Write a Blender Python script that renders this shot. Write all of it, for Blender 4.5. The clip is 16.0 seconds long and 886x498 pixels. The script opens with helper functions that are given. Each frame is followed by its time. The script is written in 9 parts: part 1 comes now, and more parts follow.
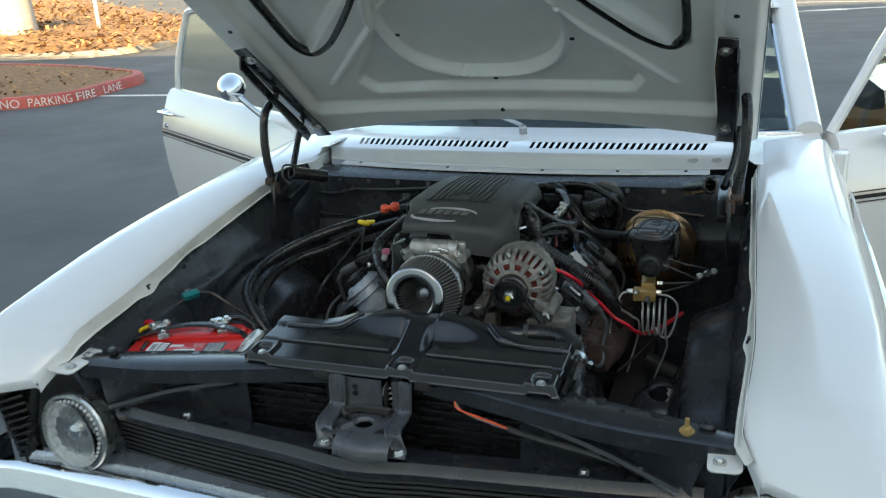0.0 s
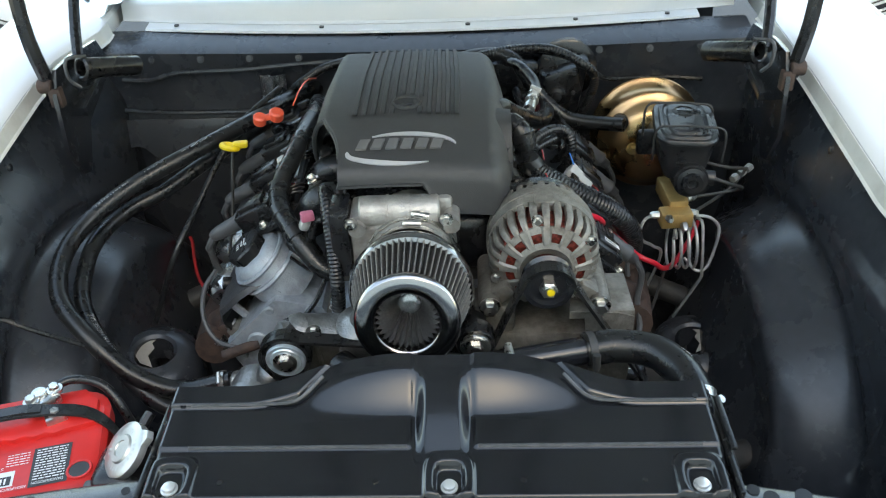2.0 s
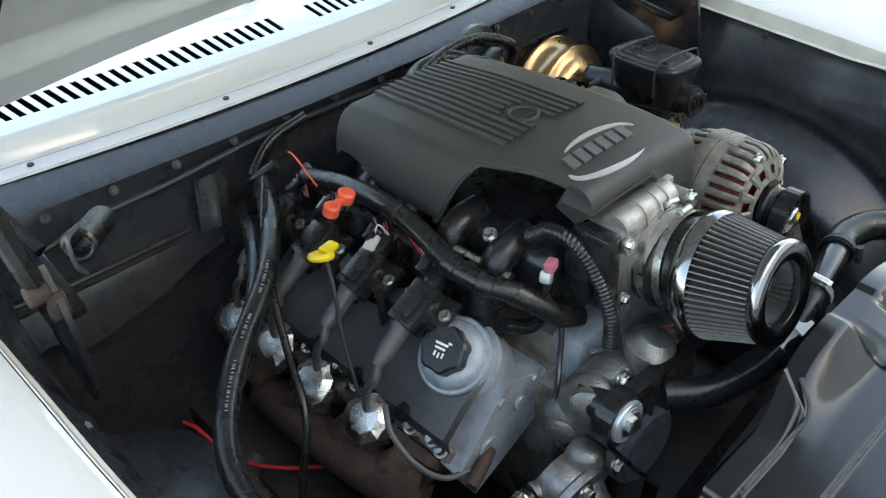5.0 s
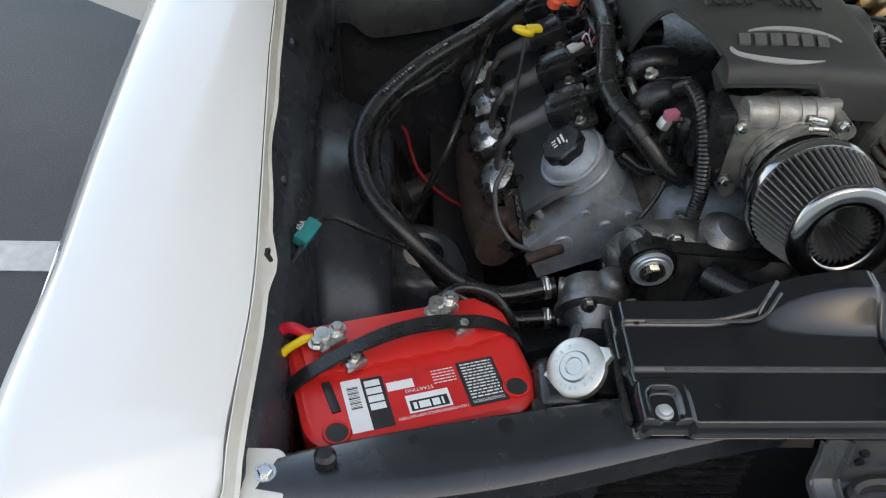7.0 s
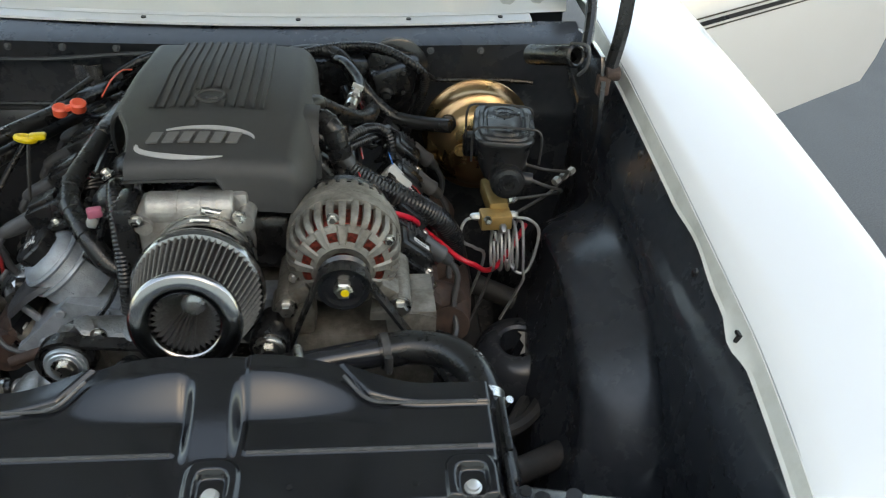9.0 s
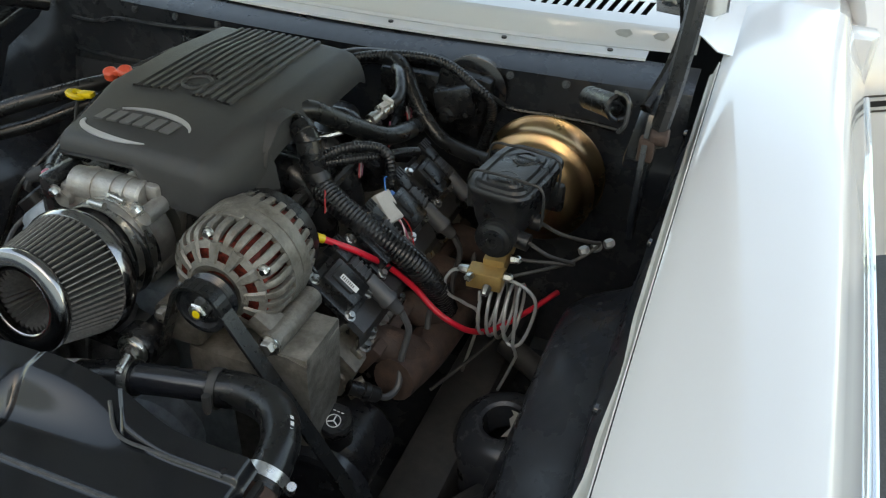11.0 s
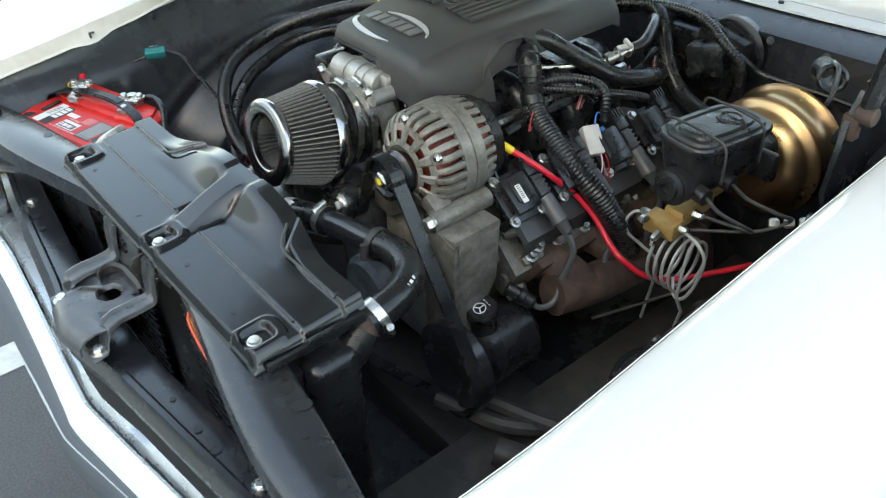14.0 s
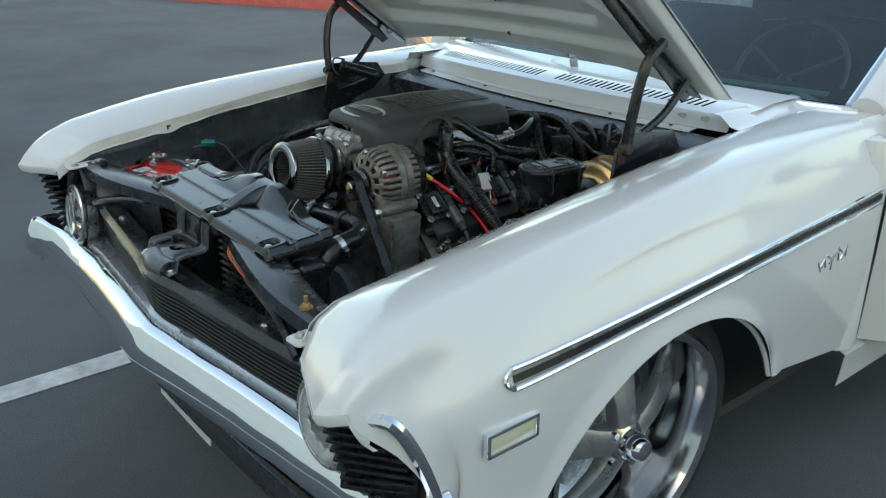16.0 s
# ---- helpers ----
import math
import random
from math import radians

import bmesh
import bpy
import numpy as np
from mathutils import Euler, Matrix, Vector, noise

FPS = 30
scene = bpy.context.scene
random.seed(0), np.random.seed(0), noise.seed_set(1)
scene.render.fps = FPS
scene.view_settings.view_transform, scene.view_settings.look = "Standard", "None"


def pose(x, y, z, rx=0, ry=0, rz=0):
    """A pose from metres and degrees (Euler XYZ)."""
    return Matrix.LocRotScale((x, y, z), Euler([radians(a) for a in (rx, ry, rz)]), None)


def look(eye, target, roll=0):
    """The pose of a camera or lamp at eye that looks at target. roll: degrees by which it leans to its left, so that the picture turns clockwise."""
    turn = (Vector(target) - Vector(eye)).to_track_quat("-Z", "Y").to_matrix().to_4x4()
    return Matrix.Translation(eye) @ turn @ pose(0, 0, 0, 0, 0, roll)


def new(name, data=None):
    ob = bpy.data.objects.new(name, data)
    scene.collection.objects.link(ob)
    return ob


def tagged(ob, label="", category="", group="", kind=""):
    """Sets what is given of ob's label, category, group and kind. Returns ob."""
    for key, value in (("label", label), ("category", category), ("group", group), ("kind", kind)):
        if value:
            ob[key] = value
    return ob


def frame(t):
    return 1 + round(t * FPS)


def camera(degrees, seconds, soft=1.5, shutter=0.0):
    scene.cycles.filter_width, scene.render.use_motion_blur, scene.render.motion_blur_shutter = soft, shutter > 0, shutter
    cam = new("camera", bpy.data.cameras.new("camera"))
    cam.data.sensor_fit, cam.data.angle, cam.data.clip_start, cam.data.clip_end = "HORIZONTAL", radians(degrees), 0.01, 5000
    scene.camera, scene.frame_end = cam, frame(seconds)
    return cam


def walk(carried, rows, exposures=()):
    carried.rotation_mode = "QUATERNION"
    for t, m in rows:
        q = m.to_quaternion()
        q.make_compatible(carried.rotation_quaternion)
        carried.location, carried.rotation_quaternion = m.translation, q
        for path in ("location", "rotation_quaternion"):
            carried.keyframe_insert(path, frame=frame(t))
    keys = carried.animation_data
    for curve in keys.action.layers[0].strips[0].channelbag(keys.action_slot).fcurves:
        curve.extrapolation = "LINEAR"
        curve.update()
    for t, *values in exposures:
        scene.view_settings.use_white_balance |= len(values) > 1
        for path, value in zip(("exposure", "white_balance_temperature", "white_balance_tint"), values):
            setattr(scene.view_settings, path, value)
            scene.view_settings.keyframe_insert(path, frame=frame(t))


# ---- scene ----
cam = camera(55.8, 16.0, soft=1.1, shutter=0.15)
PATH = [
    (0, (0.645, -1.302, 1.551), (-0.013, 0.472, 0.903), -3.3),
    (0.5, (0.485, -1.038, 1.575), (-0.019, 0.774, 0.896), -3.8),
    (1, (0.247, -0.951, 1.568), (-0.049, 0.835, 0.718), -2.5),
    (1.5, (0.114, -0.82, 1.556), (0.031, 0.922, 0.575), -0.8),
    (2, (0.087, -0.58, 1.548), (0.022, 1.061, 0.407), -2.3),
    (2.5, (-0.022, -0.483, 1.539), (-0.037, 1.103, 0.32), -2.0),
    (3, (-0.26, -0.416, 1.525), (-0.007, 1.165, 0.327), -0.5),
    (3.2, (-0.326, -0.371, 1.531), (0.009, 1.184, 0.319), -2.1),
    (5.3, (-0.802, -0.082, 1.512), (0.319, 1.107, 0.359), -2.8),
    (5.5, (-0.796, -0.101, 1.506), (0.252, 1.081, 0.281), 2.4),
    (6, (-0.633, -0.268, 1.502), (-0.224, 1.172, 0.176), 3.3),
    (6.5, (-0.535, -0.367, 1.504), (-0.399, 1.063, 0.112), 3.3),
    (7, (-0.525, -0.491, 1.507), (-0.399, 0.98, 0.158), 4.0),
    (7.5, (-0.424, -0.613, 1.523), (-0.266, 0.942, 0.276), 1.7),
    (8, (-0.12, -0.714, 1.534), (0.084, 0.904, 0.376), 1.9),
    (8.5, (0.07, -0.708, 1.541), (0.233, 0.946, 0.428), 1.2),
    (9, (0.224, -0.563, 1.521), (0.401, 1.08, 0.395), 2.8),
    (9.2, (0.294, -0.545, 1.516), (0.394, 1.111, 0.399), 1.8),
    (11.3, (0.824, -0.259, 1.494), (0.004, 1.162, 0.35), -0.6),
    (11.5, (0.889, -0.225, 1.491), (-0.112, 1.076, 0.348), -2.9),
    (12, (0.96, -0.183, 1.499), (-0.227, 0.9, 0.308), -5.2),
    (12.5, (0.957, -0.179, 1.506), (-0.269, 0.866, 0.32), -2.9),
    (13, (0.967, -0.177, 1.489), (-0.242, 0.872, 0.29), -1.1),
    (13.5, (0.992, -0.176, 1.486), (-0.213, 0.827, 0.245), -2.4),
    (14, (1.054, -0.261, 1.498), (-0.212, 0.726, 0.306), -2.5),
    (14.5, (1.171, -0.477, 1.508), (-0.188, 0.596, 0.507), -1.0),
    (15, (1.379, -0.574, 1.543), (-0.06, 0.556, 0.734), 0.0),
    (15.5, (1.646, -0.619, 1.529), (0.182, 0.518, 0.778), 0.1),
    (16, (1.821, -0.716, 1.475), (0.374, 0.444, 0.725), -0.0),
]
walk(cam, [(t, look(eye, target, roll)) for t, eye, target, roll in PATH],
     exposures=[(0, 2.05, 7750, 2), (0.5, 2.25, 7850, 3), (1.0, 2.2, 8050, 4), (1.6, 2.55, 8250, 7), (2.0, 3.15, 8150, 5), (2.5, 3.48, 7850, 1), (3.0, 3.68, 8150, 3), (5.3, 2.95, 8450, 8), (6.0, 2.48, 8750, 10), (6.5, 1.9, 8650, 10), (7.0, 2.53, 8750, 12), (7.5, 2.65, 8750, 11), (8.0, 3.08, 8550, 8), (8.5, 3.2, 8850, 9), (9.0, 2.8, 8950, 8), (11.3, 2.45, 8850, 7), (12.0, 3.3, 8760, 7), (12.6, 3.25, 8660, 7), (13.0, 2.45, 8150, 6), (13.5, 2.15, 7950, 5), (14.0, 3.2, 8660, 5), (14.5, 2.5, 8550, 6), (15.0, 1.9, 8250, 4), (16.0, 1.97, 8050, 2)])

# ---- light ----
world = bpy.data.worlds.new("sky")
world.use_nodes = True
scene.world = world
_n = world.node_tree.nodes
_sky = _n.new("ShaderNodeTexSky")
_sky.sky_type, _sky.sun_disc = "NISHITA", False
_sky.sun_elevation, _sky.sun_rotation = radians(20), radians(165)
_sky.dust_density = 2.5
world.node_tree.links.new(_sky.outputs[0], _n["Background"].inputs[0])
_n["Background"].inputs[1].default_value = 0.15
_sun = bpy.data.lights.new("sun", "SUN")
_sun.energy, _sun.angle, _sun.color = 5.0, radians(0.5), (1.0, 0.76, 0.48)
sun = new("sun", _sun)
sun.matrix_world = look((0.25 * 40, -0.97 * 40, 14.5), (0, 0, 0))

# ---- materials ----
def pbr(name, color, rough=0.5, metal=0.0, var=0.12, scale=40.0, bump=0.0, bscale=200.0, coat=0.0,
        stain=None, stain_amt=0.0, stain_scale=6.0, rvar=0.1, island=0.0, coat_rough=0.06):
    m = bpy.data.materials.new(name)
    m.use_nodes = True
    nt = m.node_tree
    b = nt.nodes["Principled BSDF"]
    L = nt.links.new
    tc = nt.nodes.new("ShaderNodeTexCoord")
    n1 = nt.nodes.new("ShaderNodeTexNoise")
    n1.inputs["Scale"].default_value, n1.inputs["Detail"].default_value = scale, 6
    L(tc.outputs["Object"], n1.inputs["Vector"])
    ramp = nt.nodes.new("ShaderNodeMapRange")
    ramp.inputs[1].default_value, ramp.inputs[2].default_value = 0.3, 0.7
    ramp.inputs[3].default_value, ramp.inputs[4].default_value = 1 - var, 1 + var
    L(n1.outputs[0], ramp.inputs[0])
    mul = nt.nodes.new("ShaderNodeMix")
    mul.data_type, mul.blend_type = "RGBA", "MULTIPLY"
    mul.inputs[0].default_value = 1
    mul.inputs[6].default_value = (*color, 1)
    L(ramp.outputs[0], mul.inputs[7])
    out = mul.outputs[2]
    if island:
        g = nt.nodes.new("ShaderNodeNewGeometry")
        r3 = nt.nodes.new("ShaderNodeMapRange")
        r3.inputs[3].default_value, r3.inputs[4].default_value = 1 - island, 1 + island
        L(g.outputs["Random Per Island"], r3.inputs[0])
        m3 = nt.nodes.new("ShaderNodeMix")
        m3.data_type, m3.blend_type = "RGBA", "MULTIPLY"
        m3.inputs[0].default_value = 1
        L(out, m3.inputs[6]), L(r3.outputs[0], m3.inputs[7])
        out = m3.outputs[2]
    n2 = nt.nodes.new("ShaderNodeTexNoise")
    n2.inputs["Scale"].default_value, n2.inputs["Detail"].default_value, n2.inputs["Roughness"].default_value = stain_scale, 8, 0.65
    L(tc.outputs["Object"], n2.inputs["Vector"])
    if stain:
        r2 = nt.nodes.new("ShaderNodeMapRange")
        r2.inputs[1].default_value, r2.inputs[2].default_value = 0.45, 0.7
        r2.inputs[3].default_value, r2.inputs[4].default_value = 0, stain_amt
        L(n2.outputs[0], r2.inputs[0])
        m2 = nt.nodes.new("ShaderNodeMix")
        m2.data_type = "RGBA"
        L(r2.outputs[0], m2.inputs[0]), L(out, m2.inputs[6])
        m2.inputs[7].default_value = (*stain, 1)
        out = m2.outputs[2]
    L(out, b.inputs["Base Color"])
    rr = nt.nodes.new("ShaderNodeMapRange")
    rr.inputs[1].default_value, rr.inputs[2].default_value = 0.3, 0.7
    rr.inputs[3].default_value, rr.inputs[4].default_value = max(0.02, rough - rvar), min(1, rough + rvar)
    L(n2.outputs[0], rr.inputs[0])
    L(rr.outputs[0], b.inputs["Roughness"])
    b.inputs["Metallic"].default_value = metal
    b.inputs["Coat Weight"].default_value = coat
    b.inputs["Coat Roughness"].default_value = coat_rough
    if bump:
        n3 = nt.nodes.new("ShaderNodeTexNoise")
        n3.inputs["Scale"].default_value, n3.inputs["Detail"].default_value = bscale, 4
        L(tc.outputs["Object"], n3.inputs["Vector"])
        bp = nt.nodes.new("ShaderNodeBump")
        bp.inputs["Strength"].default_value, bp.inputs["Distance"].default_value = bump, 0.002
        L(n3.outputs[0], bp.inputs["Height"])
        L(bp.outputs[0], b.inputs["Normal"])
    return m


def glassy(name, color, rough=0.02, alpha=None, ior=1.45):
    m = bpy.data.materials.new(name)
    m.use_nodes = True
    b = m.node_tree.nodes["Principled BSDF"]
    b.inputs["Base Color"].default_value = (*color, 1)
    b.inputs["Roughness"].default_value = rough
    b.inputs["Transmission Weight"].default_value = 1.0
    b.inputs["IOR"].default_value = ior
    return m


WHITE = pbr("white_paint", (0.70, 0.70, 0.69), 0.16, var=0.012, scale=3, coat=0.9, rvar=0.03, stain=(0.65, 0.645, 0.63), stain_amt=0.12, stain_scale=4)
CREAM = pbr("hood_underside_paint", (0.85, 0.84, 0.80), 0.42, var=0.03, scale=5, stain=(0.70, 0.67, 0.60), stain_amt=0.35, stain_scale=7, coat=0.15)
OLDWHITE = pbr("worn_flange_paint", (0.66, 0.645, 0.60), 0.42, var=0.05, scale=20, stain=(0.42, 0.39, 0.33), stain_amt=0.4, stain_scale=18)
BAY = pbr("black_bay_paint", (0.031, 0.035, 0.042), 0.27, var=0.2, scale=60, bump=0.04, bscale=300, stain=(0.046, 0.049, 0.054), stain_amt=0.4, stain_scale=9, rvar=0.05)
SATIN = pbr("satin_black_metal", (0.0135, 0.015, 0.0185), 0.24, var=0.2, scale=50, bump=0.08, bscale=300, stain=(0.032, 0.032, 0.033), stain_amt=0.35, stain_scale=25, rvar=0.07, coat=0.45, coat_rough=0.18)
TRIMGREY = pbr("grey_trim_band", (0.30, 0.31, 0.32), 0.3, metal=0.6, var=0.08)
LATCHW = pbr("worn_grey_black_steel", (0.055, 0.058, 0.064), 0.33, var=0.25, scale=60, bump=0.12, bscale=250, stain=(0.10, 0.095, 0.09), stain_amt=0.4, stain_scale=24, rvar=0.1, coat=0.4, coat_rough=0.15)
DULL = pbr("dusty_black_steel", (0.03, 0.03, 0.03), 0.55, var=0.25, scale=60, bump=0.2, bscale=250, stain=(0.09, 0.08, 0.07), stain_amt=0.5, stain_scale=20)
PLASTIC = pbr("charcoal_cover_plastic", (0.034, 0.035, 0.036), 0.5, var=0.08, scale=90, bump=0.35, bscale=900, stain=(0.055, 0.052, 0.047), stain_amt=0.35, stain_scale=9, rvar=0.06)
BLKPLASTIC = pbr("black_plastic", (0.011, 0.0115, 0.013), 0.28, var=0.15, scale=80, bump=0.1, bscale=500, stain=(0.032, 0.032, 0.031), stain_amt=0.3, stain_scale=30)
RUBBER = pbr("black_rubber", (0.010, 0.0105, 0.011), 0.28, var=0.2, scale=60, bump=0.12, bscale=400, stain=(0.024, 0.024, 0.024), stain_amt=0.4, stain_scale=25)
GRILLE = pbr("matt_black_grille", (0.010, 0.0105, 0.012), 0.5, var=0.2, scale=60, stain=(0.02, 0.02, 0.02), stain_amt=0.3, stain_scale=30)
FILLER = pbr("satin_silver_strip", (0.42, 0.45, 0.48), 0.28, metal=0.75, var=0.08, scale=20, stain=(0.30, 0.32, 0.34), stain_amt=0.4, stain_scale=10)
SCREW = pbr("bright_screw", (0.78, 0.78, 0.76), 0.32, metal=0.7, var=0.06, scale=80)
TYRE = pbr("tyre_rubber", (0.02, 0.02, 0.021), 0.7, var=0.2, scale=60, bump=0.2, bscale=200)
ALU = pbr("cast_aluminium", (0.42, 0.41, 0.39), 0.48, metal=0.75, var=0.15, scale=50, bump=0.4, bscale=350, stain=(0.17, 0.14, 0.11), stain_amt=0.6, stain_scale=22)
HEAD = pbr("grey_painted_casting", (0.33, 0.375, 0.42), 0.38, metal=0.25, var=0.15, scale=40, bump=0.4, bscale=400, stain=(0.09, 0.095, 0.10), stain_amt=0.6, stain_scale=22)
DIRTYALU = pbr("weathered_aluminium", (0.235, 0.222, 0.198), 0.5, metal=0.5, var=0.28, scale=45, bump=0.7, bscale=260, stain=(0.085, 0.072, 0.056), stain_amt=0.85, stain_scale=24)
STEEL = pbr("zinc_steel", (0.62, 0.62, 0.60), 0.3, metal=1.0, var=0.1, scale=80, stain=(0.3, 0.27, 0.22), stain_amt=0.4, stain_scale=60)
CHROME = pbr("chrome", (0.82, 0.84, 0.86), 0.06, metal=1.0, var=0.02, scale=20, rvar=0.03)
SMOKECHROME = pbr("smoked_chrome", (0.34, 0.34, 0.35), 0.17, metal=1.0, var=0.05, scale=20, rvar=0.03)
FOIL = pbr("heat_shield_foil", (0.55, 0.55, 0.54), 0.28, metal=1.0, var=0.2, scale=60, bump=0.6, bscale=120, stain=(0.25, 0.22, 0.18), stain_amt=0.5, stain_scale=30)
PRINT = pbr("faded_white_print", (0.26, 0.26, 0.26), 0.5, var=0.2, scale=300)
RIDGE = pbr("lit_gauze_ridge", (0.20, 0.19, 0.18), 0.5, metal=0.4, var=0.2, scale=200)
PUMPALU = pbr("oily_cast_aluminium", (0.26, 0.26, 0.255), 0.36, metal=0.75, var=0.25, scale=45, bump=0.5, bscale=300, stain=(0.07, 0.06, 0.05), stain_amt=0.7, stain_scale=26, rvar=0.12)
VALVE = pbr("dark_valve_cover", (0.065, 0.066, 0.070), 0.40, metal=0.4, var=0.2, scale=50, bump=0.4, bscale=300, stain=(0.04, 0.04, 0.04), stain_amt=0.5, stain_scale=25)
CASTBLK = pbr("black_cast_iron", (0.014, 0.0145, 0.016), 0.30, var=0.25, scale=50, bump=0.25, bscale=260, stain=(0.030, 0.029, 0.028), stain_amt=0.4, stain_scale=18)
RIMCHROME = pbr("polished_rim", (0.50, 0.51, 0.52), 0.12, metal=1.0, var=0.04, scale=20, rvar=0.04)
GOLD = pbr("yellow_zinc_plating", (0.60, 0.41, 0.20), 0.29, metal=1.0, var=0.2, scale=9, stain=(0.52, 0.29, 0.21), stain_amt=0.9, stain_scale=5, rvar=0.07)
BRASS = pbr("brass", (0.44, 0.29, 0.11), 0.46, metal=0.45, var=0.12, scale=60, stain=(0.30, 0.19, 0.08), stain_amt=0.4, stain_scale=40)
RED = pbr("red_battery_plastic", (0.62, 0.022, 0.02), 0.38, var=0.06, scale=40, bump=0.08, bscale=300, stain=(0.5, 0.03, 0.025), stain_amt=0.4, stain_scale=12)
REDWIRE = pbr("red_wire_insulation", (0.6, 0.015, 0.035), 0.35, var=0.08, scale=80)
REDDARK = pbr("dull_red_wire", (0.36, 0.012, 0.016), 0.45, var=0.1, scale=80)
YELLOW = pbr("yellow_plastic", (0.75, 0.55, 0.02), 0.4, var=0.06, scale=60)
ORANGE = pbr("orange_red_plastic", (0.75, 0.10, 0.05), 0.4, var=0.06, scale=60)
TEAL = pbr("teal_plastic", (0.01, 0.20, 0.20), 0.2, var=0.1, scale=60)
BLUE = pbr("blue_plastic", (0.02, 0.16, 0.5), 0.4, var=0.1, scale=60)
GREYPL = pbr("light_grey_plastic", (0.5, 0.5, 0.48), 0.45, var=0.1, scale=70, stain=(0.3, 0.29, 0.27), stain_amt=0.4, stain_scale=40)
PINK = pbr("faded_pink_plastic", (0.45, 0.13, 0.2), 0.5, var=0.1, scale=70)
COPPER = pbr("copper_winding", (0.15, 0.022, 0.014), 0.5, metal=0.2, var=0.8, scale=160)
RUST = pbr("rusty_iron", (0.050, 0.031, 0.025), 0.75, var=0.4, scale=50, bump=0.5, bscale=250, stain=(0.10, 0.058, 0.042), stain_amt=0.55, stain_scale=25)
MESH = pbr("filter_gauze", (0.07, 0.07, 0.07), 0.55, metal=0.5, var=0.35, scale=500, bump=0.6, bscale=1500)
LINEGREY = pbr("grey_brake_tube", (0.42, 0.43, 0.42), 0.4, metal=0.5, var=0.1, scale=70)
LABELW = pbr("white_label", (0.7, 0.7, 0.69), 0.4, var=0.04, scale=60)
LABELK = pbr("black_label", (0.02, 0.02, 0.02), 0.4, var=0.1, scale=60)
LABELR = pbr("red_label", (0.55, 0.018, 0.018), 0.4, var=0.1, scale=60)
SILVER = pbr("silver_emblem_paint", (0.6, 0.6, 0.61), 0.35, metal=0.5, var=0.05, scale=60)
ASPHALT = pbr("asphalt", (0.086, 0.089, 0.094), 0.85, var=0.25, scale=160, bump=0.6, bscale=240, stain=(0.056, 0.058, 0.062), stain_amt=0.75, stain_scale=0.6)
LINE = pbr("worn_road_paint", (0.55, 0.55, 0.54), 0.7, var=0.15, scale=25, bump=0.4, bscale=240, stain=(0.2, 0.2, 0.2), stain_amt=0.55, stain_scale=5)
KERBRED = pbr("red_kerb_paint", (0.34, 0.06, 0.05), 0.7, var=0.2, scale=12, bump=0.4, bscale=120, stain=(0.22, 0.08, 0.07), stain_amt=0.5, stain_scale=4)
CONCRETE = pbr("concrete", (0.34, 0.32, 0.29), 0.85, var=0.15, scale=8, bump=0.5, bscale=90, stain=(0.24, 0.22, 0.19), stain_amt=0.5, stain_scale=2)
MULCH = pbr("bark_mulch", (0.30, 0.165, 0.072), 0.95, var=0.5, scale=14, bump=1.0, bscale=30, stain=(0.15, 0.08, 0.036), stain_amt=0.6, stain_scale=6, island=0.4)
GREEN = pbr("grass_blades", (0.06, 0.1, 0.03), 0.8, var=0.3, scale=20)
STRIPE = pbr("black_stripe", (0.012, 0.012, 0.013), 0.3, var=0.1, scale=40)
DARKIN = pbr("dark_interior_vinyl", (0.02, 0.022, 0.025), 0.6, var=0.2, scale=30)
# Pale so that the added wall bounces light under the hood.
BOUNCEW = pbr("pale_bounce_wall", (0.80, 0.78, 0.74), 0.9, var=0.1, scale=3, bump=0.4, bscale=60)
GLASS = glassy("window_glass", (0.42, 0.52, 0.52))
LENS = glassy("headlight_glass", (0.96, 0.97, 0.97), 0.03)
REFLECT = pbr("bright_reflector", (0.90, 0.90, 0.89), 0.2, metal=0.1, var=0.15, scale=90)
WORNBROWN = pbr("brown_worn_steel", (0.026, 0.023, 0.021), 0.5, var=0.3, scale=40, stain=(0.02, 0.02, 0.02), stain_amt=0.7, stain_scale=30)
AMBER = pbr("marker_lens", (0.62, 0.58, 0.42), 0.2, var=0.05, scale=60, coat=0.5)

# ---- mesh helpers ----
def V(*a):
    return Vector(a)


def origin_of(ob):
    p = Vector((0, 0, 0))
    while ob:
        p += ob.location
        ob = ob.parent
    return p


def finish(bm, sharp=38):
    me = bpy.data.meshes.new("mesh")
    bmesh.ops.remove_doubles(bm, verts=bm.verts, dist=1e-6)
    bmesh.ops.recalc_face_normals(bm, faces=bm.faces)
    bm.to_mesh(me)
    bm.free()
    me.polygons.foreach_set("use_smooth", [True] * len(me.polygons))
    me.set_sharp_from_angle(angle=radians(sharp))
    return me


def thing(name, label, category, at=(0, 0, 0), group="", kind=""):
    ob = new(name)
    ob.empty_display_size = 0.05
    ob.location = at
    return tagged(ob, label, category, group, kind)


def part(name, bm, material, parent, label="", sharp=38):
    o = origin_of(parent)
    bmesh.ops.translate(bm, verts=bm.verts, vec=-o)
    me = finish(bm, sharp)
    me.name = name
    me.materials.append(material)
    ob = new(name, me)
    ob.parent = parent
    return tagged(ob, label)


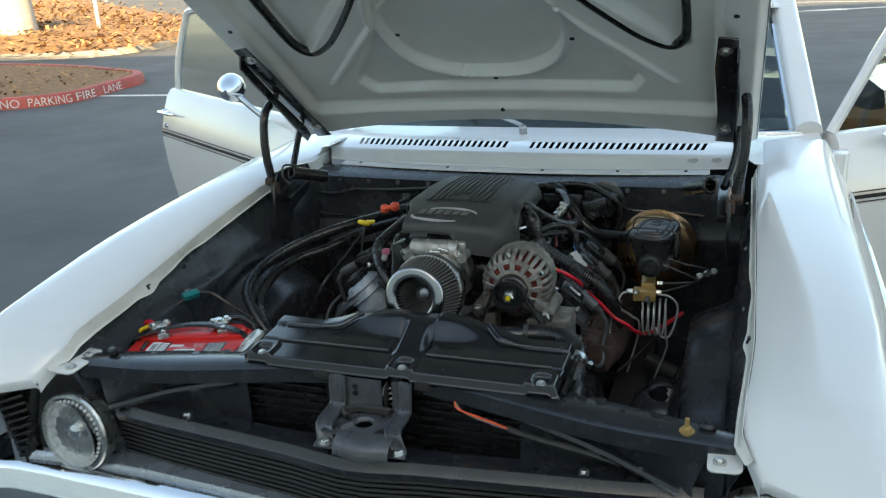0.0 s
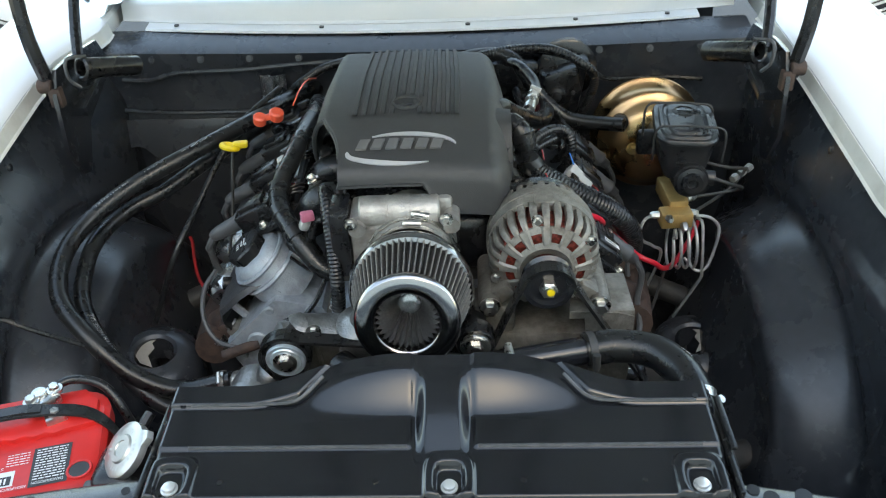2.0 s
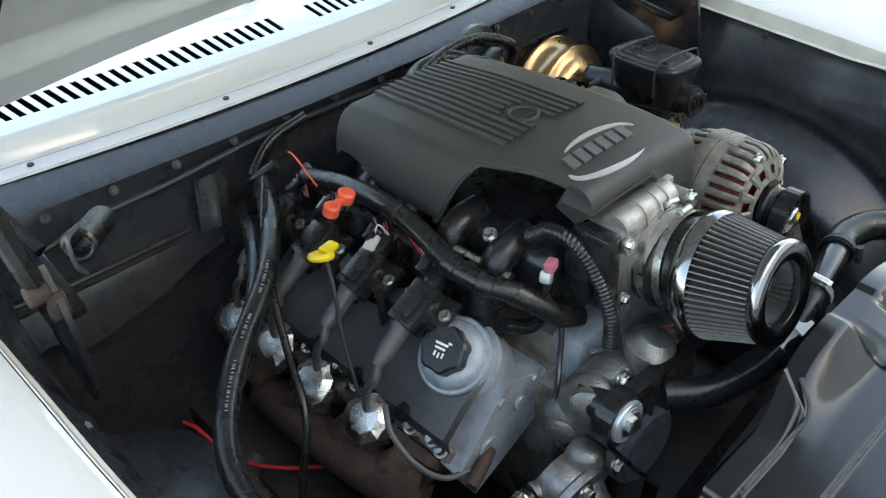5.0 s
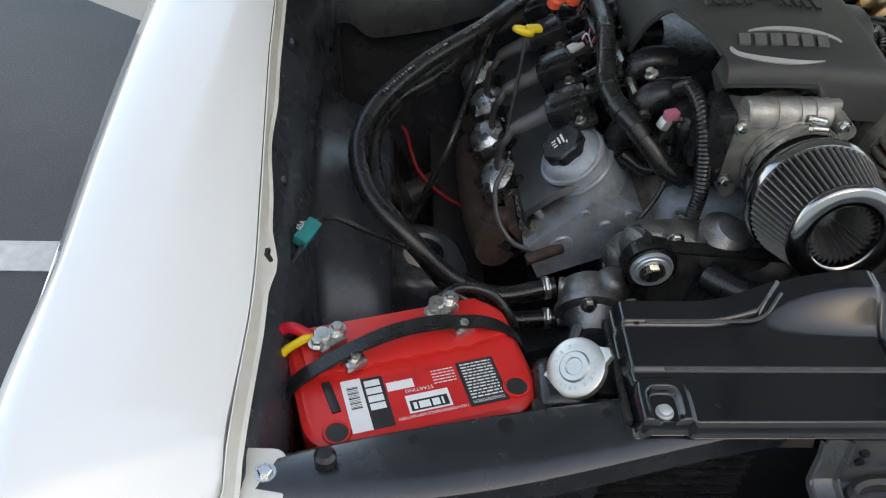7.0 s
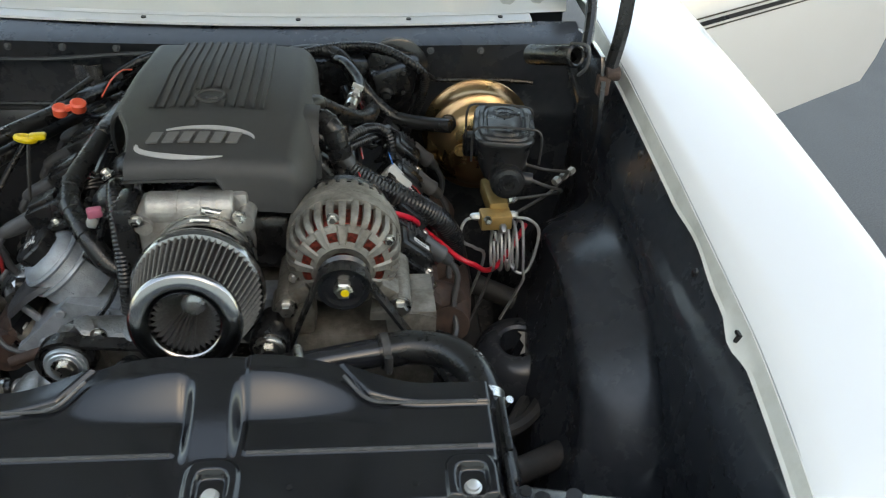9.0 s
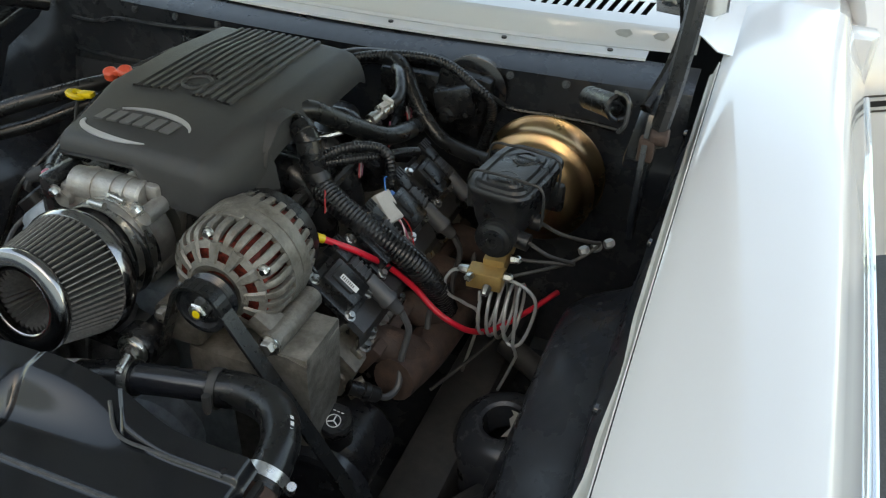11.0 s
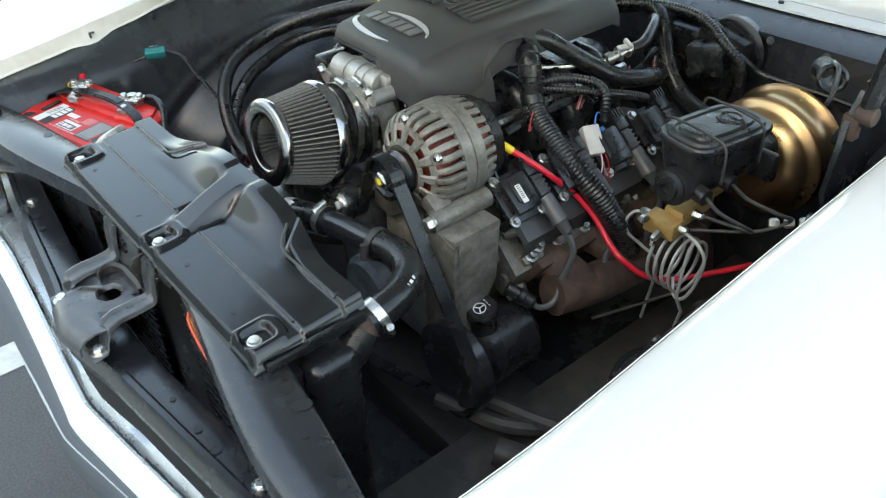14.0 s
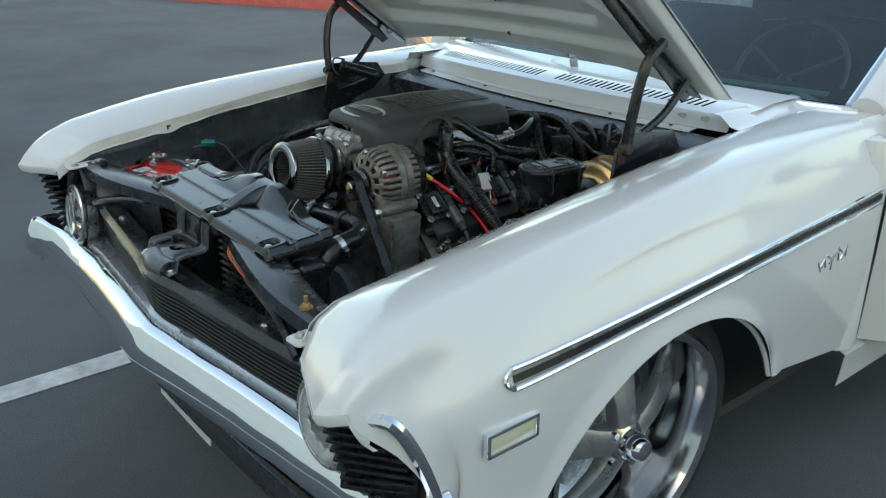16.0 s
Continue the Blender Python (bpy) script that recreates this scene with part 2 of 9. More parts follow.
def clusters(bm):
    """Loose pieces of a bmesh, those that touch by their bounds taken together."""
    seen, groups = set(), []
    for v in bm.verts:
        if v in seen:
            continue
        stack, comp = [v], []
        seen.add(v)
        while stack:
            w = stack.pop()
            comp.append(w)
            for e in w.link_edges:
                o = e.other_vert(w)
                if o not in seen:
                    seen.add(o)
                    stack.append(o)
        lo = [min(w.co[i] for w in comp) - 0.0004 for i in range(3)]
        hi = [max(w.co[i] for w in comp) + 0.0004 for i in range(3)]
        groups.append([lo, hi, comp])
    merged = True
    while merged:
        merged = False
        for i in range(len(groups)):
            for j in range(i + 1, len(groups)):
                p, q = groups[i], groups[j]
                if all(p[0][k] < q[1][k] and q[0][k] < p[1][k] for k in range(3)):
                    groups[i] = [[min(p[0][k], q[0][k]) for k in range(3)], [max(p[1][k], q[1][k]) for k in range(3)], p[2] + q[2]]
                    del groups[j]
                    merged = True
                    break
            if merged:
                break
    return [g[2] for g in groups]


def pieces(name, bm, material, parent, label=""):
    """Each separate piece of bm as a part of its own."""
    out = []
    for comp in clusters(bm):
        one, idx = B(), {}
        for v in comp:
            idx[v] = one.verts.new(v.co)
        for f in {f for v in comp for f in v.link_faces}:
            one.faces.new([idx[v] for v in f.verts])
        out.append(part(name, one, material, parent, label))
    bm.free()
    return out


def solo(name, bm, material, label, category, group="", kind="", sharp=38):
    c = Vector((0, 0, 0))
    lo = Vector([min(v.co[i] for v in bm.verts) for i in range(3)])
    hi = Vector([max(v.co[i] for v in bm.verts) for i in range(3)])
    c = Vector(((lo.x + hi.x) / 2, (lo.y + hi.y) / 2, lo.z))
    bmesh.ops.translate(bm, verts=bm.verts, vec=-c)
    me = finish(bm, sharp)
    me.name = name
    me.materials.append(material)
    ob = new(name, me)
    ob.location = c
    return tagged(ob, label, category, group, kind)


def B():
    return bmesh.new()


def basis(z, hint=(0, 0, 1)):
    z = Vector(z).normalized()
    h = Vector(hint)
    if abs(z.dot(h)) > 0.95:
        h = Vector((0, 1, 0))
    x = h.cross(z).normalized()
    return x, z.cross(x), z


def box(bm, c, s, rot=(0, 0, 0), bev=0.0, seg=2):
    r = bmesh.ops.create_cube(bm, size=1, matrix=pose(*c, *rot) @ Matrix.Diagonal((*s, 1)))
    if bev:
        es = {e for v in r["verts"] for e in v.link_edges}
        bmesh.ops.bevel(bm, geom=list(es), offset=bev, segments=seg, affect="EDGES", profile=0.5)
    return bm


def lathe(bm, p0, axis, prof, seg=28, cap=True, hint=(0, 0, 1), wob=None):
    """prof: (distance along the axis, radius) pairs."""
    x, y, z = basis(axis, hint)
    p0 = Vector(p0)
    rings = []
    for d, r in prof:
        ring = []
        for k in range(seg):
            a = 2 * math.pi * k / seg
            rr = r * (wob(k, d) if wob else 1)
            ring.append(bm.verts.new(p0 + z * d + (x * math.cos(a) + y * math.sin(a)) * rr))
        rings.append(ring)
    for a, b in zip(rings, rings[1:]):
        for k in range(seg):
            j = (k + 1) % seg
            bm.faces.new((a[k], a[j], b[j], b[k]))
    if cap:
        bm.faces.new(rings[0])
        bm.faces.new(rings[-1])
    return bm


def cyl(bm, p0, p1, r0, r1=None, seg=20, bev=0.0):
    p0, p1 = Vector(p0), Vector(p1)
    L = (p1 - p0).length
    r1 = r0 if r1 is None else r1
    if bev:
        prof = [(0, r0 - bev), (bev, r0), (L - bev, r1), (L, r1 - bev)]
    else:
        prof = [(0, r0), (L, r1)]
    return lathe(bm, p0, p1 - p0, prof, seg)


def bolt(bm, p, axis, r=0.007, h=0.006, washer=True):
    z = Vector(axis).normalized()
    p = Vector(p)
    if washer:
        cyl(bm, p - z * 0.002, p + z * 0.0015, r * 1.45, seg=16)
    lathe(bm, p, z, [(0, r), (h * 0.8, r), (h, r * 0.82)], 6)
    return bm


def curve_pts(pts, n=8):
    pts = [Vector(p) for p in pts]
    P = [2 * pts[0] - pts[1]] + pts + [2 * pts[-1] - pts[-2]]
    out = []
    for i in range(1, len(P) - 2):
        a, b, c, d = P[i - 1:i + 3]
        for k in range(n):
            t = k / n
            out.append(0.5 * (2 * b + (c - a) * t + (2 * a - 5 * b + 4 * c - d) * t * t + (3 * b - 3 * c + d - a) * t ** 3))
    out.append(pts[-1])
    return out


def tube(bm, pts, r, seg=10, n=8, ribs=0.0, step=None, straight=False, r_end=None):
    """A swept round section. ribs: depth of corrugation; step: its pitch."""
    path = [Vector(p) for p in pts] if straight else curve_pts(pts, n)
    if step:
        total, acc, out, nxt = 0, 0.0, [path[0]], step
        for a, b in zip(path, path[1:]):
            d = (b - a).length
            while acc + d >= nxt:
                out.append(a.lerp(b, (nxt - acc) / d))
                nxt += step
            acc += d
        path = out
    rings, up = [], None
    for i, p in enumerate(path):
        d = (path[min(i + 1, len(path) - 1)] - path[max(i - 1, 0)]).normalized()
        if up is None:
            up = basis(d)[0]
        up = (up - d * up.dot(d)).normalized()
        side = d.cross(up)
        f = i / max(1, len(path) - 1)
        rr = r if r_end is None else r + (r_end - r) * f
        if ribs:
            rr -= ribs * (i % 2)
        rings.append([bm.verts.new(p + (up * math.cos(2 * math.pi * k / seg) + side * math.sin(2 * math.pi * k / seg)) * rr) for k in range(seg)])
    for a, b in zip(rings, rings[1:]):
        for k in range(seg):
            j = (k + 1) % seg
            bm.faces.new((a[k], a[j], b[j], b[k]))
    bm.faces.new(rings[0])
    bm.faces.new(rings[-1])
    return bm


def torus(bm, c, axis, R, r, seg=32, sub=8, a0=0, a1=360):
    x, y, z = basis(axis)
    c = Vector(c)
    full = abs(a1 - a0) >= 360
    n = seg + (0 if full else 1)
    rings = []
    for k in range(n):
        a = radians(a0 + (a1 - a0) * k / seg)
        d = x * math.cos(a) + y * math.sin(a)
        rings.append([bm.verts.new(c + d * (R + r * math.cos(2 * math.pi * j / sub)) + z * r * math.sin(2 * math.pi * j / sub)) for j in range(sub)])
    for i in range(n if full else n - 1):
        p, q = rings[i], rings[(i + 1) % n]
        for j in range(sub):
            m = (j + 1) % sub
            bm.faces.new((p[j], p[m], q[m], q[j]))
    return bm


def grid(bm, rows, thick=0.0, closed=False):
    """A sheet through rows of points; thick: its thickness along the normals."""
    vs = [[bm.verts.new(Vector(p)) for p in row] for row in rows]
    fs = []
    for a, b in zip(vs, vs[1:]):
        m = len(a)
        for k in range(m if closed else m - 1):
            j = (k + 1) % m
            try:
                fs.append(bm.faces.new((a[k], a[j], b[j], b[k])))
            except ValueError:
                pass
    if thick:
        bmesh.ops.recalc_face_normals(bm, faces=fs)
        bmesh.ops.solidify(bm, geom=fs, thickness=thick)
    return bm


def prism(bm, poly, o, u, v, depth, bev=0.0):
    """A flat plate: poly in (u, v) from o, extruded by the vector depth."""
    o, u, v, depth = Vector(o), Vector(u), Vector(v), Vector(depth)
    f = bm.faces.new([bm.verts.new(o + u * a + v * b) for a, b in poly])
    r = bmesh.ops.extrude_face_region(bm, geom=[f])
    vs = [g for g in r["geom"] if isinstance(g, bmesh.types.BMVert)]
    bmesh.ops.translate(bm, verts=vs, vec=depth)
    if bev:
        es = {e for w in vs for e in w.link_edges if e.other_vert(w) in vs}
        bmesh.ops.bevel(bm, geom=list(es), offset=bev, segments=2, affect="EDGES", profile=0.5)
    return bm


def text_mesh(body):
    """The built-in font's outline of a word, flat, as a mesh."""
    cu = bpy.data.curves.new("print", "FONT")
    cu.body, cu.size = body, 1.0
    ob = new("print", cu)
    me = bpy.data.meshes.new_from_object(ob.evaluated_get(bpy.context.evaluated_depsgraph_get()))
    bpy.data.objects.remove(ob)
    return me, max(v.co.x for v in me.vertices)


def flat_text(body, o, u, v, width, height, material, parent):
    me, w = text_mesh(body)
    base = origin_of(parent)
    for p in me.vertices:
        p.co = Vector(o) + Vector(u) * (p.co.x / w * width) + Vector(v) * (p.co.y / 0.7 * height) - base
    me.materials.append(material)
    ob = new("printed_words", me)
    ob.parent = parent
    return tagged(ob, "printed words " + body)


def lerp_table(tab, x):
    return float(np.interp(x, [a for a, _ in tab], [b for _, b in tab]))


def smooth(x):
    x = min(1.0, max(0.0, x))
    return x * x * (3 - 2 * x)


def band(bm, c, axis, r, w, t=0.0012, screw=None):
    """A hose clamp's band with its screw housing."""
    z = Vector(axis).normalized()
    c = Vector(c)
    lathe(bm, c - z * w / 2, z, [(0, r), (0, r + t), (w, r + t), (w, r)], 28, cap=False)
    if screw is not None:
        s = Vector(screw)
        s = (s - z * s.dot(z)).normalized()
        p = c + s * (r + 0.005)
        k = z.cross(s)
        f = min(1.0, r / 0.022)
        cyl(bm, p - k * 0.011 * f, p + k * 0.009 * f, 0.0052 * f, seg=10)
        lathe(bm, p + k * 0.009 * f, k, [(0, 0.0042 * f), (0.005 * f, 0.0042 * f)], 6)
        for i in range(-3, 4):
            a = 0.25 + i * 0.12
            d = s * math.cos(a + 0.9) + k * math.sin(a + 0.9)
            box_dir(bm, c + d * (r + t), d, z, (0.001, w * 0.7, 0.0015))
    return bm


def box_dir(bm, c, d, z, s):
    x, zz = Vector(d).normalized(), Vector(z).normalized()
    y = zz
    w = x.cross(y)
    m = Matrix((x, y, w)).transposed().to_4x4()
    m.translation = c
    bmesh.ops.create_cube(bm, size=1, matrix=m @ Matrix.Diagonal((*s, 1)))


# ---- ground and surroundings ----
def build_ground():
    bm = B()
    n = 40
    def sp(i):
        t = (i / n * 2 - 1)
        return 400 * t * abs(t) ** 2
    rows = [[(sp(i), sp(j), 0.0) for i in range(n + 1)] for j in range(n + 1)]
    grid(bm, rows)
    ob = solo("ground", bm, ASPHALT, "grey asphalt of a parking lot, slightly patched", "ground", kind="structure")


def line(p, q, w, name="parking_line"):
    p, q = Vector((*p, 0.004)), Vector((*q, 0.004))
    d = (q - p).normalized()
    s = Vector((-d.y, d.x, 0)) * w / 2
    bm = B()
    m = max(2, int((q - p).length / 0.4))
    grid(bm, [[p.lerp(q, k / m) + s, p.lerp(q, k / m) - s] for k in range(m + 1)], 0.003)
    solo(name, bm, LINE, "worn white painted line on the asphalt", "road marking", kind="structure")


build_ground()
line((-0.93, -3.2), (-0.93, 1.1), 0.11)
line((-4.6, 1.105), (-0.93, 1.105), 0.11)


def island(name, outline, closed_h, label):
    """A planted island: red kerb round its outline and mulch inside."""
    pts = curve_pts(outline, 6)
    root = thing(name, label, "kerb", pts[0], kind="structure")
    bm = B()
    rows = []
    for i, p in enumerate(pts):
        d = (pts[min(i + 1, len(pts) - 1)] - pts[max(i - 1, 0)]).normalized()
        s = Vector((-d.y, d.x, 0))
        rows.append([p, p + V(0, 0, closed_h - 0.02) + s * 0.012, p + V(0, 0, closed_h) + s * 0.03, p + V(0, 0, closed_h) + s * 0.16, p + V(0, 0, -0.02) + s * 0.16])
    grid(bm, rows)
    part("kerb", bm, KERBRED, root)
    return pts, root


kerb_pts, kerb_root = island("kerb_island", [(-22, 1.5, 0), (-17, 3.6, 0), (-13, 5.25, 0), (-10.5, 6.35, 0), (-9.4, 6.87, 0), (-8.71, 7.25, 0), (-8.4, 7.43, 0), (-8.13, 7.68, 0), (-8.02, 8.07, 0), (-8.1, 8.56, 0), (-8.18, 9.1, 0), (-8.24, 9.5, 0), (-8.5, 9.98, 0), (-9.2, 10.4, 0), (-12, 11.4, 0), (-18, 12.2, 0)], 0.15, "red-painted fire lane kerb round a mulch bed")


def bed(name, outline, z, seed, label, root=None):
    """Mulch: a bumpy sheet with loose chips on it."""
    rnd = random.Random(seed)
    bm = B()
    xs = [p[0] for p in outline]
    ys = [p[1] for p in outline]
    def inside(x, y):
        c = False
        for (x0, y0), (x1, y1) in zip(outline, outline[1:] + outline[:1]):
            if (y0 > y) != (y1 > y) and x < (x1 - x0) * (y - y0) / (y1 - y0) + x0:
                c = not c
        return c
    f = bm.faces.new([bm.verts.new((x, y, z)) for x, y in outline])
    bmesh.ops.triangulate(bm, faces=[f])
    chips = 0
    while chips < 2600:
        x, y = rnd.uniform(min(xs), max(xs)), rnd.uniform(min(ys), max(ys))
        if not inside(x, y):
            continue
        chips += 1
        a, l, w = rnd.uniform(0, 6.3), rnd.uniform(0.05, 0.16), rnd.uniform(0.015, 0.05)
        c, s = math.cos(a), math.sin(a)
        h0, h1 = z + rnd.uniform(0.002, 0.03), z + rnd.uniform(0.002, 0.06)
        q = [bm.verts.new((x + c * u * l - s * v * w, y + s * u * l + c * v * w, h0 if u < 0 else h1)) for u, v in ((-.5, -.5), (.5, -.5), (.5, .5), (-.5, .5))]
        bm.faces.new(q)
    return solo(name, bm, MULCH, label, "mulch bed", kind="stuff", sharp=80)


bed("mulch", [(p.x - 0.1, p.y + (0.1 if p.y < 9.8 else -0.1)) for p in kerb_pts if p.x > -20], 0.135, 3, "brown bark mulch filling the kerb island")


def bank():
    """The far sunlit bed: rising ground with its own low kerb."""
    edge = curve_pts([(-40, 12.9, 0), (-20, 13.2, 0), (-13.6, 13.5, 0), (-12.7, 13.95, 0), (-12.3, 14.75, 0), (-12.45, 16.4, 0), (-13.2, 18.2, 0), (-14.6, 20, 0), (-19, 26, 0)], 8)
    bm = B()
    grid(bm, [[p, p + V(0, 0, 0.14), p + V(-0.15, 0.06, 0.14)] for p in edge], 0)
    solo("far_kerb", bm, CONCRETE, "pale concrete kerb of the far bed", "kerb", kind="structure")
    rnd = random.Random(9)
    bm = B()
    grid(bm, [[p + V(-0.12, 0.05, 0.12), p + V(-3, 1.5, 0.35), p + V(-9, 5, 0.8), p + V(-30, 16, 1.2)] for p in edge])
    for _ in range(4200):
        p = edge[rnd.randrange(len(edge))]
        k = rnd.random() ** 1.3 * 10
        x, y = p.x - k + rnd.uniform(-1, 1), p.y + k * 0.5 + rnd.uniform(-1.2, 1.2)
        z = 0.12 + 0.078 * k
        a, l, w = rnd.uniform(0, 6.3), rnd.uniform(0.08, 0.3), rnd.uniform(0.03, 0.09)
        c, s = math.cos(a), math.sin(a)
        h = rnd.uniform(0.02, 0.1)
        bm.faces.new([bm.verts.new((x + c * u * l - s * v * w, y + s * u * l + c * v * w, z + (h if u > 0 else 0.01))) for u, v in ((-.5, -.5), (.5, -.5), (.5, .5), (-.5, .5))])
    solo("mulch_bank", bm, MULCH, "orange-brown sunlit mulch bank beyond the drive", "mulch bed", kind="stuff", sharp=80)


bank()


def kerb_text():
    """Stencilled words on the kerb's face."""
    arc = [0.0]
    for a, b in zip(kerb_pts, kerb_pts[1:]):
        arc.append(arc[-1] + (b - a).length)
    def along(d):
        i = max(0, min(len(kerb_pts) - 2, int(np.searchsorted(arc, d)) - 1))
        t = (kerb_pts[i + 1] - kerb_pts[i]).normalized()
        return kerb_pts[i] + t * (d - arc[i]), t
    for w, x, y, width in (("NO", -8.71, 7.25, 0.26), ("PARKING", -8.40, 7.43, 0.58), ("FIRE", -8.03, 7.95, 0.42), ("LANE", -8.1, 8.56, 0.48)):
        cu = bpy.data.curves.new("lettering", "FONT")
        cu.body, cu.size, cu.extrude = w, 0.155, 0.001
        ob = new("lettering", cu)
        dg = bpy.context.evaluated_depsgraph_get()
        me = bpy.data.meshes.new_from_object(ob.evaluated_get(dg))
        bpy.data.objects.remove(ob)
        me.materials.append(LINE)
        wd = max(v.co.x for v in me.vertices)
        i = min(range(len(kerb_pts)), key=lambda k: (kerb_pts[k].x - x) ** 2 + (kerb_pts[k].y - y) ** 2)
        for v in me.vertices:
            p, t = along(arc[i] + v.co.x / wd * width)
            v.co = p + t.cross(V(0, 0, 1)) * (0.004 + v.co.z) + V(0, 0, 0.018 + v.co.y) - t.cross(V(0, 0, 1)) * 0.012 * (0.018 + v.co.y) / 0.13 - kerb_root.location
        o = new("lettering", me)
        o.parent = kerb_root
        tagged(o, "worn white stencilled word " + w)


kerb_text()


def far_bits():
    bm = B()
    lathe(bm, (-17.05, 15.9, 0.1), (0, 0, 1), [(0, 0.56), (1.35, 0.50), (1.4, 0.46)], 24)
    solo("pole_base", bm, CONCRETE, "round grey concrete base of a light pole", "pole base")
    bm = B()
    box(bm, (-15.79, 17.51, 1.7), (0.07, 0.07, 3.0), bev=0.005)
    solo("sign_post", bm, LABELW, "thin white square sign post in the mulch", "post")
    r = thing("rail_fence", "pale metal rail fence far off", "fence", (-36, 37, 0.5))
    for z in (1.2, 1.55):
        bm = B()
        box(bm, (-36, 37, z), (14, 0.08, 0.08), (0, 0, 35), bev=0.01)
        part("rail", bm, CONCRETE, r)
    for k in range(5):
        bm = B()
        a = radians(35)
        box(bm, (-36 + (k - 2) * 3 * math.cos(a), 37 + (k - 2) * 3 * math.sin(a), 1.1), (0.1, 0.1, 1.3), (0, 0, 35), bev=0.01)
        part("post", bm, CONCRETE, r)
    line((-8.1, 8.46), (-5.2, 8.56), 0.12)
    line((1.0, 24.4), (9.0, 21.5), 0.12)
    bm = B()
    prism(bm, [(0, 0), (1.3, 0.28), (1.3, 0.12), (2.6, 0.12), (2.6, -0.12), (1.3, -0.12), (1.3, -0.28)], (1.5, 20.6, 0.003), (0.94, 0.25, 0), (-0.25, 0.94, 0), (0, 0, 0.003))
    solo("lane_arrow", bm, LINE, "faded white arrow painted on the asphalt", "road marking", kind="structure")


far_bits()


def building():
    """Unseen wall added behind the viewer to shade the lot and bounce light."""
    bm = B()
    box(bm, (-6.5, -11.5, 4.25), (29, 5, 8.5))
    box(bm, (16.5, -11.5, 5.9), (17, 5, 11.8))
    root = solo("unseen_shade_wall", bm, BOUNCEW, "unseen pale wall added to shade the parking lot", "building", kind="structure")


building()

# ---- the car's body ----
ZI = [(-0.30, 0.735), (-0.145, 0.757), (-0.12, 0.792), (-0.09, 0.824), (-0.04, 0.850), (0.02, 0.862), (0.1, 0.873), (0.2, 0.887), (0.5, 0.923), (0.8, 0.953), (1.1, 0.972), (1.4, 0.985)]
CROWN = [(-0.21, 0.757), (-0.195, 0.772), (-0.176, 0.797), (-0.141, 0.832), (-0.098, 0.861), (-0.041, 0.884), (0.088, 0.909), (0.2, 0.928), (0.3, 0.940), (0.45, 0.953), (0.6, 0.963), (0.8, 0.974), (1.0, 0.981), (1.2, 0.987), (1.4, 0.991)]
ARCH = (0.60, 0.30, 0.41)
car = thing("car", "white two-door classic coupe with hood and doors open", "car", (0, 0.6, 0))


def stations():
    ys = list(np.linspace(-0.195, -0.06, 20)) + list(np.linspace(-0.05, 0.18, 14))
    ys += [ARCH[0] - ARCH[2] * math.cos(a) for a in np.linspace(0, math.pi, 30)]
    ys += list(np.linspace(1.06, 1.37, 8))
    return sorted(ys)


def inner_edge(y):
    return 0.683 + 0.034 * smooth((-0.075 - y) / 0.07), lerp_table(ZI, y)


def sweep(x, y):
    """How far the swept front carries a point back."""
    w = smooth((0.06 - y) / 0.22)
    return w * (0.42 * max(0.0, 0.86 - x) + 0.085 * smooth((x - 0.862) / 0.065))


def outer_set(y):
    """How much further out the passenger-side inner edge lies."""
    return float(np.interp(y, [-0.1, 0.1, 0.27, 0.55, 0.82, 0.92, 1.06], [0.0, 0.006, 0.017, 0.035, 0.045, 0.042, 0.0]))


def fender_section(y, s=1):
    yi = y + sweep(0.70, y)
    xi, zi = inner_edge(yi)
    if s < 0:
        xi += outer_set(yi)
    c = lerp_table(CROWN, y)
    xo = 0.950 - 0.012 * smooth((0.12 - y) / 0.32)
    ya, za, R = ARCH
    dy = y - ya
    zb = 0.45 - 0.15 * (y - 0.92)
    if y < 0.2:
        zb = 0.52 - 0.10 * smooth((y + 0.1) / 0.3)
    if abs(dy) < R:
        zb = max(za + math.sqrt(max(0, R * R - dy * dy)), 0.45 - 0.15 * (y - 0.92) if dy > 0 else 0.42)
    fd = 0.034
    up = c - zi
    w = smooth((y + 0.06) / 0.22)
    soft = [(xi + 0.027, zi + 0.22 * up), (xi + 0.05, zi + 0.46 * up), (xi + 0.087, zi + 0.74 * up), (xo - 0.125, c - 0.001), (xo - 0.095, c),
            (xo - 0.078, c - 0.005 * smooth((y + 0.2) / 0.15)), (xo - 0.062, c - 0.014 * smooth((y + 0.2) / 0.15)), (xo - 0.045, c - 0.045 * smooth((y + 0.2) / 0.2))]
    xc = xo - 0.089
    flat = [(xi + (xc - xi) * t, zi + up * t + 0.010 * math.sin(math.pi * t) ** 0.8) for t in (0.10, 0.30, 0.55, 0.8)]
    flat += [(xc, c), (xc + 0.007, c - 0.004), (xc + 0.019, c - 0.020), (xc + 0.031, c - 0.043)]
    top = [(xi - 0.0105, zi - fd), (xi - 0.0095, zi - fd * 0.5), (xi - 0.008, zi - 0.006), (xi, zi)]
    top += [(p[0] + (q[0] - p[0]) * w, p[1] + (q[1] - p[1]) * w) for p, q in zip(soft, flat)]
    z0 = top[-1][1]
    side = []
    for k in range(1, 15):
        t = k / 14
        z = z0 + (zb - z0) * t
        bulge = xo - 0.045 + 0.045 * smooth((z0 - z) / 0.15) - 0.03 * smooth((0.72 - z) / 0.4)
        flare = 0.012 * smooth(1 - (z - zb) / 0.05) if abs(dy) < R + 0.02 and y > 0.1 else 0
        side.append((bulge + flare, z))
    return top + side


def off(y):
    return 0.015 * smooth((y + 0.1) / 0.3)


